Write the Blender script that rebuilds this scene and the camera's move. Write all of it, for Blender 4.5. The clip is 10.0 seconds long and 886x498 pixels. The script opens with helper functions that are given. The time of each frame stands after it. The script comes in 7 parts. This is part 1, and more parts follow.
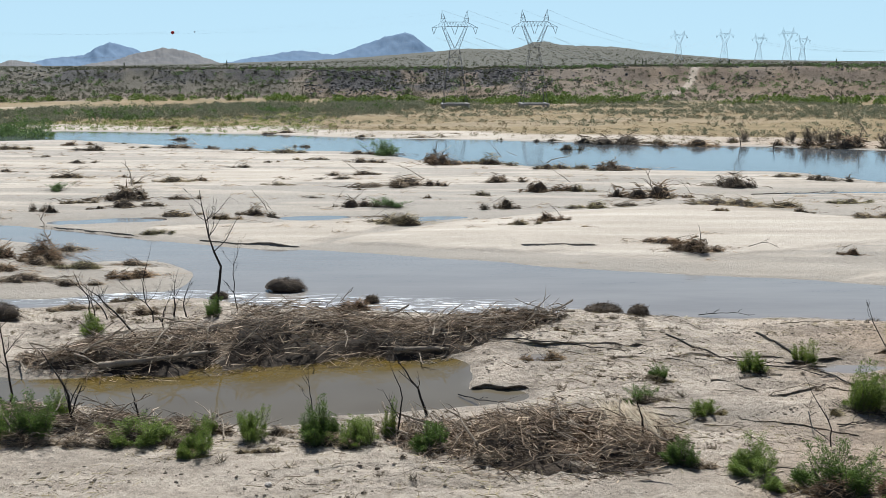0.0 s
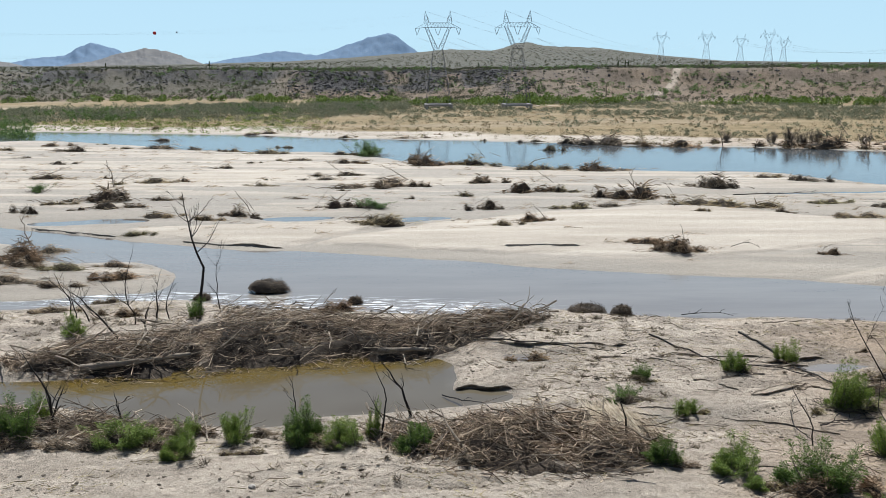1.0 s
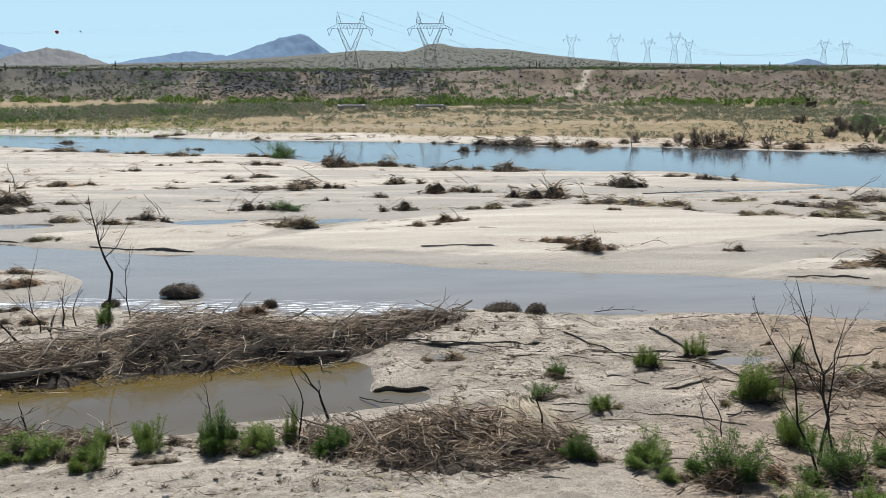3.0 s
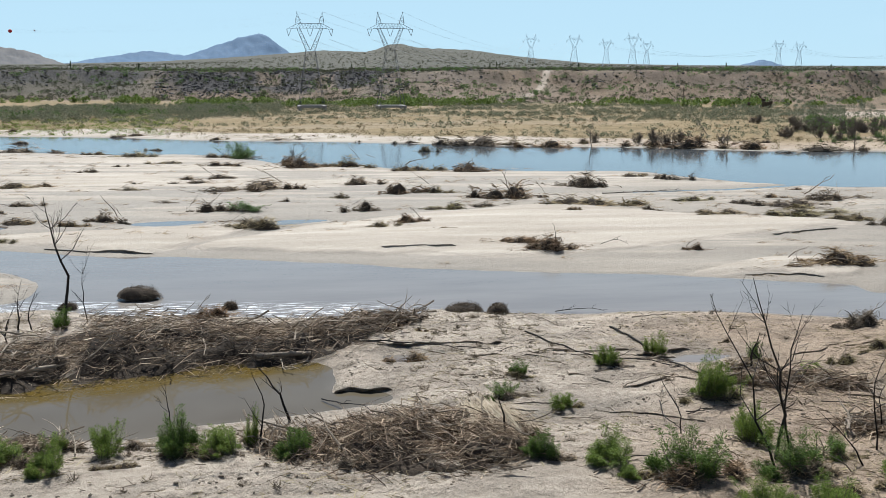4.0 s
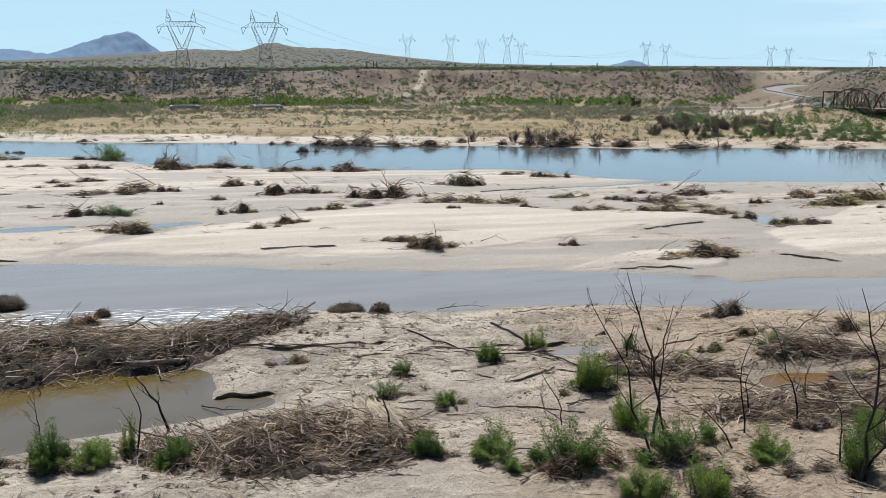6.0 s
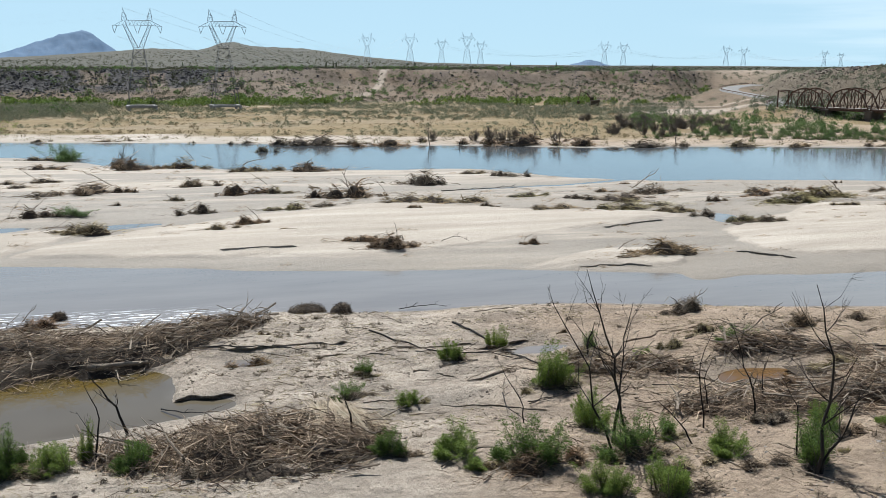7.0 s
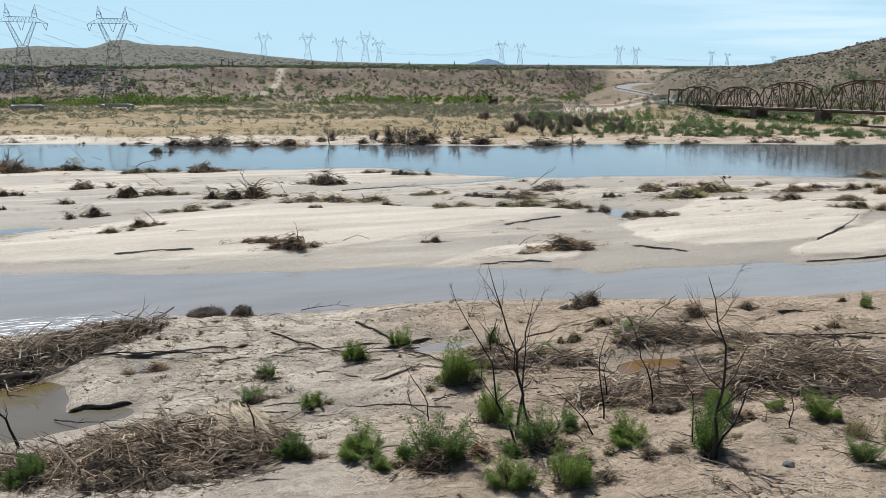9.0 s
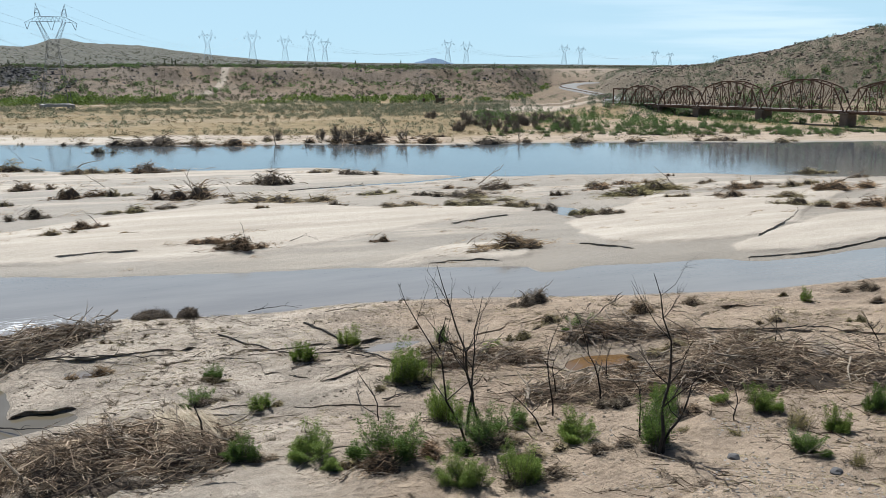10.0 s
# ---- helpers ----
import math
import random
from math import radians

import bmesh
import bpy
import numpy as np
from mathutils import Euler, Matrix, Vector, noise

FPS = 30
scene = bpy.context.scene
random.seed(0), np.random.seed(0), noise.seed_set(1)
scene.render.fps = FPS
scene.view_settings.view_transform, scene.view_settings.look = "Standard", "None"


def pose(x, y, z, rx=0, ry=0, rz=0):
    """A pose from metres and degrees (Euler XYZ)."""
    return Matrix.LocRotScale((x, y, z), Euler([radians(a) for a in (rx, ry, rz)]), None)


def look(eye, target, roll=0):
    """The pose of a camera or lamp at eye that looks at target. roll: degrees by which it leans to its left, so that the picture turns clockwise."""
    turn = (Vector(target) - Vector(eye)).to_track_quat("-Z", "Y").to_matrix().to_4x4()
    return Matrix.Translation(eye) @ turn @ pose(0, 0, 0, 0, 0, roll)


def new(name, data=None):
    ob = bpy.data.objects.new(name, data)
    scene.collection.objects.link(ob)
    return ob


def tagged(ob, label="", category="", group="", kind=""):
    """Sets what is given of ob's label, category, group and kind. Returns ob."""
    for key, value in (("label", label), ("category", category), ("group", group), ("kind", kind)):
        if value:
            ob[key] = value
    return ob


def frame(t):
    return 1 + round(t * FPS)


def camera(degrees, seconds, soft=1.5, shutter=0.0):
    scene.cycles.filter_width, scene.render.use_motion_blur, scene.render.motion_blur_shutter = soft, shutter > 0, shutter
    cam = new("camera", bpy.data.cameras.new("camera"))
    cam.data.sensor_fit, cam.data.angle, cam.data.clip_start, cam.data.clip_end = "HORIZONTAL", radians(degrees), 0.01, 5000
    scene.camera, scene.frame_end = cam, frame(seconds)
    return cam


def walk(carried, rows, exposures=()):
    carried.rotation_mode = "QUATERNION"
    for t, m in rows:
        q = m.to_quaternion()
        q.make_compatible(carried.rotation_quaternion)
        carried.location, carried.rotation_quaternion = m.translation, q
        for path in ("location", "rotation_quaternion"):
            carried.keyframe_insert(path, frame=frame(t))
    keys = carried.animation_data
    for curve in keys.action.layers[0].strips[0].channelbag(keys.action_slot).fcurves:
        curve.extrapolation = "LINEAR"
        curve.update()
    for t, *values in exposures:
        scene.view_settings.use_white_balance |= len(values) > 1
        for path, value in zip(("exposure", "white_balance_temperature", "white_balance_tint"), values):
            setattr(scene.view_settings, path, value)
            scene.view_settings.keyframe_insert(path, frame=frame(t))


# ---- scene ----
cam = camera(49.52, 10.0, soft=0.5)
EYE = 20.0
# seconds, turn, tilt, lean: a hovering camera that pans to its right
TURNS = [
    (0.0, 0.0, -10.91, -0.30), (0.5, -0.52, -10.90, -0.29), (1.0, -0.99, -10.87, -0.25),
    (1.5, -1.84, -10.86, -0.20), (2.0, -3.38, -10.84, -0.16), (2.5, -4.97, -10.83, -0.11),
    (4.0, -8.46, -10.80, 0.05), (4.5, -10.38, -10.80, 0.10), (5.0, -12.28, -10.81, 0.14),
    (5.5, -14.12, -10.81, 0.17), (7.0, -18.04, -10.83, 0.22), (7.5, -19.01, -10.84, 0.23),
    (8.0, -20.21, -10.85, 0.25), (8.5, -22.15, -10.86, 0.27), (9.0, -23.99, -10.87, 0.30),
    (9.5, -25.53, -10.87, 0.32), (10.0, -27.13, -10.90, 0.33),
]
walk(cam, [(t, pose(0, 0, EYE, 90 + tilt, 0, turn) @ pose(0, 0, 0, 0, 0, lean)) for t, turn, tilt, lean in TURNS], exposures=[(0.0, 0.77, 5930, 7), (10.0, 0.77, 5930, 7)])

# ---------------------------------------------------------------- light
SUN_UP, SUN_TURN = 56.0, -4.0          # degrees above the horizon; degrees to the right of +y
world = bpy.data.worlds.new("desert_sky")
scene.world = world
world.use_nodes = True
wn = world.node_tree
sky = wn.nodes.new("ShaderNodeTexSky")
sky.sky_type, sky.sun_disc = "NISHITA", False
sky.sun_elevation, sky.sun_rotation = radians(SUN_UP), radians(SUN_TURN)
sky.altitude, sky.air_density, sky.dust_density, sky.ozone_density = 300.0, 0.55, 0.1, 4.2
# pale dust haze above the horizon, and one thin cirrus streak drawn out over the hill
way = wn.nodes.new("ShaderNodeTexCoord").outputs["Generated"]
axes = wn.nodes.new("ShaderNodeSeparateXYZ")
wn.links.new(way, axes.inputs[0])


def sky_step(value, low, high, start, end):
    n = wn.nodes.new("ShaderNodeMapRange")
    n.interpolation_type = "SMOOTHSTEP"
    for socket, v in zip(list(n.inputs)[1:5], (low, high, start, end)):
        socket.default_value = v
    wn.links.new(value, n.inputs[0])
    return n.outputs[0]


def sky_mix(factor, under, colour):
    n = wn.nodes.new("ShaderNodeMix")
    n.data_type = "RGBA"
    wn.links.new(factor, n.inputs[0])
    wn.links.new(under, n.inputs[6])
    n.inputs[7].default_value = colour
    return n.outputs[2]


haze = sky_mix(sky_step(axes.outputs["Z"], 0.06, 0.4, 0.88, 0.0), sky.outputs["Color"], (7.0, 9.45, 10.55, 1.0))
spread = wn.nodes.new("ShaderNodeMapping")
spread.inputs["Scale"].default_value = (2.0, 2.0, 30.0)
wn.links.new(way, spread.inputs["Vector"])
wisp = wn.nodes.new("ShaderNodeTexNoise")
wisp.inputs["Scale"].default_value, wisp.inputs["Detail"].default_value = 1.6, 6.0
wn.links.new(spread.outputs["Vector"], wisp.inputs["Vector"])
thin = wn.nodes.new("ShaderNodeMath")
thin.operation = "MULTIPLY"
wn.links.new(sky_step(wisp.outputs["Fac"], 0.46, 0.66, 0.0, 0.5), thin.inputs[0])
wn.links.new(sky_step(axes.outputs["X"], 0.5, 0.74, 0.0, 1.0), thin.inputs[1])
wn.links.new(sky_mix(thin.outputs[0], haze, (11.2, 12.2, 12.6, 1.0)), wn.nodes["Background"].inputs["Color"])
wn.nodes["Background"].inputs["Strength"].default_value = 0.05
sun = new("sun", bpy.data.lights.new("sun", "SUN"))
sun.data.energy, sun.data.angle, sun.data.color = 5.0, radians(0.53), (1.0, 0.955, 0.88)
sun.matrix_world = look((0, 0, 60), (-60 * math.sin(radians(SUN_TURN)) / math.tan(radians(SUN_UP)), -60 * math.cos(radians(SUN_TURN)) / math.tan(radians(SUN_UP)), 0))

# ---------------------------------------------------------------- materials


def material(name, rough=0.9, metal=0.0):
    m = bpy.data.materials.new(name)
    m.use_nodes = True
    b = m.node_tree.nodes["Principled BSDF"]
    b.inputs["Roughness"].default_value, b.inputs["Metallic"].default_value = rough, metal
    b.inputs["Specular IOR Level"].default_value = 0.25
    return m, m.node_tree, b


def rgb(c):
    return (*c, 1.0)


def ramp(nt, value, stops):
    """Colours between stops of (place, colour) along a value."""
    n = nt.nodes.new("ShaderNodeValToRGB")
    e = n.color_ramp.elements
    while len(e) < len(stops):
        e.new(0.5)
    for k, (p, c) in zip(e, stops):
        k.position, k.color = p, rgb(c)
    nt.links.new(value, n.inputs[0])
    return n.outputs["Color"]


def noise_node(nt, scale, detail=4.0, rough=0.55, vector=None, stretch=None):
    n = nt.nodes.new("ShaderNodeTexNoise")
    n.inputs["Scale"].default_value, n.inputs["Detail"].default_value, n.inputs["Roughness"].default_value = scale, detail, rough
    if vector is None:
        vector = nt.nodes.new("ShaderNodeNewGeometry").outputs["Position"]
    if stretch:
        mp = nt.nodes.new("ShaderNodeMapping")
        mp.inputs["Scale"].default_value, mp.inputs["Rotation"].default_value[2] = stretch[0], stretch[1]
        nt.links.new(vector, mp.inputs["Vector"])
        vector = mp.outputs["Vector"]
    nt.links.new(vector, n.inputs["Vector"])
    return n.outputs["Fac"]


def mixed(nt, factor, a, b, mode="MIX"):
    n = nt.nodes.new("ShaderNodeMix")
    n.data_type, n.blend_type = "RGBA", mode
    for socket, v in ((n.inputs[0], factor), (n.inputs[6], a), (n.inputs[7], b)):
        if isinstance(v, (int, float)):
            socket.default_value = v
        elif isinstance(v, tuple):
            socket.default_value = rgb(v)
        else:
            nt.links.new(v, socket)
    return n.outputs[2]


def sums(nt, op, a, b=0.0, c=None, clamp=False):
    n = nt.nodes.new("ShaderNodeMath")
    n.operation, n.use_clamp = op, clamp
    for socket, v in zip(n.inputs, (a, b, c)):
        if v is None:
            continue
        if isinstance(v, (int, float)):
            socket.default_value = v
        else:
            nt.links.new(v, socket)
    return n.outputs[0]


def step(nt, value, low, high):
    n = nt.nodes.new("ShaderNodeMapRange")
    n.interpolation_type = "SMOOTHSTEP"
    n.inputs[1].default_value, n.inputs[2].default_value = low, high
    nt.links.new(value, n.inputs[0])
    return n.outputs[0]


def bump(nt, b, height, distance, strength=1.0):
    n = nt.nodes.new("ShaderNodeBump")
    n.inputs["Strength"].default_value, n.inputs["Distance"].default_value = strength, distance
    nt.links.new(height, n.inputs["Height"])
    nt.links.new(n.outputs["Normal"], b.inputs["Normal"])


def attribute(nt, name):
    n = nt.nodes.new("ShaderNodeAttribute")
    n.attribute_name = name
    return n.outputs["Fac"]


def plain(name, dark, light, scale, rough=0.9, metal=0.0, relief=0.0, islands=False, patches=0.25):
    """A surface between two colours, by a noise at two sizes and, for many pieces in one mesh, by the piece."""
    m, nt, b = material(name, rough, metal)
    n = sums(nt, "MULTIPLY_ADD", noise_node(nt, scale), 0.6, sums(nt, "MULTIPLY", noise_node(nt, scale * 9), 0.4))
    if islands:
        r = nt.nodes.new("ShaderNodeNewGeometry").outputs["Random Per Island"]
        n = sums(nt, "MULTIPLY_ADD", r, 1 - patches, sums(nt, "MULTIPLY", step(nt, n, 0.3, 0.7) if patches > 0.3 else n, patches))
        nt.links.new(ramp(nt, n, [(0.05, dark), (0.95, light)]), b.inputs["Base Color"])
    else:
        o = nt.nodes.new("ShaderNodeObjectInfo").outputs["Random"]
        n = sums(nt, "MULTIPLY_ADD", sums(nt, "SUBTRACT", o, 0.5), 0.2, n)
        nt.links.new(ramp(nt, n, [(0.3, dark), (0.7, light)]), b.inputs["Base Color"])
    if relief:
        bump(nt, b, noise_node(nt, scale * 5), relief)
    return m


def ground_material():
    """Sand, dry or damp, silt, dry grass flat, stony slope and scrub plain, by the masks of the ground."""
    m, nt, b = material("desert_ground")
    big = noise_node(nt, 0.06, 5, 0.6)
    streak = noise_node(nt, 1.0, 5, 0.6, stretch=((0.05, 0.35, 0.3), 0.12))
    fine = noise_node(nt, 3.0, 6, 0.7)
    grit = noise_node(nt, 18.0, 3, 0.7)
    speck = noise_node(nt, 1.1, 3, 0.8)
    sand = ramp(nt, sums(nt, "MULTIPLY_ADD", fine, 0.35, sums(nt, "MULTIPLY", streak, 0.65)),
                [(0.3, (0.282, 0.241, 0.195)), (0.44, (0.335, 0.29, 0.239)), (0.54, (0.385, 0.336, 0.28)), (0.7, (0.475, 0.42, 0.357))])
    damp = ramp(nt, sums(nt, "MULTIPLY_ADD", fine, 0.5, sums(nt, "MULTIPLY", streak, 0.5)),
                [(0.3, (0.158, 0.134, 0.106)), (0.7, (0.25, 0.214, 0.172))])
    mud = noise_node(nt, 1.0, 5, 0.65, stretch=((0.12, 0.5, 0.4), -0.35))
    silt = ramp(nt, sums(nt, "MULTIPLY_ADD", fine, 0.4, sums(nt, "MULTIPLY", mud, 0.6)),
                [(0.34, (0.205, 0.168, 0.132)), (0.45, (0.375, 0.314, 0.252)), (0.56, (0.46, 0.391, 0.317)), (0.68, (0.59, 0.51, 0.422))])
    grass = ramp(nt, sums(nt, "MULTIPLY_ADD", speck, 0.5, sums(nt, "MULTIPLY", streak, 0.5)),
                 [(0.32, (0.075, 0.066, 0.03)), (0.46, (0.165, 0.12, 0.058)), (0.68, (0.26, 0.192, 0.106))])
    stony = ramp(nt, sums(nt, "MULTIPLY_ADD", speck, 0.55, sums(nt, "MULTIPLY", big, 0.45)),
                 [(0.3, (0.06, 0.046, 0.03)), (0.5, (0.132, 0.096, 0.063)), (0.72, (0.222, 0.162, 0.11))])
    scrub = ramp(nt, sums(nt, "MULTIPLY_ADD", noise_node(nt, 0.16, 5, 0.75), 0.7, sums(nt, "MULTIPLY", big, 0.3)),
                 [(0.35, (0.04, 0.04, 0.029)), (0.52, (0.066, 0.062, 0.046)), (0.7, (0.098, 0.088, 0.067))])
    wet = attribute(nt, "wet")
    blot = sums(nt, "MULTIPLY", attribute(nt, "silt"), step(nt, noise_node(nt, 0.32, 6, 0.68, stretch=((0.55, 1.0, 1.0), 0.25)), 0.50, 0.57))
    c = mixed(nt, attribute(nt, "silt"), sand, silt)
    c = mixed(nt, sums(nt, "MULTIPLY", blot, 0.7), c, ramp(nt, fine, [(0.35, (0.17, 0.141, 0.111)), (0.65, (0.29, 0.248, 0.203))]))
    # noise spots on the silt, coloured dark as the shade in small dents
    dent_shade = sums(nt, "MULTIPLY", attribute(nt, "silt"), step(nt, noise_node(nt, 2.3, 4, 0.7, stretch=((0.6, 1.0, 1.0), 0.3)), 0.56, 0.64))
    c = mixed(nt, sums(nt, "MULTIPLY", dent_shade, 0.55), c, (0.12, 0.096, 0.073))
    c = mixed(nt, attribute(nt, "loam"), c, (0.84, 0.76, 0.68), "MULTIPLY")
    c = mixed(nt, wet, c, damp)
    c = mixed(nt, attribute(nt, "grass"), c, grass)
    c = mixed(nt, attribute(nt, "stony"), c, stony)
    c = mixed(nt, attribute(nt, "scrub"), c, scrub)
    c = mixed(nt, attribute(nt, "basalt"), c, ramp(nt, speck, [(0.35, (0.016, 0.016, 0.019)), (0.65, (0.06, 0.056, 0.056))]))
    c = mixed(nt, attribute(nt, "track"), c, (0.42, 0.36, 0.29))
    c = mixed(nt, sums(nt, "MULTIPLY_ADD", attribute(nt, "silt"), 0.45, 0.3), c, ramp(nt, grit, [(0.33, (0.56, 0.56, 0.56)), (0.67, (1.46, 1.44, 1.42))]), "MULTIPLY")
    nt.links.new(c, b.inputs["Base Color"])
    nt.links.new(sums(nt, "MULTIPLY_ADD", wet, -0.35, 0.92), b.inputs["Roughness"])
    wave = nt.nodes.new("ShaderNodeTexWave")
    wave.inputs["Scale"].default_value, wave.inputs["Distortion"].default_value, wave.inputs["Detail"].default_value = 0.75, 6.0, 3.0
    wave.inputs["Detail Scale"].default_value = 0.6
    mp = nt.nodes.new("ShaderNodeMapping")
    mp.inputs["Rotation"].default_value[2] = 1.2
    nt.links.new(nt.nodes.new("ShaderNodeNewGeometry").outputs["Position"], mp.inputs["Vector"])
    nt.links.new(mp.outputs["Vector"], wave.inputs["Vector"])
    relief = sums(nt, "MULTIPLY_ADD", sums(nt, "MULTIPLY", wave.outputs["Fac"], step(nt, noise_node(nt, 0.13, 2), 0.48, 0.62)), 0.13, sums(nt, "MULTIPLY_ADD", grit, 0.6, sums(nt, "MULTIPLY_ADD", speck, 1.2, fine)))
    rough_land = sums(nt, "MAXIMUM", attribute(nt, "silt"), sums(nt, "MAXIMUM", attribute(nt, "stony"), attribute(nt, "scrub")))
    bump(nt, b, sums(nt, "MULTIPLY", relief, sums(nt, "MULTIPLY_ADD", rough_land, 0.6, 0.45)), 0.3, 0.9)
    return m


def water_material():
    m, nt, b = material("silty_water", 0.06)
    b.inputs["IOR"].default_value = 1.33
    b.inputs["Specular IOR Level"].default_value = 0.5
    n = noise_node(nt, 0.25, 4, 0.6, stretch=((0.25, 1.0, 1.0), 0.1))
    pond = attribute(nt, "pond")
    c = ramp(nt, n, [(0.3, (0.15, 0.132, 0.116)), (0.7, (0.188, 0.166, 0.146))])
    c = mixed(nt, attribute(nt, "clear"), c, ramp(nt, n, [(0.3, (0.06, 0.068, 0.075)), (0.7, (0.085, 0.092, 0.098))]))
    riffle = attribute(nt, "riffle")
    foam = sums(nt, "MULTIPLY", riffle, step(nt, noise_node(nt, 2.6, 4, 0.7, stretch=((0.14, 1.3, 1.0), 0.1)), 0.52, 0.62))
    c = mixed(nt, pond, c, ramp(nt, noise_node(nt, 0.11, 2), [(0.38, (0.085, 0.07, 0.046)), (0.62, (0.10, 0.085, 0.06))]))
    # ochre by the heap: weedy shallow bed, with the heap's reflection coloured in
    c = mixed(nt, attribute(nt, "weedy"), c, ramp(nt, noise_node(nt, 0.5, 3), [(0.35, (0.09, 0.061, 0.014)), (0.65, (0.082, 0.062, 0.026))]))
    c = mixed(nt, attribute(nt, "puddle"), c, (0.115, 0.066, 0.028))
    nt.links.new(mixed(nt, foam, c, (0.75, 0.75, 0.74)), b.inputs["Base Color"])
    nt.links.new(sums(nt, "MULTIPLY_ADD", foam, 0.6, sums(nt, "MULTIPLY_ADD", pond, -0.05, 0.06)), b.inputs["Roughness"])
    r = noise_node(nt, 2.2, 3, 0.6, stretch=((0.35, 1.0, 1.0), 0.1))
    bump(nt, b, sums(nt, "MULTIPLY", r, sums(nt, "MULTIPLY_ADD", pond, -0.93, 1.0)), 0.03, 0.32)
    return m


GROUND, WATER = ground_material(), water_material()
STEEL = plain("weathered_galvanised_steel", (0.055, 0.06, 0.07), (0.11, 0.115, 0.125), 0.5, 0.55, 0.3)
# the same steel for far pylons, with distance haze put into its colour
HAZEDSTEEL = plain("haze_paled_steel", (0.36, 0.42, 0.48), (0.44, 0.50, 0.56), 0.1, 0.6, 0.2)
CONCRETE = plain("weathered_concrete", (0.22, 0.20, 0.175), (0.34, 0.31, 0.275), 0.6, 0.9, 0.0, 0.02)
PALECONCRETE = plain("pale_concrete", (0.25, 0.235, 0.22), (0.34, 0.325, 0.30), 0.6, 0.9, 0.0, 0.02)
CABLE = plain("aluminium_cable", (0.30, 0.31, 0.32), (0.36, 0.37, 0.38), 0.2, 0.6, 0.3)
RUST = plain("rusted_painted_steel", (0.075, 0.042, 0.03), (0.155, 0.095, 0.068), 0.6, 0.8, 0.1, 0.01)
ROCK = plain("dark_basalt", (0.018, 0.018, 0.02), (0.10, 0.095, 0.095), 0.5, 0.85, 0.0, 0.03, islands=True)
PALEROCK = plain("pale_river_stone", (0.14, 0.125, 0.115), (0.36, 0.33, 0.30), 1.5, 0.9, 0.0, 0.01, islands=True)
INSULATOR = plain("brown_glass_insulator", (0.04, 0.035, 0.035), (0.08, 0.07, 0.065), 1.0, 0.3)


def deadwood(name, stops, tints):
    """Dead twigs: a tone for each twig, a stain along it, and a tint for each heap."""
    m, nt, b = material(name, 0.92)
    r = nt.nodes.new("ShaderNodeNewGeometry").outputs["Random Per Island"]
    n = sums(nt, "MULTIPLY_ADD", r, 0.72, sums(nt, "MULTIPLY", step(nt, noise_node(nt, 0.9, 4, 0.6), 0.3, 0.7), 0.28))
    o = nt.nodes.new("ShaderNodeObjectInfo").outputs["Random"]
    nt.links.new(mixed(nt, 1.0, ramp(nt, n, stops), ramp(nt, o, tints), "MULTIPLY"), b.inputs["Base Color"])
    return m


STICK = deadwood("bleached_driftwood", [(0.0, (0.028, 0.019, 0.012)), (0.3, (0.10, 0.073, 0.05)), (0.62, (0.285, 0.22, 0.157)), (1.0, (0.66, 0.55, 0.42))], [(0.0, (1, 1, 1)), (1.0, (1.0, 0.94, 0.88))])
BRANCH = plain("grey_driftwood", (0.09, 0.07, 0.053), (0.33, 0.272, 0.21), 1.4, 0.9, 0.0, 0.01)
BRUSH = deadwood("matted_dead_brush", [(0.0, (0.028, 0.021, 0.014)), (0.35, (0.14, 0.108, 0.075)), (0.7, (0.33, 0.26, 0.185)), (1.0, (0.56, 0.46, 0.34))],
                 [(0.0, (0.78, 0.80, 0.82)), (0.3, (1.0, 0.95, 0.88)), (0.55, (1.1, 0.9, 0.72)), (0.75, (0.86, 0.95, 0.62)), (1.0, (1.2, 1.14, 1.02))])
ROOTS = deadwood("matted_brown_roots", [(0.0, (0.025, 0.017, 0.011)), (0.6, (0.11, 0.082, 0.056)), (1.0, (0.25, 0.195, 0.14))], [(0.0, (1, 1, 1)), (1.0, (1, 1, 1))])
STRAW = plain("dry_straw_brush", (0.12, 0.09, 0.045), (0.36, 0.28, 0.16), 1.0, 0.95, 0.0, 0.0, islands=True)
# body of the heaps; its dark colour puts in the shade between twigs
MATCORE = plain("heap_core_gap_shade", (0.022, 0.016, 0.011), (0.075, 0.056, 0.04), 2.5, 0.95, 0.0, 0.08)
CHAR = plain("charred_bark", (0.009, 0.008, 0.007), (0.036, 0.029, 0.024), 3.0, 0.85, 0.0, 0.01)
DEADTWIG = plain("grey_dead_twigs", (0.05, 0.042, 0.035), (0.165, 0.138, 0.112), 1.0, 0.9, 0.0, 0.0, islands=True)


def leafy(name, dark, light):
    m = plain(name, dark, light, 1.0, 0.75, islands=True)
    b = m.node_tree.nodes["Principled BSDF"]
    out = m.node_tree.nodes["Material Output"]
    tr = m.node_tree.nodes.new("ShaderNodeBsdfTranslucent")
    col = b.inputs["Base Color"].links[0].from_socket
    m.node_tree.links.new(col, tr.inputs["Color"])
    mx = m.node_tree.nodes.new("ShaderNodeMixShader")
    mx.inputs[0].default_value = 0.33
    m.node_tree.links.new(b.outputs[0], mx.inputs[1])
    m.node_tree.links.new(tr.outputs[0], mx.inputs[2])
    m.node_tree.links.new(mx.outputs[0], out.inputs["Surface"])
    return m


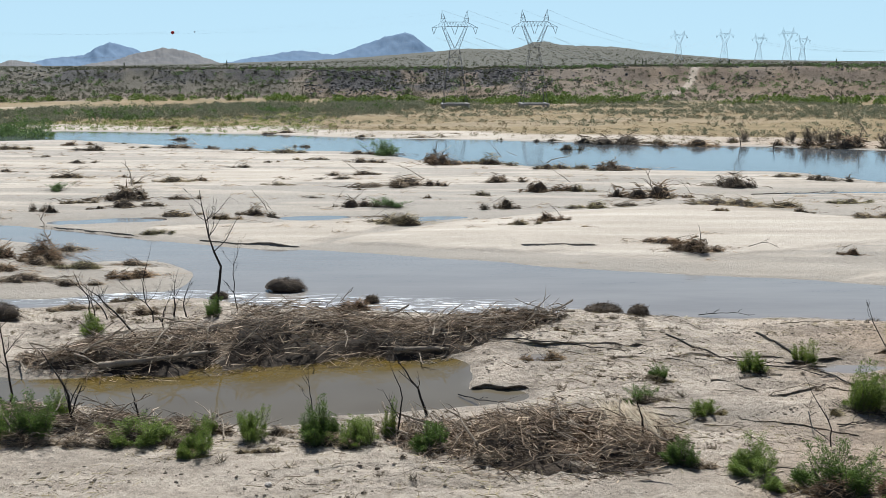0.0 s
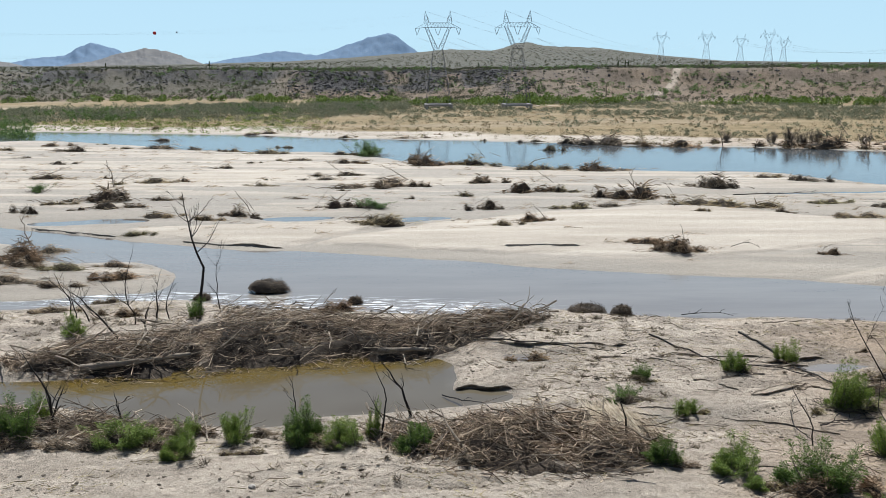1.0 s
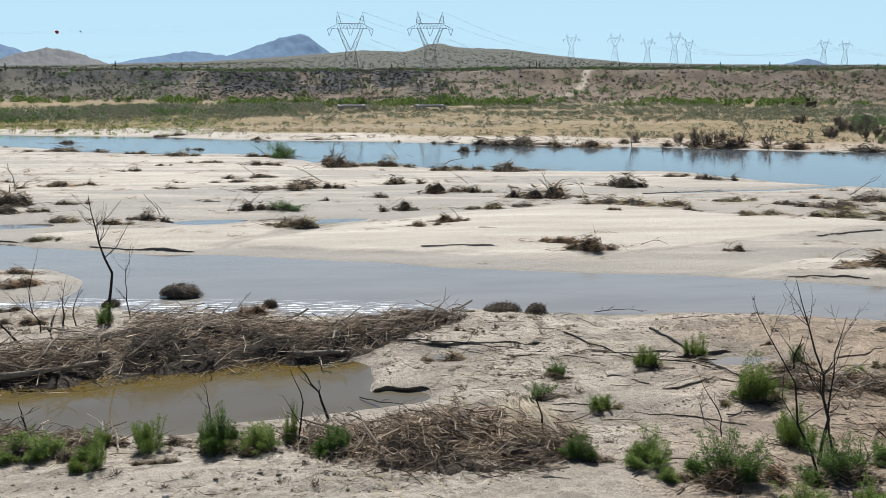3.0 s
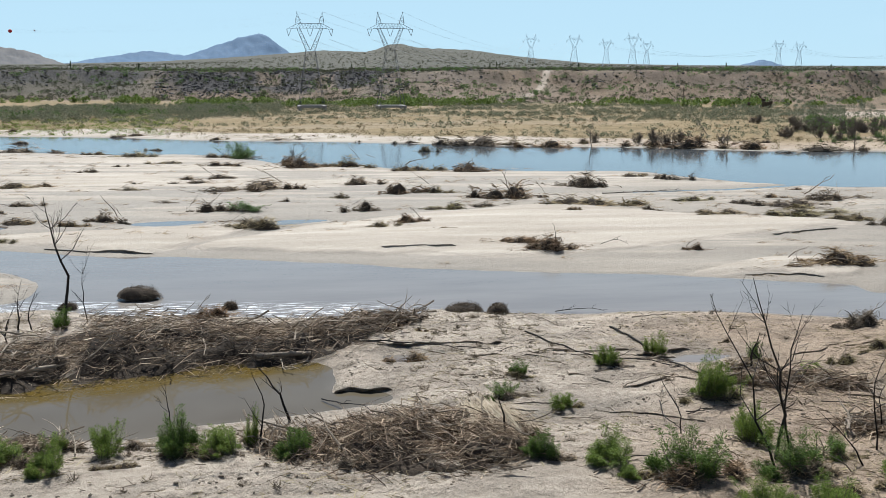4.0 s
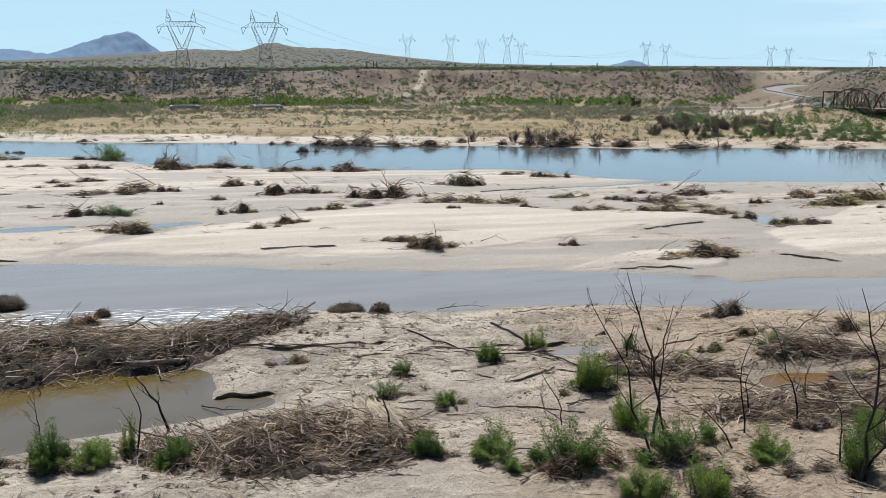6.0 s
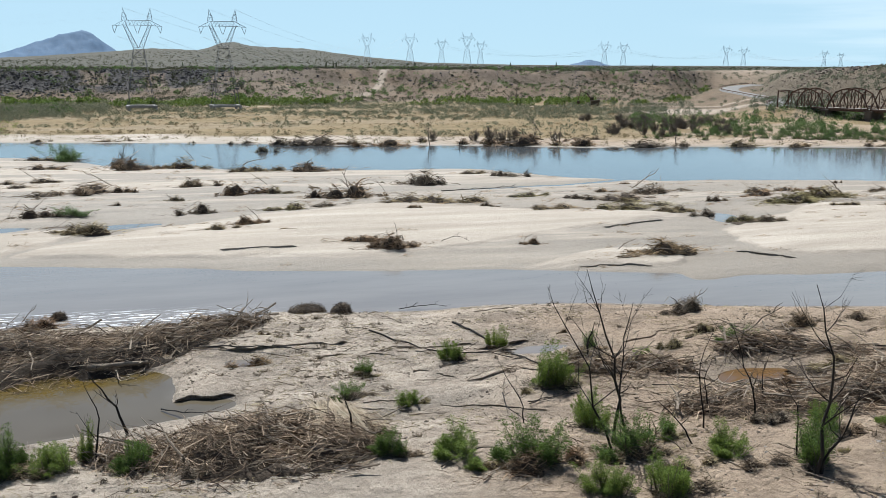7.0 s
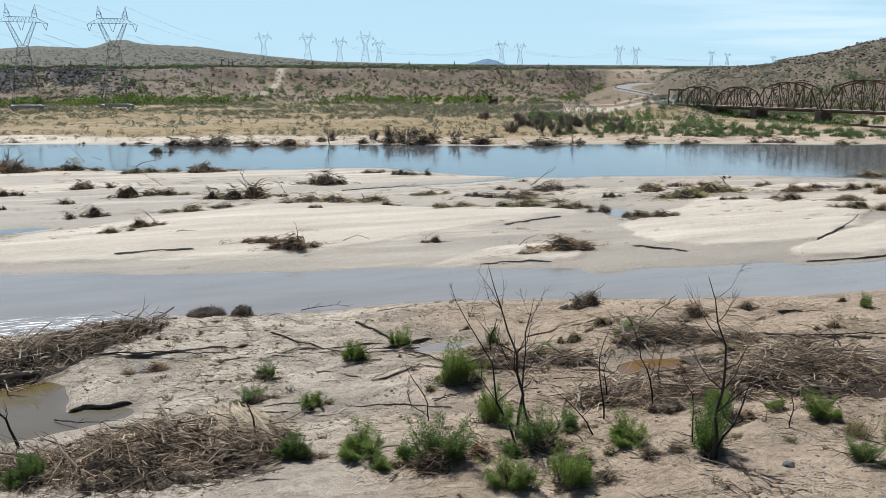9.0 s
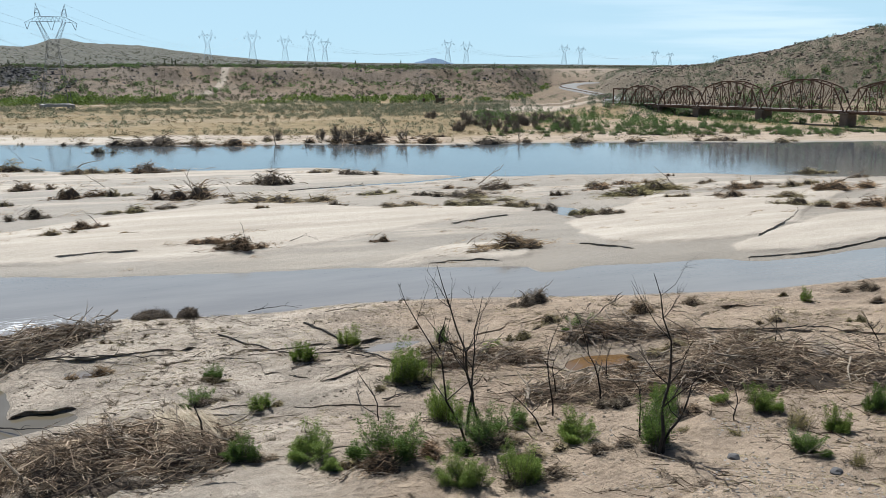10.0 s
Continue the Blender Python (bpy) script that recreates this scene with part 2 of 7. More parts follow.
TAMARISK = leafy("tamarisk_foliage", (0.036, 0.07, 0.012), (0.255, 0.325, 0.068))
DEEPTAM = leafy("deep_green_tamarisk_foliage", (0.026, 0.056, 0.013), (0.165, 0.235, 0.052))
LIMETAM = leafy("lime_green_tamarisk_foliage", (0.08, 0.12, 0.02), (0.25, 0.31, 0.07))
DARKLEAF = leafy("dark_scrub_foliage", (0.045, 0.084, 0.026), (0.145, 0.21, 0.068))
SAGE = leafy("grey_green_scrub_foliage", (0.065, 0.076, 0.048), (0.20, 0.215, 0.145))
DUSTY = leafy("dusty_olive_scrub_foliage", (0.026, 0.03, 0.017), (0.105, 0.108, 0.062))
PALESAGE = leafy("pale_grey_green_thicket_foliage", (0.078, 0.084, 0.05), (0.24, 0.245, 0.16))
LIME = leafy("bright_green_scrub_foliage", (0.05, 0.085, 0.018), (0.18, 0.235, 0.055))
FADED = leafy("fading_tamarisk_foliage", (0.12, 0.11, 0.035), (0.27, 0.23, 0.09))
# ---------------------------------------------------------------- shapes in numbers
_lattice = np.random.RandomState(7).rand(256, 256)


def vnoise(x, y):
    """Smooth noise from 0 to 1 with features one metre apart."""
    x, y = np.asarray(x, float), np.asarray(y, float)
    i, j = np.floor(x).astype(int), np.floor(y).astype(int)
    u, v = x - i, y - j
    u, v = u * u * (3 - 2 * u), v * v * (3 - 2 * v)
    a, b = _lattice[i & 255, j & 255], _lattice[(i + 1) & 255, j & 255]
    c, d = _lattice[i & 255, (j + 1) & 255], _lattice[(i + 1) & 255, (j + 1) & 255]
    return (a * (1 - u) + b * u) * (1 - v) + (c * (1 - u) + d * u) * v


def fbm(x, y, size, octaves=4, gain=0.5):
    total, norm, amp = 0.0, 0.0, 1.0
    for k in range(octaves):
        total = total + amp * vnoise(x * 2**k / size + 17.3 * k, y * 2**k / size - 9.1 * k)
        norm += amp
        amp *= gain
    return total / norm


def smooth(v, low, high):
    t = np.clip((v - low) / (high - low), 0, 1)
    return t * t * (3 - 2 * t)


def rounded(points, closed=True, n=4):
    """A Catmull-Rom curve through control points."""
    p = np.array(points, float)
    q = np.vstack([p[-1], p, p[:2]]) if closed else np.vstack([2 * p[0] - p[1], p, 2 * p[-1] - p[-2]])
    out = []
    for k in range(1, len(q) - 2):
        for t in np.arange(n) / n:
            a, b, c, d = q[k - 1 : k + 3]
            out.append(0.5 * (2 * b + (c - a) * t + (2 * a - 5 * b + 4 * c - d) * t**2 + (3 * b - a - 3 * c + d) * t**3))
    if not closed:
        out.append(p[-1])
    return np.array(out)


def edge_distance(x, y, poly, limit=40.0):
    """Distance to a closed outline: positive outside, negative inside."""
    out = np.full(x.shape, limit)
    low, high = poly.min(0) - limit, poly.max(0) + limit
    near = (x > low[0]) & (x < high[0]) & (y > low[1]) & (y < high[1])
    px, py = x[near], y[near]
    best, inside = np.full(px.shape, limit**2), np.zeros(px.shape, bool)
    for (ax, ay), (bx, by) in zip(poly, np.roll(poly, -1, 0)):
        dx, dy = bx - ax, by - ay
        t = np.clip(((px - ax) * dx + (py - ay) * dy) / (dx * dx + dy * dy + 1e-9), 0, 1)
        best = np.minimum(best, (px - ax - t * dx) ** 2 + (py - ay - t * dy) ** 2)
        if ay != by:
            inside ^= ((ay > py) != (by > py)) & (px < dx * (py - ay) / (dy + 1e-12) + ax)
    out[near] = np.where(inside, -1, 1) * np.sqrt(best)
    return out


# ---------------------------------------------------------------- the plan of the river
NEAR_FAR_BANK = [(-140, 150), (-90, 134), (-56.7, 121.4), (-51.6, 119.5), (-43.7, 115.6), (-35.6, 111.5), (-27.9, 107.3), (-20.9, 104.7),
                 (-13.9, 103.5), (-5.1, 100.4), (3.8, 97.2), (12.1, 93.4), (20.1, 91.1), (27.7, 89.1), (36.0, 87.0), (43.7, 83.3),
                 (50.0, 80.9), (50.9, 77.7), (53.8, 77.2), (57.7, 77.8), (63.1, 76.5), (71.0, 75.2), (73.2, 73.0), (78.2, 71.9), (87.1, 72.2), (93.3, 72.2), (125, 72), (190, 64)]
NEAR_NEAR_BANK = [(190, 48), (125, 55), (79.3, 61.0), (68.2, 62.4), (62.1, 63.3), (51.9, 66.5), (42.3, 70.0), (35.4, 72.7), (28.1, 74.0), (21.9, 74.1),
                  (16.7, 75.1), (12.7, 76.3), (10.5, 77.1), (8.0, 74.9), (3.0, 75.8), (-3.9, 76.6), (-8.7, 77.5), (-13.5, 78.1), (-19.4, 80.5),
                  (-22.1, 81.6), (-30.5, 79.8), (-37.4, 78.6), (-60, 76), (-140, 80)]
ISLAND = [(-90, 122), (-51.9, 110.8), (-44.4, 103.7), (-38.6, 98.3), (-34.4, 98.2), (-28.8, 97.2), (-24.2, 90.4), (-24.7, 84.5), (-29.5, 83.5), (-38.3, 81.6), (-60, 82), (-95, 88)]
FAR_FAR_BANK = [(-260, 325), (-180, 305), (-136.9, 298.9), (-110.9, 299.5), (-82.0, 289.9), (-55.2, 283.3), (-25.6, 268.0), (2.6, 260.0), (31.6, 248.6),
                (44.8, 240.7), (71.0, 234.0), (88.8, 226.6), (99.3, 220.3), (112.4, 214.8), (142.9, 209.4), (171.9, 199.1), (200.3, 187.1), (227.9, 179.5), (300, 160), (400, 120)]
FAR_NEAR_BANK = [(400, 60), (260, 85), (153.7, 120.3), (139.5, 129.7), (121.9, 140.8), (100.7, 147.2), (84.1, 151.7), (70.2, 166.1), (63.4, 177.6),
                 (44.5, 181.0), (34.3, 183.5), (18.6, 189.4), (13.4, 195.2), (-2.8, 201.8), (-10.3, 211.0), (-24.3, 225.7), (-40.4, 226.7), (-63.1, 237.4),
                 (-78.2, 250.3), (-106.2, 265.4), (-120.4, 262.3), (-180, 275), (-260, 290)]
POND = [(-40, 61.5), (-33, 60.6), (-28.9, 60.0), (-26.6, 59.6), (-22.6, 60.2), (-18.8, 61.4), (-14.2, 63.2), (-8.5, 64.2), (-3.2, 64.4), (1.0, 63.5), (1.9, 60.4), (1.7, 58.0), (4.6, 57.3),
        (4.6, 55.4), (-0.2, 54.0), (-2.8, 53.5), (-7.0, 52.8), (-8.5, 51.5), (-11.7, 51.6), (-15.7, 52.2), (-19.4, 53.6), (-22.4, 55.2), (-26.5, 55.6), (-33, 56.0), (-40, 56.5)]
PUDDLE = [(36.4, 52.5), (39.2, 52.6), (41.6, 51.3), (39.5, 50.3), (36.7, 50.3), (35.3, 50.9)]
THIN = [(48.0, 147.5), (62.8, 149.2), (73.7, 150.3), (86, 153.5), (86, 152.0), (73.7, 148.9), (62.8, 147.9)]
SLOUGH = [(-51.4, 124.4), (-43.8, 126.0), (-37.2, 126.8), (-37.2, 123.9), (-44.0, 122.3), (-50.3, 121.7)]
SLOUGH_B = [(-21.5, 127.2), (-17.1, 128.5), (-12.4, 126.9), (-16.5, 124.2), (-20.3, 124.8)]
SLOUGH_C = [(-4.4, 125.7), (-0.3, 127.0), (3.5, 125.9), (-0.3, 123.2), (-3.9, 122.4)]
POOLS = [[(24.3, 61.4), (27, 61.8), (29.4, 61.0), (27.5, 60.1), (25, 60.2)], [(51.4, 47.8), (54.6, 46.7), (54.2, 45.4), (51.8, 46.0)], [(5.4, 64.6), (7.6, 64.4), (8.2, 63.4), (6.0, 63.0)], [(74.5, 113.5), (77.5, 113.0), (76.6, 108.0), (74.2, 105.5), (73.2, 108)]]
LOBES = [
    [(-11.7, 107.1), (-5.8, 113.7), (0.7, 119.7), (8.7, 123.5), (16.6, 127.8), (28.3, 131.4), (36.2, 133.3), (44.1, 128.8), (51.5, 121.9), (62.0, 117.7), (69.9, 114.1),
     (61.4, 109.2), (52.0, 105.5), (43.3, 102.2), (35.5, 99.5), (28.4, 97.6), (19.9, 98.0), (11.8, 100.6), (8.1, 99.8), (1.7, 103.0), (-5.4, 104.5)],
    [(-36, 117.5), (-27.0, 118.8), (-19.3, 121.2), (-10.8, 122.0), (-3.3, 121.5), (-7.3, 115.7), (-13.2, 108.5), (-17.3, 106.1), (-24.4, 108.5), (-33, 113.5)],
    [(44.5, 90.8), (49.5, 92.3), (54.2, 91.3), (55.0, 86.0), (52.6, 83.7), (48.2, 85.1), (44.8, 86.9), (37.7, 87.3)],
    [(69.3, 98.9), (74.6, 103.5), (84.0, 108.4), (96.2, 115.3), (102.5, 110.6), (110.6, 108.4), (121.4, 107.4), (129.2, 107.7), (110.0, 97.2), (98.0, 88.8),
     (90.1, 85.2), (83.7, 82.9), (76.4, 82.9), (69.6, 84.4), (65.3, 87.0), (66.9, 93.6)],
    [(75.3, 77.1), (80.1, 80.5), (87.6, 83.7), (96.7, 86.9), (107, 90.0), (118, 86), (105, 77.5), (92.5, 75.3), (82.3, 73.7), (76.3, 75.0)],
]
# far skylines: degrees to the right of +y, degrees above the eye
PLAIN_LINE = [(-60, 0.0), (-24.3, 0.0), (-18.6, 0.0), (-12.3, 0.1), (-7.85, 0.21), (-4.9, 0.35), (-0.23, 0.68), (1.36, 0.82), (3.92, 0.77), (4.9, 1.0), (5.39, 1.18),
              (6.2, 1.16), (6.85, 0.97), (10.1, 0.85), (12.8, 0.51), (14.4, 0.35), (17.1, 0.13), (22.6, 0.03), (28.9, 0.02), (36.4, 0.0), (60, 0.0)]
HILL_LINE = [(35.2, -1.5), (36.5, -0.8), (37.5, -0.42), (38.5, -0.25), (39.96, -0.1), (42.29, 0.05), (43.34, 0.36), (44.54, 0.52), (45.72, 0.77), (47.16, 1.2), (48.85, 1.64), (50.5, 2.01), (53, 2.3), (58, 2.5), (66, 2.2), (80, 1.0)]

# the road: x, y, z
ROAD = [(226.5, 297.5, 5.9), (243, 322, 5.9), (263, 345, 6.0), (279, 380, 6.2), (289, 408, 6.9), (296, 430, 7.6), (308, 450, 8.4), (325, 468, 9.1), (351, 487, 9.6)]
# low cut banks: points from left to right, height
SCARPS = [([(-51.6, 119.9), (-45, 116.9), (-36, 112.2)], 0.2), ([(-28.5, 109.3), (-23.5, 106.8), (-15, 104.6)], 0.18), ([(8.0, 102.6), (12, 102.5), (17, 102.0)], 0.3),
          ([(73.4, 73.9), (79, 73.0), (86.8, 73.3), (96, 75.0), (110, 77)], 0.22), ([(83.0, 81.8), (88.5, 84.5), (97.5, 90), (105, 96)], 0.16), ([(54, 104.5), (60, 107), (66, 109)], 0.3),
          ([(61.5, 87.5), (64, 84.5), (66, 82)], 0.3), ([(2.5, 67.4), (8.6, 66.0), (14.5, 65.6)], 0.18), ([(15.0, 61.9), (17.4, 62.6), (20, 62.1), (27.5, 62.8)], 0.2), ([(1.0, 57.9), (3, 57.6), (5.4, 57.4)], 0.3),
          ([(46, 53.2), (52, 51.6), (57.6, 48.3), (62, 45)], 0.22), ([(19, 54.4), (21.5, 55.4), (23.5, 56.6)], 0.2), ([(55.0, 58.3), (58.0, 56.6)], 0.35), ([(41, 85.6), (46, 85.4), (50, 83.6)], 0.22)]

NEAR = rounded(NEAR_FAR_BANK + NEAR_NEAR_BANK)
FARWATER = rounded(FAR_FAR_BANK + FAR_NEAR_BANK)
ISLE, PONDLINE, PUDDLELINE = rounded(ISLAND), rounded(POND), rounded(PUDDLE)
SMALL = [rounded(p) for p in (THIN, SLOUGH, SLOUGH_B, SLOUGH_C, *POOLS)]
LOBELINES = [rounded(p) for p in LOBES]
FARBANK = rounded(FAR_FAR_BANK, False)


def from_line(x, y, line):
    """Metres beyond an open line that runs from left to right."""
    return y - np.interp(x, line[:, 0], line[:, 1])


def mesa_foot(az):
    return np.interp(az, [-60, -22, -12, -8, -5, 2, 12, 20, 26, 31, 33.5, 37, 40, 60], [560, 545, 530, 505, 468, 455, 462, 470, 480, 505, 600, 640, 600, 560])


def lie(x, y):
    """The height of the ground and its masks: wet, silt, grass, stony, scrub, track."""
    x, y = np.asarray(x, float), np.asarray(y, float)
    r, az = np.hypot(x, y), np.degrees(np.arctan2(x, y))
    wob = np.clip(r / 120, 0.5, 2.0)
    wx = x + wob * (1.6 * (fbm(x, y, 7, 3) - 0.5) + 0.5 * (fbm(x + 50, y, 1.6, 2) - 0.5))
    wy = y + wob * (1.6 * (fbm(x, y + 90, 7, 3) - 0.5) + 0.5 * (fbm(x, y + 40, 1.6, 2) - 0.5))
    near = edge_distance(wx, wy, NEAR)
    isle = edge_distance(wx, wy, ISLE)
    s = np.maximum(near, -isle)
    s = np.minimum(s, edge_distance(wx, wy, FARWATER))
    small = np.full(x.shape, 40.0)
    for line in SMALL:
        small = np.minimum(small, edge_distance(wx, wy, line))
    s = np.minimum(s, small)
    pond = np.minimum(edge_distance(wx, wy, PONDLINE), edge_distance(wx, wy, PUDDLELINE))
    s = np.minimum(s, pond)
    front = smooth(-from_line(x, y, rounded(NEAR_NEAR_BANK[::-1], False)), -2, 1)       # the near bank, on this side of the water
    bar = (1 - front) * smooth(-from_line(x, y, FARBANK), -3, 3)
    rise = np.where(s > 0, 0.06 * smooth(s, 0, 0.3) + 0.34 * (1 - np.exp(-np.maximum(s, 0) / 7)), np.maximum(s * 0.2, -0.9))
    z = rise
    land = smooth(s, 0.2, 2.5)
    flow = x * 0.12 + y
    z = z + land * bar * 0.22 * (fbm(x * 0.16, flow, 6, 4) - 0.45)
    lobe = np.full(x.shape, 40.0)
    for line in LOBELINES:
        lobe = np.minimum(lobe, edge_distance(wx, wy, line))
    dry = smooth(-lobe + 3.5 * (fbm(x * 0.5, y, 3.5, 4, 0.6) - 0.5), -0.5, 0.7)
    z = z + bar * land * (0.22 * smooth(-lobe, -0.3, 0.5) + 0.2 * smooth(-lobe, 0, 7))
    # the near bank: trampled silt with low scarps
    lump = fbm(x, y, 5, 5, 0.55)
    ledge = np.abs(fbm(x * 0.45, y * 1.3, 9, 3) - 0.5)
    z = z + land * front * (0.5 * (lump - 0.42) + 0.16 * smooth(ledge, 0.0, 0.03) + 0.5 * smooth(52 - y - 0.12 * x, 0, 9))
    z = z + land * front * (0.06 * smooth(fbm(x, y, 0.9, 3), 0.54, 0.70) + 0.12 * (fbm(x, y, 1.1, 4, 0.6) - 0.5))
    shelf = 9 * fbm(x * 0.4 + 0.2 * y, y, 7, 4, 0.55)
    z = z + land * front * 0.10 * (np.floor(shelf) + smooth(shelf - np.floor(shelf), 0.0, 0.14) - shelf)
    for line, tall in SCARPS:
        pts = np.array(line, float)
        d = from_line(x, y, pts) + 0.7 * (fbm(x, y, 2.6, 2) - 0.5)
        ends = smooth(x, pts[0, 0] - 0.6, pts[0, 0] + 1.2) * smooth(-x, -pts[-1, 0] - 0.6, -pts[-1, 0] + 1.2)
        z = z + tall * np.where(y < 69, 0.6, 0.75) * smooth(d, 0, 0.2) * np.exp(-np.maximum(d, 0) / 4.0) * ends * smooth(s, 0.0, 0.4)
    # beyond the river: grass flat, terrace, scarp, plain
    past = from_line(x, y, FARBANK)
    beyond = smooth(past, 0, 6)
    z = z + beyond * (0.5 * smooth(past, 3, 14) + 0.9 * smooth(past, 20, 90) + 0.7 * smooth(past, 80, 170) + 0.5 * (fbm(x, y, 12, 4) - 0.5))
    foot = mesa_foot(az)
    rough = 70 * (fbm(x, y, 70, 4) - 0.5)
    up = r - foot + rough
    top = 14.6 - 1.5 * (fbm(x, y, 60, 3) - 0.5) * 2
    gully = smooth(np.abs(fbm(az * 0.9, r * 0.01, 3, 3) - 0.5), 0.0, 0.12)
    slope = smooth(up, 0, 95) * (0.88 + 0.12 * gully)
    crown = smooth(up, 62, 82) * 0.22
    z = z + top * np.minimum(slope * 0.85 + crown, 1.0)
    z = z + smooth(up, 0, 25) * (1.9 * (fbm(x, y, 17, 4, 0.5) - 0.5)) * smooth(900 - r, 0, 300)
    # the plain up to its skyline
    elev = np.interp(az, *np.array(PLAIN_LINE).T)
    crest = np.interp(az, [-60, -5, 3, 12, 20, 60], [3600, 2900, 2400, 2400, 3000, 3600])
    want = EYE + crest * np.tan(np.radians(elev)) + 4 * (fbm(az * 4, r * 0.001, 1.5, 3) - 0.5) * np.clip(elev, 0, 1)
    t = np.clip((r - 640) / (crest - 640), 0, 1.4)
    plain_z = 17.3 + (want - 17.3) * smooth(t, 0, 1.0) + smooth(r, 700, 1200) * 3.0 * (fbm(x, y, 140, 4) - 0.5)
    plain_z = np.where(t > 1, want - (t - 1) * 60, plain_z)
    z = z * (1 - smooth(r, 600, 760)) + plain_z * smooth(r, 600, 760)
    # the rocky hill behind the bridge
    hill = np.interp(az, *np.array(HILL_LINE).T)
    crest_r = np.interp(az, [35, 38, 42, 48], [545, 520, 490, 470])
    crest_h = EYE + crest_r * np.tan(np.radians(hill))
    foot_h = np.interp(az, [36, 38, 40, 42, 48, 56, 80], [475, 445, 410, 385, 360, 330, 320])
    body = smooth(r + 16 * (fbm(x, y, 18, 3) - 0.5), foot_h, crest_r) * smooth(az, 35.2, 36.8)
    craggy = 2.6 * (fbm(x, y, 22, 5, 0.5) - 0.5) + 0.6 * (fbm(x, y, 4, 3, 0.6) - 0.5)
    hz = 3.0 + (crest_h - 3.0) * body ** 0.9 + craggy * smooth(body, 0.02, 0.3)
    hz = hz - smooth(r, 500, 900) * (crest_h - 15)
    onhill = smooth(az, 35.2, 36.6) * smooth(r, 340, 372)
    z = np.where((onhill > 0) & (hz > z), z + (hz - z) * onhill, z)
    hilly = onhill * smooth(body, 0.03, 0.2) * (1 - smooth(r, 620, 800))
    # the graded roadway from the bridge
    k = (az > 32) & (az < 41) & (r > 300) & (r < 680)
    if k.any():
        best, level = np.full(k.sum(), 1e9), np.zeros(k.sum())
        for (ax, ay, az_), (bx, by, bz) in zip(ROAD, ROAD[1:]):
            t = np.clip(((x[k] - ax) * (bx - ax) + (y[k] - ay) * (by - ay)) / ((bx - ax) ** 2 + (by - ay) ** 2), 0, 1)
            d = np.hypot(x[k] - ax - t * (bx - ax), y[k] - ay - t * (by - ay))
            level = np.where(d < best, az_ + t * (bz - az_), level)
            best = np.minimum(best, d)
        w = 1 - smooth(best, 6, 26)
        z[k] = z[k] * (1 - w) + (level - 0.35 + 1.6 * (fbm(x[k], y[k], 9, 4) - 0.5) * smooth(best, 6, 14)) * w
    # masks
    wet = np.clip(1.15 - z / 0.34 + 1.3 * (fbm(x * 0.3, flow * 1.5, 7, 4) - 0.5), 0, 1) * smooth(16 - np.maximum(s, 0), 0, 9)
    band = fbm(x * 0.10, flow, 3.0, 4, 0.6)
    damp = bar * (1 - dry) * np.clip(0.85 * smooth(170 - r, 0, 40) * smooth(fbm(x * 0.3, flow, 5, 3), 0.2, 0.42) + 0.8 * smooth(band, 0.485, 0.53), 0, 0.95)
    wet = np.clip(np.maximum(wet, damp) * (1 - beyond) * (1 - 0.93 * dry * smooth(s, 0.8, 3)), 0, 1)
    wet = np.where(front > 0.5, wet * 0.5, wet)
    silt = np.clip(front * (0.95 - 0.25 * smooth(47.5 - y - 0.05 * x - 0.3 * np.maximum(x - 25, 0) + 8 * (fbm(x, y, 6, 3) - 0.5), 0, 4)), 0, 1)
    patch = fbm(x * 0.35, y, 16, 4)
    grass = smooth(past + 40 * (patch - 0.5), 14, 30) * (1 - smooth(up, -8, 16)) * (0.84 + 0.16 * smooth(patch, 0.3, 0.5))
    grass = grass * (1 - 0.55 * smooth(az, 26, 33) * smooth(fbm(x, y, 10, 3), 0.35, 0.6))
    stony = smooth(up, -14, 12) * (1 - smooth(r, 560, 720)) * (0.86 + 0.14 * smooth(fbm(x, y, 22, 3), 0.35, 0.6))
    stony = np.maximum(stony, hilly)
    stony = np.maximum(stony, 0.9 * smooth(az, 26.5, 30) * smooth(past, 110 - 3.5 * np.clip(az - 34, 0, 14), 140 - 3.5 * np.clip(az - 34, 0, 14)) * (1 - smooth(r, 640, 760)))
    scrub = np.maximum(smooth(up, 85, 130), 0.8 * smooth(-az, 6.5, 10) * smooth(up, 2, 35)) * (1 - hilly) + 0.45 * hilly
    basalt = smooth(up, 30, 46) * (1 - smooth(up, 84, 100)) * (smooth(az, -7.6, -6) * (1 - smooth(az, 4.6, 6)) * smooth(fbm(x, y, 16, 3), 0.26, 0.4) + (0.3 + 0.55 * smooth(-az, 6, 9)) * smooth(up, 48, 62) * smooth(fbm(x, y, 20, 4), 0.36, 0.5) * (1 - smooth(r, 640, 700)))
    basalt = np.clip(basalt, 0, 0.95) * (1 - hilly) * smooth(38 - az, 0, 3)
    track = smooth(2.6 - np.abs(from_line(x, y, np.array([(-300.0, 425), (-60, 428), (40, 418), (120, 408), (170, 392), (240, 372)]))), 0, 1.2) * 0.6 * smooth(300 - np.abs(x), 0, 20)
    trail = np.array([(92, 440), (106, 473), (119, 491), (131, 514), (141, 542), (147, 566)], float)
    track = np.maximum(track, smooth(2.8 - np.abs(x - np.interp(y, trail[:, 1], trail[:, 0])), 0, 1.4) * smooth(y, 450, 456) * smooth(570 - y, 0, 20) * 0.6)
    cut = smooth(24 - np.hypot((x - 214) / 1.7, y - 335), 0, 14)
    track = np.maximum(track, cut * 0.6)
    swath = np.exp(-((y - 50.6 - 0.16 * (x - 12) + 1.6 * (fbm(x, y, 4, 3) - 0.5)) / 1.3) ** 2) * smooth(x, 5, 11) * smooth(-x, -24, -15)
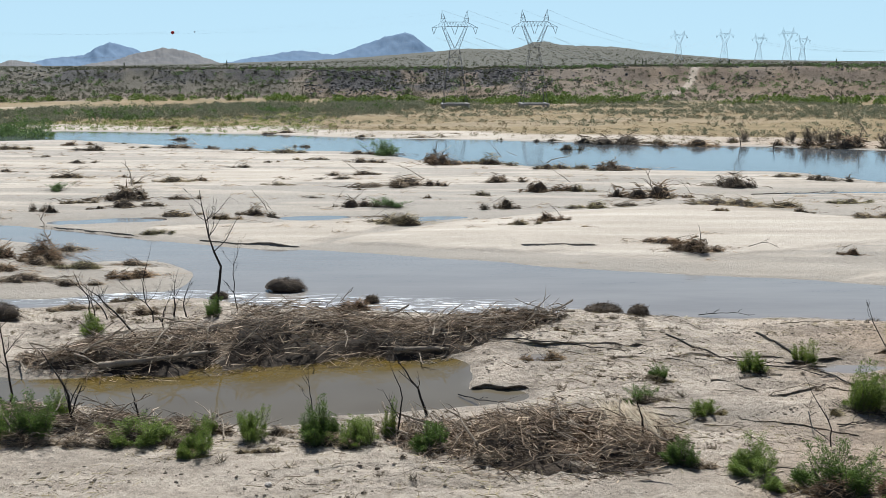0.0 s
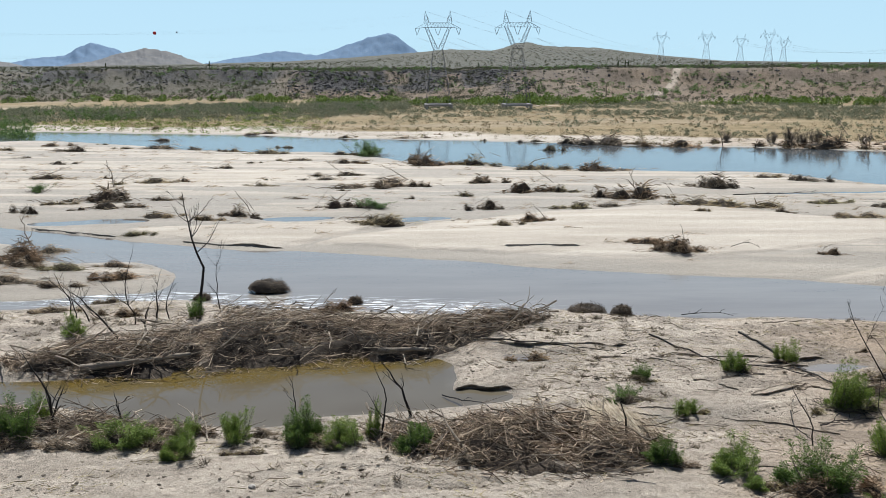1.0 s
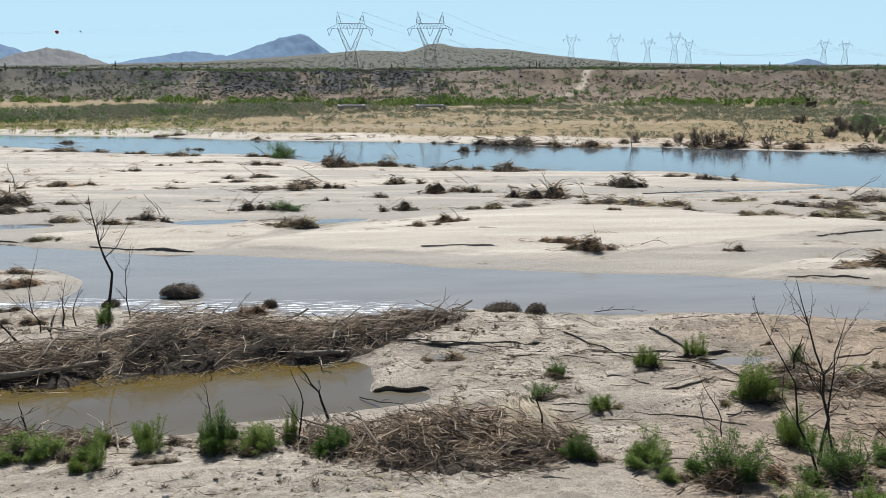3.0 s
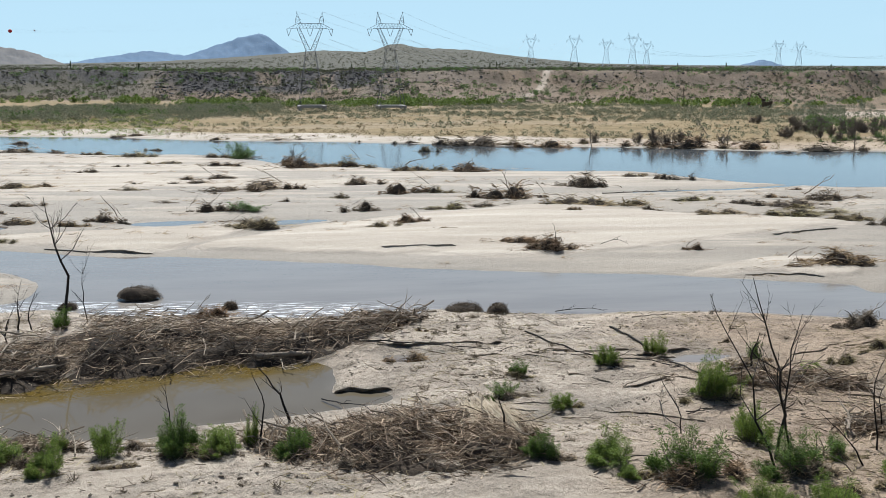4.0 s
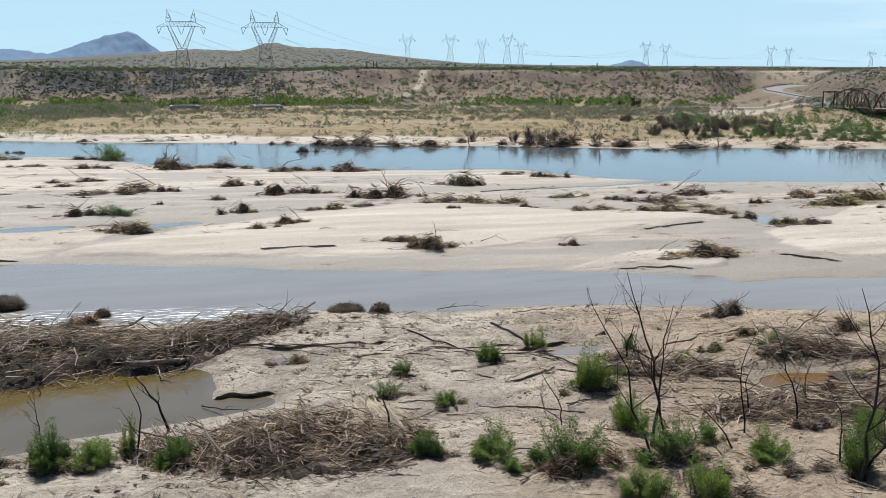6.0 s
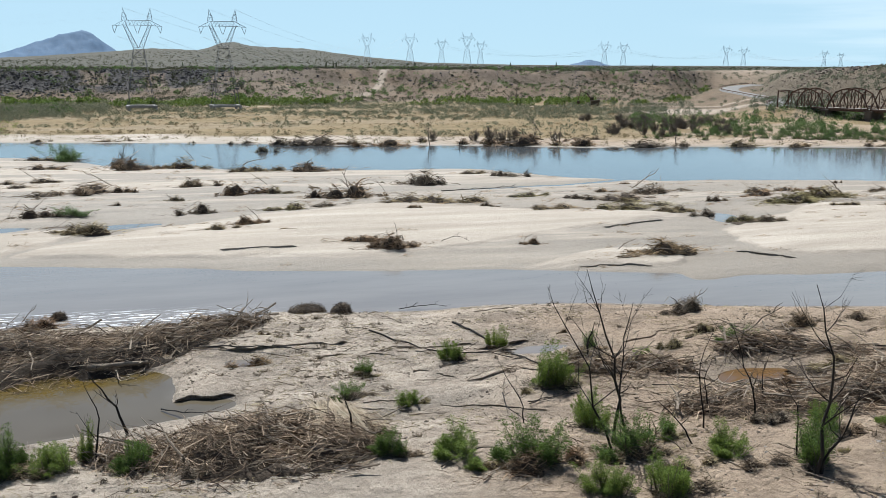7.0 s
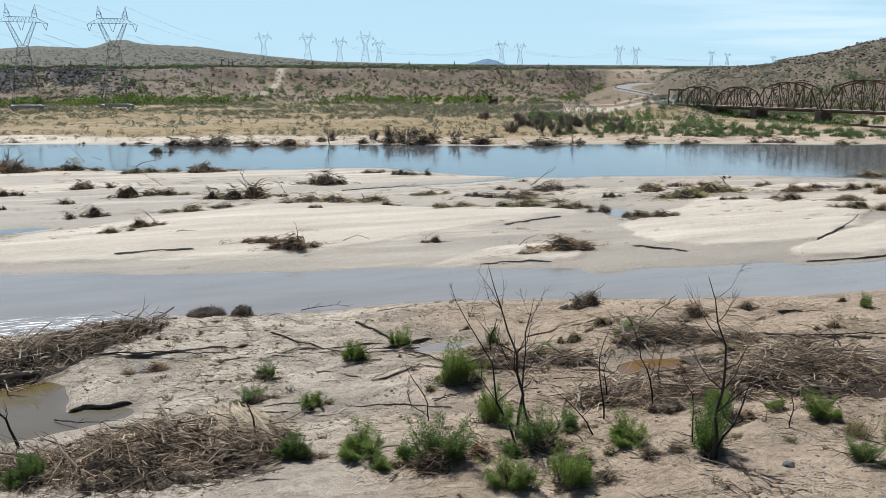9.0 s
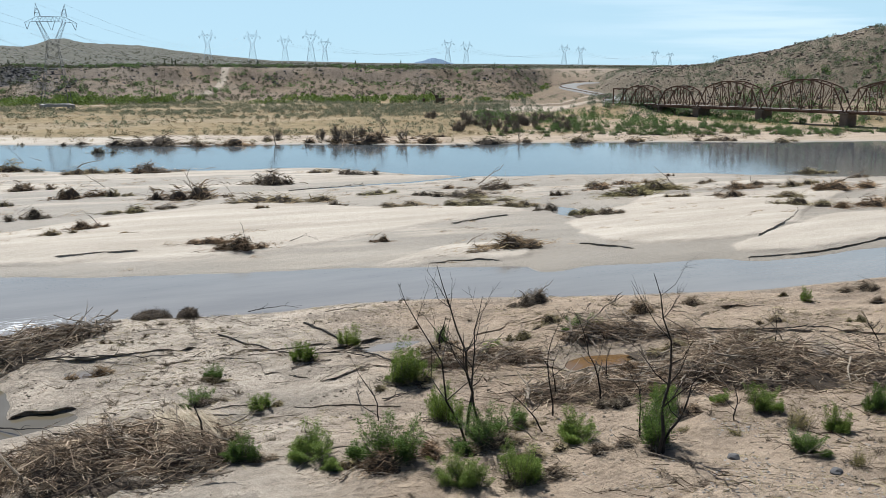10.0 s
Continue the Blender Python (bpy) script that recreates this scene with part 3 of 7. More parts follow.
    wet = np.maximum(wet, front * 0.8 * swath)
    loam = np.maximum(front * smooth(y, 4, 26) * smooth(az + 10 * (fbm(x, y, 8, 3) - 0.5), 14, 30), 0.9 * beyond * smooth(az, 6, 26))
    return z, dict(wet=wet, silt=silt, loam=loam, grass=grass * (1 - cut), stony=stony, scrub=scrub, track=track, basalt=basalt), s, pond


def height(x, y):
    return float(lie(np.array([float(x)]), np.array([float(y)]))[0][0])


def heights(points):
    p = np.array(points, float).reshape(-1, 2)
    return lie(p[:, 0], p[:, 1])[0]


def grid_mesh(name, x, y, z, mat, wrap=False):
    """A sheet from grids of places."""
    rows, cols = x.shape
    me = bpy.data.meshes.new(name)
    i = np.arange(rows * cols).reshape(rows, cols)
    a, b, c, d = i[:-1, :-1], i[:-1, 1:], i[1:, 1:], i[1:, :-1]
    if wrap:
        j = np.roll(i, -1, 1)
        a, b, c, d = i[:-1], j[:-1], j[1:], i[1:]
    f = np.stack([a, d, c, b], -1).reshape(-1, 4)
    me.vertices.add(rows * cols)
    me.vertices.foreach_set("co", np.stack([x, y, z], -1).ravel())
    me.loops.add(f.size)
    me.loops.foreach_set("vertex_index", f.ravel())
    me.polygons.add(len(f))
    me.polygons.foreach_set("loop_start", np.arange(len(f)) * 4)
    me.update(calc_edges=True)
    me.polygons.foreach_set("use_smooth", np.ones(len(f), bool))
    me.materials.append(mat)
    return me


def build_ground():
    fine = np.arange(-31, 59, 0.14)
    coarse = np.arange(59, 329, 6.0)
    az = np.radians(np.concatenate([fine, coarse]))
    radii = np.concatenate([[0.01, 8, 16, 24, 30], 34 * 1.0042 ** np.arange(0, 560), 34 * 1.0042**560 * 1.011 ** np.arange(1, 215)])
    radii = radii[radii < 4700]
    rr, aa = np.meshgrid(radii, az, indexing="ij")
    x, y = rr * np.sin(aa), rr * np.cos(aa)
    z, masks, s, pond = lie(x.ravel(), y.ravel())
    me = grid_mesh("ground", x, y, z.reshape(x.shape), GROUND, wrap=True)
    for key, v in masks.items():
        me.attributes.new(key, "FLOAT", "POINT").data.foreach_set("value", v.astype(np.float32))
    return tagged(new("ground", me), "pale river sand, silt banks, grass flat and stony scarp", "ground", kind="structure")


def build_water():
    xs = np.concatenate([np.arange(-420, -60, 30.0), np.arange(-60, 110, 1.0), np.arange(110, 620, 30.0)])
    ys = np.concatenate([np.arange(20, 46, 13.0), np.arange(46, 90, 0.7), np.arange(90, 420, 15.0)])
    yy, xx = np.meshgrid(ys, xs, indexing="ij")
    me = grid_mesh("river_water", xx, yy, np.zeros(xx.shape), WATER)
    me.flip_normals()
    pond = np.minimum(edge_distance(xx.ravel(), yy.ravel(), PONDLINE), edge_distance(xx.ravel(), yy.ravel(), PUDDLELINE))
    me.attributes.new("pond", "FLOAT", "POINT").data.foreach_set("value", smooth(-pond, -2.0, 0.5).astype(np.float32))
    me.attributes.new("clear", "FLOAT", "POINT").data.foreach_set("value", smooth(yy.ravel(), 105, 150).astype(np.float32))
    weedy = smooth(yy.ravel() - np.interp(xx.ravel(), [-30, -22, -14, -8, -2, 3], [60.4, 57.2, 58.2, 59.8, 61.4, 62.6]) + 2.0 * (fbm(xx.ravel(), yy.ravel(), 2.0, 3) - 0.5), -0.6, 1.0) * smooth(-pond, -1, 0.2)
    me.attributes.new("weedy", "FLOAT", "POINT").data.foreach_set("value", (weedy * (yy.ravel() > 55.5) * (xx.ravel() < 4)).astype(np.float32))
    brown = edge_distance(xx.ravel(), yy.ravel(), PUDDLELINE)
    me.attributes.new("puddle", "FLOAT", "POINT").data.foreach_set("value", smooth(-brown, -2.0, 0.5).astype(np.float32))
    shoal = smooth(4.5 - np.abs(yy.ravel() - (82.0 - 0.17 * (xx.ravel() + 26))), 0, 3) * smooth(xx.ravel(), -50, -40) * smooth(-xx.ravel(), -13, -5) * 0.9
    me.attributes.new("riffle", "FLOAT", "POINT").data.foreach_set("value", shoal.astype(np.float32))
    return tagged(new("river_water", me), "shallow silty river water reflecting the pale sky", "water", kind="structure")


build_ground()
build_water()


def polar_spot(az, r):
    return r * math.sin(radians(az)), r * math.cos(radians(az))


def build_cut_bank(points, tall, seed):
    """A crumbling overhanging lip of silt along a low scarp."""
    rng = np.random.RandomState(seed)
    line = rounded(points, False, 26)
    n = len(line)
    line[:, 1] += 0.35 * (fbm(line[:, 0], line[:, 1], 1.4, 3) - 0.5) * 2
    end = np.clip(np.minimum(np.arange(n), np.arange(n)[::-1]) / 4.0, 0.05, 1)
    back, fore = heights(line + [0, 0.7]), heights(line - [0, 0.45])
    top = np.maximum(back, fore + (0.06 if line[0, 1] < 69 else 0.0) * end) + (0.012 if line[0, 1] < 69 else 0.004)
    lip = 0.05 + (0.4 if line[0, 1] < 69 else 0.14) * fbm(line[:, 0] * 1.0 + seed, line[:, 1] * 0, 0.9, 3, 0.7) ** 1.5
    y = np.stack([line[:, 1] + 0.9 + 0 * lip, line[:, 1] + 0.35, line[:, 1] - lip, line[:, 1] - lip + 0.05, line[:, 1] + 0.3], 1)
    z = np.stack([heights(line + [0, 0.9]) - 0.05, top, top - 0.01, top - 0.07 - 0.05 * end, fore - 0.12], 1)
    z -= 0.22 * (1 - end)[:, None]
    x = np.repeat(line[:, :1], 5, 1) + 0.05 * rng.randn(n, 5)
    me = grid_mesh("cut_bank", x, y, z, GROUND)
    for key, v in lie(x.ravel(), y.ravel())[1].items():
        me.attributes.new(key, "FLOAT", "POINT").data.foreach_set("value", v.astype(np.float32))
    me.flip_normals()
    me.polygons.foreach_set("use_smooth", np.zeros(len(me.polygons), bool))
    return tagged(new("cut_bank", me), "crumbling low edge of dried silt", "river bank", kind="structure")


for k, (points, tall) in enumerate(SCARPS):
    build_cut_bank(points, tall, k)
chance = random.Random(8)
for k in range(46):
    px, py = polar_spot(chance.uniform(-16, 52), chance.uniform(52, 72))
    if lie(np.array([px]), np.array([py]))[2][0] > 2.0 and py < float(np.interp(px, [-60, 20, 80, 130], [80, 71, 58, 50])):
        turn, crack = chance.uniform(-0.3, 0.3), [(px, py)]
        for _ in range(chance.randint(2, 4)):
            turn += chance.uniform(-0.45, 0.45)
            crack.append((crack[-1][0] + 1.6 * math.cos(turn), crack[-1][1] + 1.6 * math.sin(turn)))
        build_cut_bank(crack, 0.12, 40 + k)
# ---------------------------------------------------------------- building blocks


class Soup:
    """Collects many small solids and makes one mesh of them."""

    def __init__(self):
        self.v, self.loose, self.sheets, self.n = [], [], [], 0

    def add(self, verts, faces):
        self.v.append(np.asarray(verts, float))
        self.loose += [tuple(int(i) + self.n for i in face) for face in faces]
        self.n += len(verts)

    def add_many(self, verts, faces):
        """Adds vertices and an array of faces that all have the same number of corners."""
        self.v.append(verts)
        self.sheets.append(faces + self.n)
        self.n += len(verts)

    def mesh(self, name, mat, shade=False):
        me = bpy.data.meshes.new(name)
        by_size = {}
        for face in self.loose:
            by_size.setdefault(len(face), []).append(face)
        sheets = self.sheets + [np.array(f) for f in by_size.values()]
        corners = np.concatenate([f.ravel() for f in sheets])
        counts = np.concatenate([np.full(len(f), f.shape[1]) for f in sheets])
        me.vertices.add(self.n)
        me.vertices.foreach_set("co", np.concatenate(self.v).ravel())
        me.loops.add(len(corners))
        me.loops.foreach_set("vertex_index", corners.astype(np.int32))
        me.polygons.add(len(counts))
        me.polygons.foreach_set("loop_start", (np.cumsum(counts) - counts).astype(np.int32))
        me.update(calc_edges=True)
        me.polygons.foreach_set("use_smooth", np.full(len(counts), shade))
        me.materials.append(mat)
        me.update()
        return me


def bar(soup, a, b, r0, r1=None, sides=4, caps=True):
    """A straight tapered rod."""
    tube(soup, [a, b], [r0, r0 if r1 is None else r1], sides, caps)


def tube(soup, points, radii, sides=4, caps=True):
    """A tapered rod along points."""
    p = np.array(points, float)
    rings = []
    for k in range(len(p)):
        d = p[min(k + 1, len(p) - 1)] - p[max(k - 1, 0)]
        d = d / (np.linalg.norm(d) + 1e-9)
        u = np.cross(d, (0, 0, 1.0) if abs(d[2]) < 0.9 else (1.0, 0, 0))
        u = u / np.linalg.norm(u)
        w = np.cross(d, u)
        t = np.arange(sides) * 2 * np.pi / sides + np.pi / 4
        rings.append(p[k] + radii[k] * (np.cos(t)[:, None] * u + np.sin(t)[:, None] * w))
    faces = []
    for k in range(len(p) - 1):
        for j in range(sides):
            n = (j + 1) % sides
            faces.append((k * sides + j, k * sides + n, (k + 1) * sides + n, (k + 1) * sides + j))
    if caps:
        faces.append(tuple(range(sides))[::-1])
        faces.append(tuple(range((len(p) - 1) * sides, len(p) * sides)))
    soup.add(np.concatenate(rings), faces)


def block(soup, centre, size, m=None):
    """A box with slightly broken edges."""
    cx, cy, cz = centre
    hx, hy, hz = (s / 2 for s in size)
    e = min(size) * 0.06
    v = []
    for z, k in ((-hz, e), (-hz + e, 0), (hz - e, 0), (hz, e)):
        v += [(cx - hx + k, cy - hy + k, cz + z), (cx + hx - k, cy - hy + k, cz + z), (cx + hx - k, cy + hy - k, cz + z), (cx - hx + k, cy + hy - k, cz + z)]
    f = [(3, 2, 1, 0), (12, 13, 14, 15)]
    for r in range(3):
        for j in range(4):
            f.append((r * 4 + j, r * 4 + (j + 1) % 4, r * 4 + 4 + (j + 1) % 4, r * 4 + 4 + j))
    if m is not None:
        v = [tuple(m @ Vector(p)) for p in v]
    soup.add(v, f)


def part(name, soup, mat, parent, label="", shade=False, kind=""):
    ob = new(name, soup.mesh(name, mat, shade) if isinstance(soup, Soup) else soup)
    ob.parent = parent
    if label:
        ob["label"] = label
    if kind:
        ob["kind"] = kind
    return ob


def thing(name, label, category, group="", kind=""):
    return tagged(new(name), label, category, group, kind)


def polar(az, r):
    return r * math.sin(radians(az)), r * math.cos(radians(az))


# ---------------------------------------------------------------- far mountains


def build_mountain(name, line, r, deep, mat, label, seed):
    """A range from its skyline (degrees to the right, degrees up), with flanks to both sides, spurs and gullies."""
    line = np.array(line)
    az = np.linspace(line[0, 0], line[-1, 0], 150)
    up = np.interp(az, line[:, 0], line[:, 1]) + 0.14 * (fbm(az * 3 + seed, az * 0, 1.0, 5, 0.65) - 0.5)
    crest = np.maximum(r * np.tan(np.radians(up)), -8)
    across = np.linspace(-1, 1, 41)
    aa, tt = np.meshgrid(az, across, indexing="xy")
    spur = fbm(aa * 2.6 + seed + tt * 1.1, tt * 3.2, 1.0, 5, 0.55)
    shape = np.clip(1 - np.abs(tt), 0, 1) ** 0.8
    z = EYE - 14 + (crest[None, :] + 14) * shape * (1 - 0.55 * (spur - 0.35) * np.abs(tt) * 2 * (1 - np.abs(tt)) * 2)
    rr = r + deep * tt
    me = grid_mesh(name, rr * np.sin(np.radians(aa)), rr * np.cos(np.radians(aa)), z, mat)
    return tagged(new(name, me), label, "mountain", kind="structure")


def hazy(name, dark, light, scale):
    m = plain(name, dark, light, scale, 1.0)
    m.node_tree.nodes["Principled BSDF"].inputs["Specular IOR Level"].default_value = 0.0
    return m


# the blue is air haze over the distance, painted into the mountains' base colour
HAZEBLUE = hazy("haze_blue_mountain", (0.115, 0.165, 0.24), (0.155, 0.207, 0.282), 0.012)
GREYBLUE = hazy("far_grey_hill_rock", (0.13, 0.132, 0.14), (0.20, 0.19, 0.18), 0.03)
PEAK = [(-13.0, 0.02), (-12.76, 0.10), (-10.53, 0.48), (-8.26, 0.83), (-6.81, 0.63), (-6.32, 0.56), (-4.35, 1.2), (-3.03, 1.64), (-2.1, 1.83), (-1.55, 1.57), (-0.4, 0.7), (0.59, 0.3), (3, 0.0)]
build_mountain("mountain_1", PEAK, 4450, 320, HAZEBLUE, "long hazy blue mountain with one steep peak", 3.0)
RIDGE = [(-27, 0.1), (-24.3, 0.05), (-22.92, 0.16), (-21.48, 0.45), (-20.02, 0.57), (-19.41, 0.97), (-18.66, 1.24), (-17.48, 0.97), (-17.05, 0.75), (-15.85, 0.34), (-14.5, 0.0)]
build_mountain("mountain_2", RIDGE, 4400, 300, HAZEBLUE, "hazy blue table mountain", 11.0)
KNOLL = [(-20.35, 0.0), (-18.27, 0.35), (-17.35, 0.66), (-15.82, 0.97), (-14.6, 0.81), (-12.92, 0.18), (-12.3, 0.0)]
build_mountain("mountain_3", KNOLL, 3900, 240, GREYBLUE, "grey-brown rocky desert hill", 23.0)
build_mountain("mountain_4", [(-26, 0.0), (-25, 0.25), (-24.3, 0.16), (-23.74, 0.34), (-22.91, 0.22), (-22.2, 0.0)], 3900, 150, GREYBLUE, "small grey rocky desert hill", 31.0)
build_mountain("mountain_5", [(25.2, -0.05), (25.94, 0.21), (26.6, 0.35), (27.1, 0.22), (27.8, -0.02)], 4300, 120, HAZEBLUE, "small hazy blue hill on the horizon", 41.0)

# ---------------------------------------------------------------- power line


def lattice(soup, a0, a1, b0, b1, n, r):
    """Zigzag bracing between two members."""
    a0, a1, b0, b1 = (np.array(p, float) for p in (a0, a1, b0, b1))
    for k in range(n):
        s, t = k / n, (k + 1) / n
        p, q = a0 + (a1 - a0) * s, b0 + (b1 - b0) * s
        p2, q2 = a0 + (a1 - a0) * t, b0 + (b1 - b0) * t
        bar(soup, p, q2, r)
        bar(soup, q, p2, r)
        bar(soup, p2, q2, r)


def tower_points(h):
    """Heights of waist, beam and horns for a tower of height h."""
    return 0.595 * h, 0.825 * h, 0.875 * h


def build_tower(x, y, z, h, turn, mat, thick, plinth, label, group):
    t = thing("transmission_tower", label, "power pylon", group)
    w = 0.135 * h                                   # half width at the foot
    waist, low, high = tower_points(h)
    half, arm = 0.05 * h, 0.25 * h
    r = thick
    feet = [(sx * w, sy * w) for sx, sy in ((-1, -1), (1, -1), (1, 1), (-1, 1))]
    tops = [(sx * half, sy * half) for sx, sy in ((-1, -1), (1, -1), (1, 1), (-1, 1))]
    for (fx, fy), (tx, ty) in zip(feet, tops):
        s = Soup()
        bar(s, (fx, fy, 0), (tx, ty, waist), r * 1.5, r * 1.2)
        part("leg", s, mat, t)
    for k in range(4):
        s = Soup()
        (ax, ay), (bx, by), (cx, cy), (dx, dy) = feet[k], feet[(k + 1) % 4], tops[k], tops[(k + 1) % 4]
        a0, b0 = np.array((ax, ay, 0.0)), np.array((bx, by, 0.0))
        a1, b1 = np.array((cx, cy, waist)), np.array((dx, dy, waist))
        g = 0.5
        m = (a0 + (a1 - a0) * g + b0 + (b1 - b0) * g) / 2
        bar(s, a0, m, r)
        bar(s, b0, m, r)
        bar(s, a0 + (a1 - a0) * g, b0 + (b1 - b0) * g, r)
        for q in (0.25,):
            bar(s, a0 + (a1 - a0) * q, a0 + (m - a0) * 0.5, r * 0.7)
            bar(s, b0 + (b1 - b0) * q, b0 + (m - b0) * 0.5, r * 0.7)
        lattice(s, a0 + (a1 - a0) * g, a1, b0 + (b1 - b0) * g, b1, 3, r * 0.8)
        part("lattice_bracing", s, mat, t, kind="stuff")
    out = 0.125 * h
    for side in (-1, 1):                             # the two leaning masts of the window
        s = Soup()
        corners = []
        for sx, sy in ((-1, -1), (1, -1), (1, 1), (-1, 1)):
            p = np.array((side * half if sx * side > 0 else side * half * 0.05, sy * half, waist))
            q = np.array((side * out + sx * 0.016 * h, sy * 0.02 * h, low))
            corners.append((p, q))
            bar(s, p, q, r * 0.9)
        for k in range(4):
            lattice(s, corners[k][0], corners[k][1], corners[(k + 1) % 4][0], corners[(k + 1) % 4][1], 4, r * 0.4)
        part("mast", s, mat, t)
        s = Soup()
        for sx in (-1, 1):
            for sy in (-1, 1):
                bar(s, (side * out + sx * 0.028 * h, sy * 0.022 * h, high), (side * (out + 0.012 * h), 0, h), r * 0.9)
        for f in (0.3, 0.6):
            k = 1 - f
            ring = [(side * (out + 0.012 * h * f) + sx * 0.028 * h * k, sy * 0.022 * h * k, high + (h - high) * f) for sx, sy in ((-1, -1), (1, -1), (1, 1), (-1, 1))]
            for j in range(4):
                bar(s, ring[j], ring[(j + 1) % 4], r * 0.6)
                bar(s, ring[j], (side * out + (-1, 1, 1, -1)[(j + 1) % 4] * 0.028 * h, (-1, -1, 1, 1)[(j + 1) % 4] * 0.022 * h, high + (h - high) * (f - 0.3)), r * 0.6)
        part("earth_wire_horn", s, mat, t)
    s = Soup()
    for sy in (-1, 1):
        d = sy * 0.022 * h
        bar(s, (-0.15 * h, d, low), (0.15 * h, d, low), r)
        bar(s, (-0.13 * h, d, high), (0.13 * h, d, high), r)
        n = 8
        for k in range(n):
            a, b = -0.15 * h + 0.3 * h * k / n, -0.15 * h + 0.3 * h * (k + 1) / n
            bar(s, (a, d, low), ((a + b) / 2 * 0.87, d, high), r * 0.6)
            bar(s, ((a + b) / 2 * 0.87, d, high), (b, d, low), r * 0.6)
        for side in (-1, 1):
            bar(s, (side * 0.13 * h, d, high), (side * arm, 0, low - 0.012 * h), r)
            bar(s, (side * 0.15 * h, d, low), (side * arm, 0, low - 0.012 * h), r)
            bar(s, (side * 0.17 * h, d * 0.6, low + 0.02 * h), (side * 0.185 * h, d * 0.5, low - 0.005 * h), r * 0.6)
    crossarm = part("crossarm", s, mat, t)
    for ix in (-arm, 0.0, arm):
        for sx in (-1, 1):
            s = Soup()
            a, b = np.array((ix + sx * 0.035 * h * (1 if ix == 0 else 0.6), 0, low)), np.array((ix + sx * 0.004 * h, 0, low - 0.085 * h))
            if ix != 0:
                a = np.array((ix - np.sign(ix) * (0.0 if sx < 0 else 0.05 * h), 0, low - 0.008 * h))
                b = np.array((ix - np.sign(ix) * 0.02 * h, 0, low - 0.08 * h))
            for f in np.arange(0.1, 0.95, 0.07):
                c = a + (b - a) * f
                d = (b - a) / np.linalg.norm(b - a) * 0.004 * h
                tube(s, [c - d, c + d], [r * 1.3, r * 1.3], 6)
            bar(s, a, b, r * 0.6)
            part("insulator", s, INSULATOR, crossarm)
    if plinth:
        for k in range(4):
            s = Soup()
            block(s, ((0, w, 0, -w)[k], (-w, 0, w, 0)[k], -0.4), ((2 * w + 1.3, 1.1, 2 * w + 1.3, 1.1)[k], (1.1, 2 * w - 1.4, 1.1, 2 * w - 1.4)[k], 0.8))
            part("plinth_beam", s, PALECONCRETE, t, "pale concrete beam")
        for fx, fy in feet:
            s = Soup()
            tube(s, [(fx, fy, -5.5), (fx, fy, -0.81)], [0.62, 0.62], 12)
            part("plinth_pier", s, PALECONCRETE, t, "square concrete pier")
    t.matrix_world = pose(x, y, z, 0, 0, turn)
    return t, arm, low


def wire(name, a, b, sag, r, parent, n=24):
    a, b = np.array(a, float), np.array(b, float)
    p = [a + (b - a) * f - np.array((0, 0, 4 * sag * f * (1 - f))) for f in np.linspace(0, 1, n)]
    s = Soup()
    tube(s, p, [r] * n, 4, False)
    return part(name, s, CABLE, parent)


TOWER_H = 37.0
near_towers = []
for az, r in ((0.75, 398.0), (5.38, 397.0)):
    x, y = polar(az, r)
    build_tower(x, y, 4.2, TOWER_H, 3, STEEL, 0.066, True, "grey steel lattice pylon on a raised concrete platform", "near pylons")
    near_towers.append((x, y, 4.2))
far_towers = []
# degrees right, distance, degrees up of the tip
FAR = [(13.57, 1350, 1.83), (16.07, 1370, 1.83), (17.91, 1550, 1.58), (19.40, 1400, 1.89), (20.19, 1650, 1.45), (27.35, 1650, 1.43), (28.43, 1750, 1.33),
       (34.12, 2000, 1.18), (35.06, 2100, 1.09), (39.27, 2600, 0.88), (40.12, 2800, 0.76), (42.57, 3300, 0.61)]
for az, r, up in FAR:
    x, y = polar(az, r)
    z = 17.5
    h = EYE + r * math.tan(radians(up)) - z
    build_tower(x, y, z, h, -az + 4, HAZEDSTEEL, 0.085 * r / 1400, False, "distant steel lattice pylon on the plain, coloured pale for haze", "far pylons")
    far_towers.append((x, y, z, h))
lines = thing("power_cables", "thin grey conductor cables strung between steel pylons", "cable", kind="structure")
for k, (x, y, z) in enumerate(near_towers):
    bx, by, bz, bh = far_towers[k]
    low = z + TOWER_H * 0.71
    for off in (-0.205, 0.0, 0.205):
        wire("conductor", (x + off * TOWER_H, y, low), (bx + off * bh, by, bz + bh * 0.71), 26, 0.05, lines)
        wire("conductor", (x + off * TOWER_H, y, low), (-330 + 30 * k + off * 20, 90, 46), 15, 0.005, lines)
    for side in (-1, 1):
        top = z + TOWER_H
        wire("earth_wire", (x + side * 0.137 * TOWER_H, y, top), (bx + side * 6, by, bz + bh), 20, 0.03, lines)
        wire("earth_wire", (x + side * 0.137 * TOWER_H, y, top), (-330 + 30 * k + side * 6, 90, 48), 16, 0.005, lines)
for a, b in ((2, 5), (4, 6), (5, 7), (6, 8), (7, 9), (8, 10), (9, 11)):
    (ax, ay, az_, ah), (bx, by, bz, bh) = far_towers[a], far_towers[b]
    for off in (-0.2, 0.2):
        wire("conductor", (ax + off * ah, ay, az_ + 0.71 * ah), (bx + off * bh, by, bz + 0.71 * bh), 14, 0.07, lines)
# ---------------------------------------------------------------- wood, brush and leaves


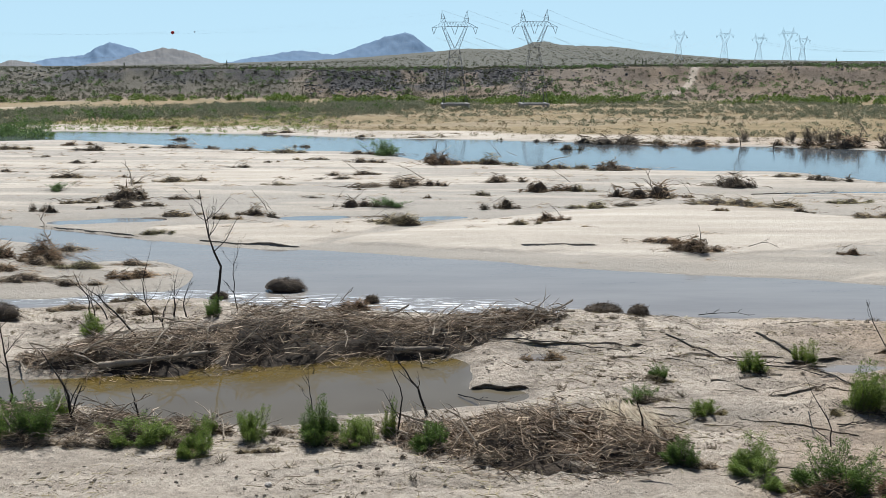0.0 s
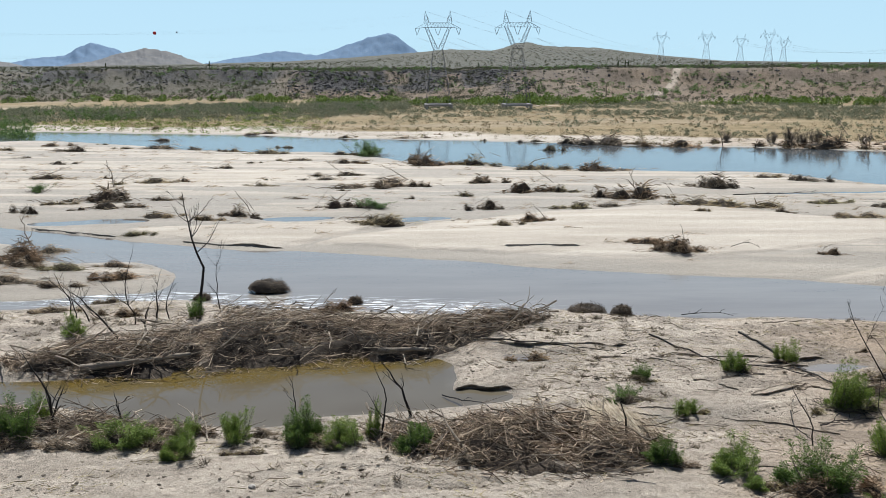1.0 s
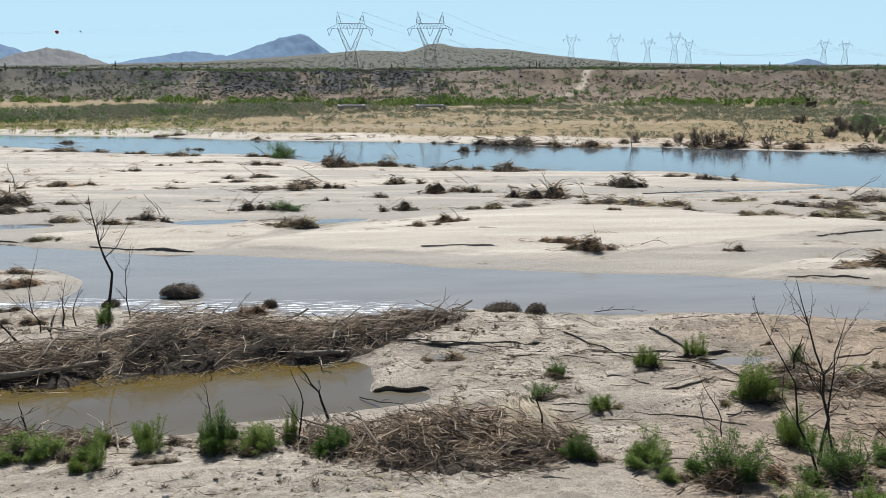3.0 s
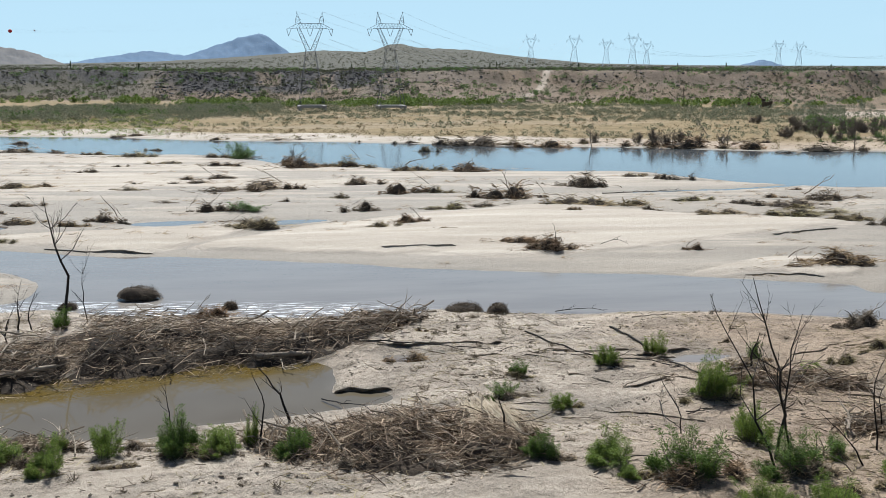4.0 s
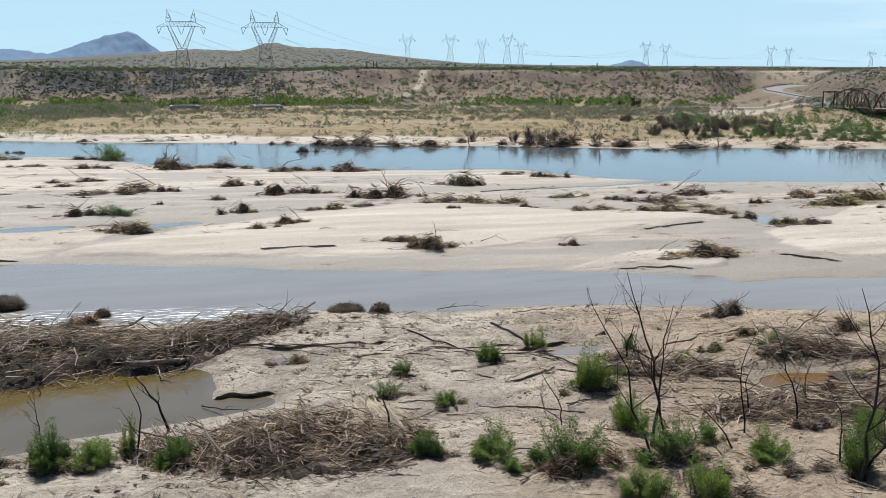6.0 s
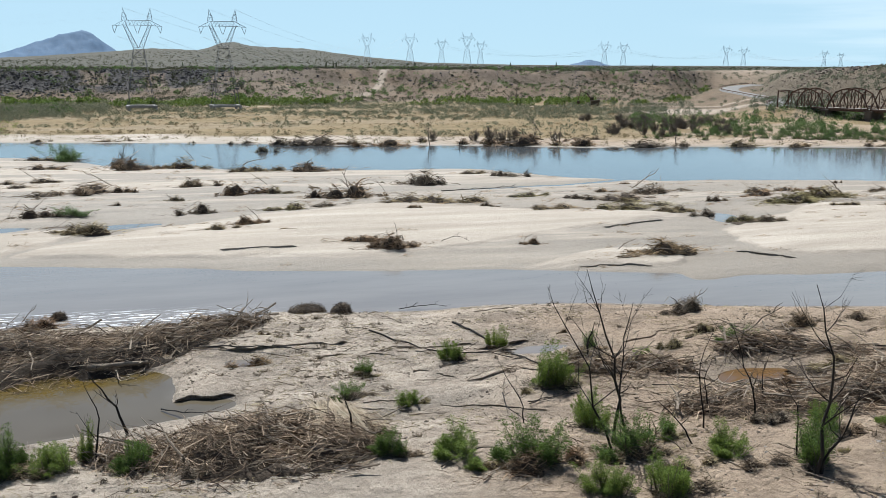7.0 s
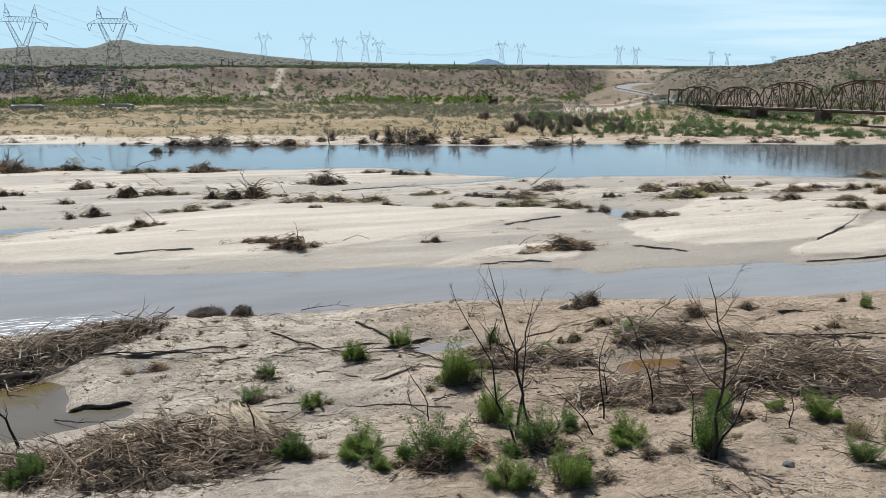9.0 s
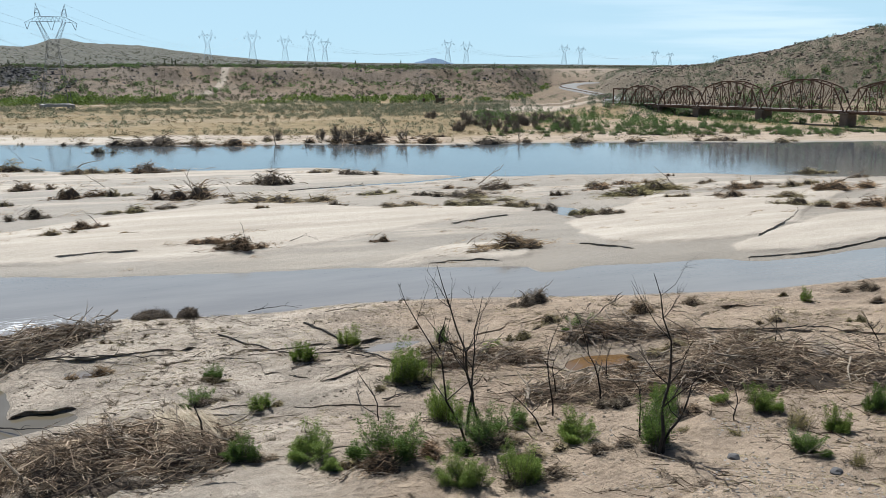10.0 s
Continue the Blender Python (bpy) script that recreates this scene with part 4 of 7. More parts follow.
def rods(soup, base, way, length, radius, rng, bend=0.12, sides=3):
    """Many bent tapered sticks at once."""
    n = len(base)
    way = way / np.linalg.norm(way, axis=1, keepdims=True)
    ref = np.where(np.abs(way[:, 2:3]) < 0.9, np.array([[0, 0, 1.0]]), np.array([[1.0, 0, 0]]))
    u = np.cross(way, ref)
    u /= np.linalg.norm(u, axis=1, keepdims=True)
    w = np.cross(way, u)
    off = rng.randn(n, 2) * bend * length[:, None]
    mid = base + way * (length * rng.uniform(0.35, 0.65, n))[:, None] + u * off[:, :1] + w * off[:, 1:]
    tip = base + way * length[:, None]
    t = np.arange(sides) * 2 * np.pi / sides
    circle = np.cos(t)[None, :, None] * u[:, None] + np.sin(t)[None, :, None] * w[:, None]
    rings = [p[:, None] + circle * (radius * k)[:, None, None] for p, k in ((base, 1.0), (mid, 0.85), (tip, 0.4))]
    v = np.stack(rings, 1).reshape(-1, 3)
    one = [(k * sides + j, k * sides + (j + 1) % sides, (k + 1) * sides + (j + 1) % sides, (k + 1) * sides + j) for k in range(2) for j in range(sides)]
    f = (np.array(one)[None] + (np.arange(n) * 3 * sides)[:, None, None]).reshape(-1, 4)
    soup.add_many(v, f)


def blades(soup, pos, way, length, width, rng):
    """Many narrow tapering leaves or sprays at once."""
    n = len(pos)
    way = way / np.linalg.norm(way, axis=1, keepdims=True)
    u = np.cross(way, rng.randn(n, 3))
    u /= np.linalg.norm(u, axis=1, keepdims=True)
    a, b = u * (width / 2)[:, None], way * length[:, None]
    v = np.stack([pos - a * 0.5, pos + a * 0.5, pos + b * 0.6 + a, pos + b, pos + b * 0.6 - a], 1).reshape(-1, 3)
    f = np.array([(0, 1, 2, 3, 4)])[None] + (np.arange(n) * 5)[:, None, None]
    soup.add_many(v, f.reshape(-1, 5))


def bush_meshes(seed, leaf, stems=44, per=72, tall=2.0, wide=0.95, wood=DEADTWIG, thick=1.0):
    """A feathery shrub: several uneven plumes of upright stems with sprays of fine leaves, over a skirt of dead twigs. Returns the meshes of wood and leaves."""
    rng = np.random.RandomState(seed)
    m = rng.randint(5, 9)
    at = rng.randn(m, 2) * 0.24 * wide * tall * 0.62
    grown = np.clip(rng.uniform(0.4, 1.1, m) - 0.25 * np.linalg.norm(at, axis=1) / tall, 0.3, 1.1)
    grown[rng.randint(m)] = 1.1
    own = rng.randint(0, m, stems)
    turn = np.arctan2(at[own, 1], at[own, 0]) + rng.randn(stems) * 1.1
    lean = np.abs(rng.randn(stems)) * 0.26 * wide + 0.16 * np.linalg.norm(at[own], axis=1)
    way = np.stack([np.sin(lean) * np.cos(turn), np.sin(lean) * np.sin(turn), np.cos(lean)], 1)
    length = tall * grown[own] * rng.uniform(0.4, 1.0, stems)
    foot = np.column_stack([at[own] + rng.randn(stems, 2) * 0.08 * tall, 0 * turn])
    wood_soup, leaf_soup = Soup(), Soup()
    rods(wood_soup, foot - [0, 0, 0.05], way, length * 0.9, rng.uniform(0.012, 0.022, stems), rng, 0.04)
    q = rng.uniform(0, 6.283, 90)
    low = np.stack([np.cos(q), np.sin(q), rng.uniform(-0.05, 0.5, 90)], 1)
    rods(wood_soup, np.column_stack([rng.randn(90, 2) * 0.2 * wide * tall, rng.uniform(0.02, 0.25, 90)]), low, rng.uniform(0.2, 0.62, 90) * tall * 0.6, rng.uniform(0.008, 0.018, 90), rng, 0.1)
    k = np.repeat(np.arange(stems), per)
    s = rng.uniform(0.18, 1.0, len(k)) ** 0.8
    side = rng.randn(len(k), 3)
    side[:, 2] *= 0.5
    spread = (0.05 + 0.11 * (1 - s)) * tall
    pos = foot[k] + way[k] * (length[k] * s)[:, None] + side * (spread * 0.45)[:, None]
    pos[:, 2] = np.maximum(pos[:, 2], 0.02)
    d = way[k] * 0.45 + side * 0.7 + [0, 0, 0.3]
    blades(leaf_soup, pos, d, rng.uniform(0.045, 0.105, len(k)) * tall / 2, rng.uniform(0.010, 0.021, len(k)) * thick * tall / 2, rng)
    return wood_soup.mesh("stems", wood), leaf_soup.mesh("foliage", leaf)


def mat_meshes(seed, sticks=900, wide=6.0, tall=1.4, mat=BRUSH, upright=0.3, thick=1.0):
    """A stranded mat of dead brush: uneven packed heaps run together, a snarl of bent twigs over them and strands trailing on the sand."""
    rng = np.random.RandomState(seed)
    heaps = []                                       # x, y, half length, half width, height
    m = rng.randint(4, 8)
    for k in range(m):
        x = wide * (-0.42 + 0.84 * (k + rng.uniform(0.1, 0.9)) / m)
        heaps.append((x, rng.uniform(-0.1, 0.1) * wide, wide * rng.uniform(0.06, 0.15), wide * rng.uniform(0.04, 0.1), tall * rng.uniform(0.3, 0.95) ** 1.7))
    heaps[rng.randint(m)] = (wide * rng.uniform(-0.2, 0.2), 0.0, wide * 0.17, wide * 0.11, tall)
    core, twigs = Soup(), Soup()
    nx, ny = 44, 18
    gx, gy = np.meshgrid(np.linspace(-0.6, 0.6, nx) * wide, np.linspace(-0.24, 0.24, ny) * wide, indexing="ij")
    rag = 0.55 + 0.8 * vnoise(gx * 1.6 + seed, gy * 1.6)
    gz = np.full(gx.shape, -0.22)
    for hx, hy, a, b, h in heaps:
        q = np.clip(((gx - hx) / a) ** 2 + ((gy - hy) / b) ** 2, 0, 4) / rag
        gz = np.maximum(gz, h * 0.44 * (1 - q) * (0.4 + 1.0 * vnoise(gx * 3, gy * 3 + seed)) - 0.06)
    gz = np.maximum(gz, -0.22)
    i = np.arange(nx * ny).reshape(nx, ny)
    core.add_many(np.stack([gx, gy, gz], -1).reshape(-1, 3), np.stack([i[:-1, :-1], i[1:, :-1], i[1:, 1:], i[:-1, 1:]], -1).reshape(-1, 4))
    flow = rng.uniform(-0.35, 0.35)
    for hx, hy, a, b, h in heaps:
        n = int(sticks * (h + 0.12 * tall) / sum(k[4] + 0.12 * tall for k in heaps))
        r, th = rng.rand(n) ** 0.55, rng.uniform(0, 6.283, n)
        base = np.stack([hx + a * r * np.cos(th), hy + b * r * np.sin(th), h * 0.66 * (1 - r**2) * rng.uniform(0.1, 1.05, n) + 0.02], 1)
        fan = np.where(rng.rand(n) < 0.5, flow + rng.randn(n) * 0.4 + np.where(np.cos(th) > 0, 0, math.pi), th + rng.randn(n) * 0.9)
        rise = rng.randn(n) * 0.3 + upright * rng.rand(n) ** 0.7 + 0.5 * (rng.rand(n) < 0.05)
        way = np.stack([np.cos(fan), np.sin(fan), rise], 1)
        length = wide * np.exp(rng.uniform(math.log(0.03), math.log(0.17), n)) * (0.55 + 0.5 * h / tall)
        rods(twigs, base - way * length[:, None] * 0.3, way, length, thick * wide * (0.0014 + 0.0048 * rng.rand(n) ** 3), rng, 0.17)
        v = twigs.v[-1]
        v[:, 2] = np.where(v[:, 2] < 0.0, np.abs(v[:, 2]) * 0.3, v[:, 2])
    n = sticks // 7                                  # strands left lying round the mat
    fan = flow + rng.randn(n) * 0.5
    base = np.stack([rng.randn(n) * wide * 0.33, rng.randn(n) * wide * 0.1, rng.uniform(0.01, 0.12, n)], 1)
    rods(twigs, base, np.stack([np.cos(fan), np.sin(fan), rng.randn(n) * 0.08 + 0.03], 1), wide * rng.uniform(0.03, 0.16, n), wide * (0.0014 + 0.003 * rng.rand(n) ** 2), rng, 0.12)
    return core.mesh("packed_core", MATCORE, True), twigs.mesh("twig_tangle", mat)


def branch_mesh(seed, length=1.0, r=0.02, forks=3, mat=BRANCH, rise=0.05):
    """A bare lying branch with a few forks, along +x."""
    rng = np.random.RandomState(seed)
    s = Soup()
    n = 6
    p = np.stack([np.linspace(0, length, n), np.cumsum(rng.randn(n)) * 0.035 * length, np.abs(np.cumsum(rng.randn(n)) * rise * length * 0.5)], 1)
    tube(s, p, np.linspace(r, r * 0.35, n), 5)
    for k in range(forks):
        j = rng.randint(1, n - 1)
        a = rng.choice([-1, 1]) * rng.uniform(0.4, 0.9)
        q = p[j] + np.array((math.cos(a), math.sin(a), rng.uniform(-0.05, 0.35))) * length * rng.uniform(0.18, 0.4)
        m = (p[j] + q) / 2 + rng.randn(3) * 0.03 * length
        tube(s, [p[j], m, q], [r * 0.6, r * 0.45, r * 0.2], 4)
    return s.mesh("branch", mat)


def set_down(ob, x, y, turn=0.0, scale=1.0, tall=1.0, sink=0.0, tip=0.0):
    ob.matrix_world = pose(x, y, height(x, y) - sink, tip, 0, turn) @ Matrix.Diagonal((scale, scale, scale * tall, 1))
    return ob


rnd = random.Random(5)
BRANCHES = [branch_mesh(100 + k, 1.0, 0.011 + 0.004 * (k % 3), 1 + k % 4) for k in range(10)]
LOGS = [branch_mesh(140 + k, 1.0, 0.014 + 0.004 * k, 1 + k % 2, BRANCH, 0.02) for k in range(4)]

# -------- the big driftwood piles


def build_pile(label, axis, sticks, branches, seed, stick_mat=STICK, reach=1.0, swirl=0.5):
    """A long heap along an axis of (x, y, half width, height)."""
    rng = np.random.RandomState(seed)
    pile = thing("driftwood_pile", label, "driftwood")
    ax = np.array(axis, float)
    line = np.stack([np.interp(np.linspace(0, 1, 60), np.linspace(0, 1, len(ax)), ax[:, k]) for k in range(4)], 1)
    for _ in range(3):
        line[1:-1] = (line[:-2] + 2 * line[1:-1] + line[2:]) / 4

    def spot(s, t):
        f = np.clip(s, 0, 1) * 59
        c = np.stack([np.interp(f, np.arange(60), line[:, k]) for k in range(4)], 1)
        d = np.stack([np.interp(np.minimum(f + 1, 59), np.arange(60), line[:, k]) - np.interp(np.maximum(f - 1, 0), np.arange(60), line[:, k]) for k in range(2)], 1)
        d /= np.linalg.norm(d, axis=1, keepdims=True)
        nrm = np.stack([-d[:, 1], d[:, 0]], 1)
        ends = np.clip(np.minimum(s, 1 - s) / 0.08, 0.0, 1) ** 0.6
        xy = c[:, :2] + nrm * (t * c[:, 2] * (0.4 + 0.6 * ends))[:, None]
        lump = 0.2 + 1.5 * fbm(xy[:, 0] + seed, xy[:, 1], 2.8, 4, 0.65)
        top = c[:, 3] * ends * np.clip(1 - np.abs(t) ** 2.2, 0, 1) ** 0.75 * lump
        return xy, top, d

    ns, nt_ = 90, 22
    s, t = np.meshgrid(np.linspace(0, 1, ns), np.linspace(-1, 1, nt_), indexing="ij")
    xy, top, _ = spot(s.ravel(), t.ravel())
    ground = np.maximum(heights(xy), -0.05)
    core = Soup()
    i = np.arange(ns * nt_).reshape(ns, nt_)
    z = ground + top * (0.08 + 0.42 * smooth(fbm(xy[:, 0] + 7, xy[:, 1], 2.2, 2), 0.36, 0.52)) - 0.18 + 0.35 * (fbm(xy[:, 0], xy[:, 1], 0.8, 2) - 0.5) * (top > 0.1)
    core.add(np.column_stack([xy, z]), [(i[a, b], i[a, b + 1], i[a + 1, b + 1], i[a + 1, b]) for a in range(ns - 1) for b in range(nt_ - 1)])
    part("packed_core", core, MATCORE, pile, "packed heap core, darkened for the shade between sticks", True)

    def lay(n, longest, shortest, shift, loose=0.6):
        s = rng.uniform(0.0, 1.0, n)
        t = np.clip(rng.randn(n) * 0.5, -1.08, 1.08)
        xy, top, d = spot(s, t)
        patch = (fbm(xy[:, 0], xy[:, 1] + 40, 4.5, 2) - 0.5) * 3.2
        ang = np.arctan2(d[:, 1], d[:, 0]) + patch * swirl * 2.0 + rng.randn(n) * loose + np.where(rng.rand(n) < 0.12, 1.3, 0) + np.where(rng.rand(n) < 0.5, math.pi, 0)
        up = rng.randn(n) * 0.27 + 0.4 * (rng.rand(n) < 0.1)
        way = np.stack([np.cos(ang), np.sin(ang), up], 1)
        length = np.exp(rng.uniform(math.log(shortest), math.log(longest), n))
        g = np.maximum(heights(xy), 0.0)
        base = np.column_stack([xy, g + top * rng.uniform(0.6, 1.1, n) * (0.22 + 0.78 * smooth(fbm(xy[:, 0] + 7, xy[:, 1], 2.2, 2), 0.36, 0.52)) + shift]) - way * length[:, None] * 0.5
        low = np.maximum(heights(base[:, :2]), 0.0)
        base[:, 2] = np.maximum(base[:, 2], low + 0.03)
        return base, way, length, ang, up

    twigs = Soup()
    n = int(sticks * 0.55)
    base, way, length, _, _ = lay(n, 2.3 * reach, 0.5 * reach, 0.0)
    rods(twigs, base, way, length, 0.008 + 0.02 * rng.rand(n) ** 3 + 0.006 * length, rng, 0.1)
    n = int(sticks * 1.25)
    base, way, length, _, _ = lay(n, 1.0 * reach, 0.16 * reach, -0.03, 0.9)
    rods(twigs, base, way * [1, 1, 0.7], length, 0.008 + 0.012 * rng.rand(n) ** 2, rng, 0.18)
    part("stick_tangle", twigs, stick_mat, pile, "bleached and dark interlaced sticks", kind="stuff")
    base, way, length, ang, up = lay(branches, 4.6 * reach, 1.8 * reach, 0.10)
    for k in range(branches):
        ob = new("branch", BRANCHES[rng.randint(len(BRANCHES))] if k % 6 else LOGS[rng.randint(len(LOGS))])
        ob.parent = pile
        ob.matrix_world = Matrix.Translation(base[k]) @ pose(0, 0, 0, 0, -math.degrees(math.atan(up[k])), math.degrees(ang[k])) @ Matrix.Diagonal((length[k],) * 3).to_4x4()
    return pile


build_pile("long heap of tangled grey driftwood beside the muddy pond",
           [(-28.5, 62.5, 1.2, 0.5), (-24.0, 62.4, 3.0, 1.2), (-19, 63.8, 4.6, 1.75), (-14, 66.6, 5.2, 2.2), (-9, 67.4, 5.2, 2.3), (-4, 67.2, 4.6, 2.0), (0.5, 67.8, 3.6, 1.5), (5, 70.6, 2.0, 1.0), (9.2, 72.8, 1.0, 0.5)], 7000, 190, 1)
reed_pile = build_pile("broad heap of pale broken reeds and driftwood sticks on sand",
           [(-3.0, 48.6, 1.2, 0.5), (-0.6, 47.6, 2.4, 0.9), (2.0, 46.6, 3.8, 1.3), (5.0, 46.2, 4.4, 1.6), (8.0, 46.3, 4.4, 1.75), (10.4, 46.8, 2.8, 1.2), (11.8, 46.6, 1.0, 0.5)], 6400, 70, 2, swirl=0.8)
# a fan of pale reeds spilling off its end, and the trunks caught in it
REED = deadwood("bleached_reed", [(0.0, (0.20, 0.155, 0.105)), (0.5, (0.44, 0.36, 0.26)), (1.0, (0.66, 0.57, 0.44))], [(0.0, (1, 1, 1)), (1.0, (1, 1, 1))])
rng = np.random.RandomState(77)
n = 420
fan_x = rng.uniform(8.0, 11.2, n)
fan_y = 48.4 + 0.5 * rng.randn(n)
swing = -1.25 + 0.28 * rng.randn(n) + 0.12 * (fan_x - 9.5)
top = 0.75 + 0.9 * np.exp(-((fan_x - 9.2) / 1.6) ** 2) + 0.15 * rng.randn(n)
s = Soup()
rods(s, np.stack([fan_x, fan_y, top + heights(np.stack([fan_x, fan_y], 1))], 1), np.stack([np.cos(swing), np.sin(swing), -0.34 + 0.12 * rng.randn(n)], 1), rng.uniform(1.2, 3.0, n), rng.uniform(0.012, 0.024, n), rng, 0.06)
part("reed_fan", s, REED, reed_pile, "fan of bleached pale reeds", kind="stuff")


def build_log(points, r, seed, label):
    """A broken trunk, thicker at one end, with a few snapped stubs."""
    rng = np.random.RandomState(seed)
    log = thing("driftwood_log", label, "log", "driftwood logs")
    line = rounded(points, False, 4)
    line[:, :2] += 0.04 * rng.randn(len(line), 2)
    s = Soup()
    tube(s, line, r * np.linspace(1, 0.55, len(line)) * (1 + 0.12 * rng.randn(len(line))), 9)
    trunk = part("trunk", s, BRANCH, log, "", True)
    for k in range(4):
        j = rng.randint(1, len(line) - 1)
        q = line[j] + np.append(rng.randn(2) * 0.35, rng.uniform(0.1, 0.5))
        s = Soup()
        tube(s, [line[j], q], [r * 0.4, r * 0.18], 6)
        part("stub", s, BRANCH, trunk)
    return log


build_log([(-3.2, 44.2, 0.45), (-1.2, 44.5, 0.7), (0.8, 44.8, 0.75), (3.0, 45.4, 0.9)], 0.2, 81, "long pale trunk lying across the driftwood heap")
build_log([(6.6, 50.2, 1.1), (8.4, 50.4, 1.05), (10.2, 50.6, 0.9)], 0.24, 82, "dark broken trunk stuck in the driftwood heap")
build_log([(-22.8, 60.9, 0.5), (-19.6, 61.4, 0.75), (-16.0, 62.6, 0.9)], 0.26, 83, "half-buried trunk at the foot of the driftwood heap")
build_log([(-3.4, 64.0, 0.6), (-1.5, 64.0, 0.65), (0.4, 64.5, 0.5)], 0.22, 84, "short trunk sticking out of the driftwood heap")
build_pile("wide tangle of bleached driftwood across the silt bank",
           [(28.6, 45.8, 1.0, 0.5), (32.0, 45.2, 2.6, 0.7), (36.8, 44.6, 3.2, 0.8), (41.5, 44.2, 4.2, 1.5), (46.0, 43.0, 5.0, 2.3), (50, 40.5, 4.2, 1.9), (55, 36.6, 3.0, 1.4), (60, 33, 2.0, 1.0)], 7600, 170, 3)
build_pile("scattered tangle of dead brush and branches on dark silt",
           [(26.5, 54.6, 0.8, 0.4), (29.5, 54.0, 1.8, 0.8), (32.5, 53.2, 1.4, 0.6), (34.2, 52.6, 0.8, 0.4)], 1400, 36, 6, swirl=1.1)
build_pile("heap of dark driftwood and pale sticks behind a brown puddle",
           [(38.2, 55.6, 0.9, 0.4), (41.0, 55.5, 1.5, 0.75), (44.6, 54.6, 1.9, 0.9), (48.2, 52.0, 1.3, 0.5)], 1100, 44, 4)
build_pile("low bank of driftwood sticks among green shrubs by the pond",
           [(-27, 50.0, 1.6, 0.8), (-22.5, 49.8, 2.4, 1.0), (-18.5, 49.8, 2.0, 0.9), (-15, 49.0, 1.2, 0.6), (-11.6, 48.4, 0.6, 0.3)], 2300, 40, 5)

# -------- stranded brush mats on the bars: x, y, width, height
MATS = [mat_meshes(200 + k, 950, 6.0, 1.5 + 0.1 * (k % 3), BRUSH, 0.12 + 0.12 * (k % 4)) for k in range(14)]
FARMATS = [mat_meshes(260 + k, 380, 6.0, 1.5 + 0.1 * (k % 3), BRUSH, 0.12 + 0.12 * (k % 4), 1.4) for k in range(12)]
STRAWS = [mat_meshes(230 + k, 500, 6.0, 1.3, STRAW, 0.7) for k in range(2)]


def build_mat(x, y, w, h, meshes, label, group, sticks=2):
    m = thing("brush_mat", label, "dead brush", group)
    core, twigs = meshes
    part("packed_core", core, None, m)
    part("twig_tangle", twigs, None, m, kind="stuff")
    for k in range(sticks):
        b = part("branch", rnd.choice(BRANCHES), None, m)
        b.matrix_local = pose(rnd.uniform(-2.6, 0), rnd.uniform(-0.7, 0.7), rnd.uniform(0.15, 0.8), 0, rnd.uniform(-48, 4), rnd.uniform(-75, 75)) @ Matrix.Diagonal((rnd.uniform(1.0, 2.8),) * 3).to_4x4()
    set_down(m, x, y, rnd.uniform(-16, 16) + rnd.choice((0, 180)), w / 4.5, min(max(h / w / 0.33, 0.45), 1.7), 0.03)
    m.scale = (m.scale.x * 1.1, m.scale.y * 1.1, m.scale.z * 1.18)
    m.location.z = max(m.location.z, -0.08)             # those in the shallows rest on their own drowned base
    return m


BAR_MATS_A = [(-91.9, 241.6, 6.1, 1.53), (-83.0, 226.7, 7.8, 1.99), (-82.6, 248.0, 2.5, 0.62), (-74.3, 196.2, 5.0, 1.12), (-87.6, 210.3, 4.0, 0.67), (-73.2, 233.9, 4.3, 0.72), (-72.0, 262.5, 6.4, 1.28),
              (-62.5, 234.8, 11.5, 1.43), (-39.5, 186.9, 3.8, 1.02), (-45.5, 226.0, 5.4, 1.09), (-37.6, 218.3, 10.5, 1.83), (-34.9, 238.1, 3.7, 1.14), (-35.1, 196.5, 2.6, 0.71), (-27.7, 202.0, 6.0, 0.6),
              (-18.2, 215.8, 7.7, 1.28), (-15.9, 195.5, 6.4, 1.16), (-82.0, 180.9, 3.5, 0.82), (-65.0, 171.0, 7.6, 1.62), (-56.3, 170.6, 1.7, 0.85), (-47.0, 164.4, 9.1, 1.42), (-41.0, 165.7, 3.6, 1.01)]
BAR_MATS_B = [(-27.4, 166.8, 1.6, 0.4), (-27.1, 158.8, 5.3, 0.57), (-15.7, 173.2, 7.2, 1.24), (-18.3, 166.4, 5.0, 0.79), (-8.7, 156.6, 12.1, 2.05), (-1.7, 156.3, 3.7, 1.3), (-47.7, 141.4, 9.7, 3.01),
              (-43.6, 134.9, 5.9, 1.52), (-38.3, 142.3, 4.0, 1.05), (-55.0, 130.6, 3.4, 1.85), (-48.5, 133.0, 2.0, 0.67), (-25.2, 127.0, 4.6, 2.0), (-34.4, 127.3, 6.3, 0.94), (-28.2, 123.3, 3.0, 1.05),
              (-12.3, 134.4, 5.1, 1.76), (-2.4, 141.5, 1.3, 0.84), (-5.9, 118.6, 6.4, 1.7), (-34.1, 113.3, 4.2, 0.71), (-13.3, 151.7, 1.8, 0.54), (-19.3, 142.8, 3.1, 0.51)]
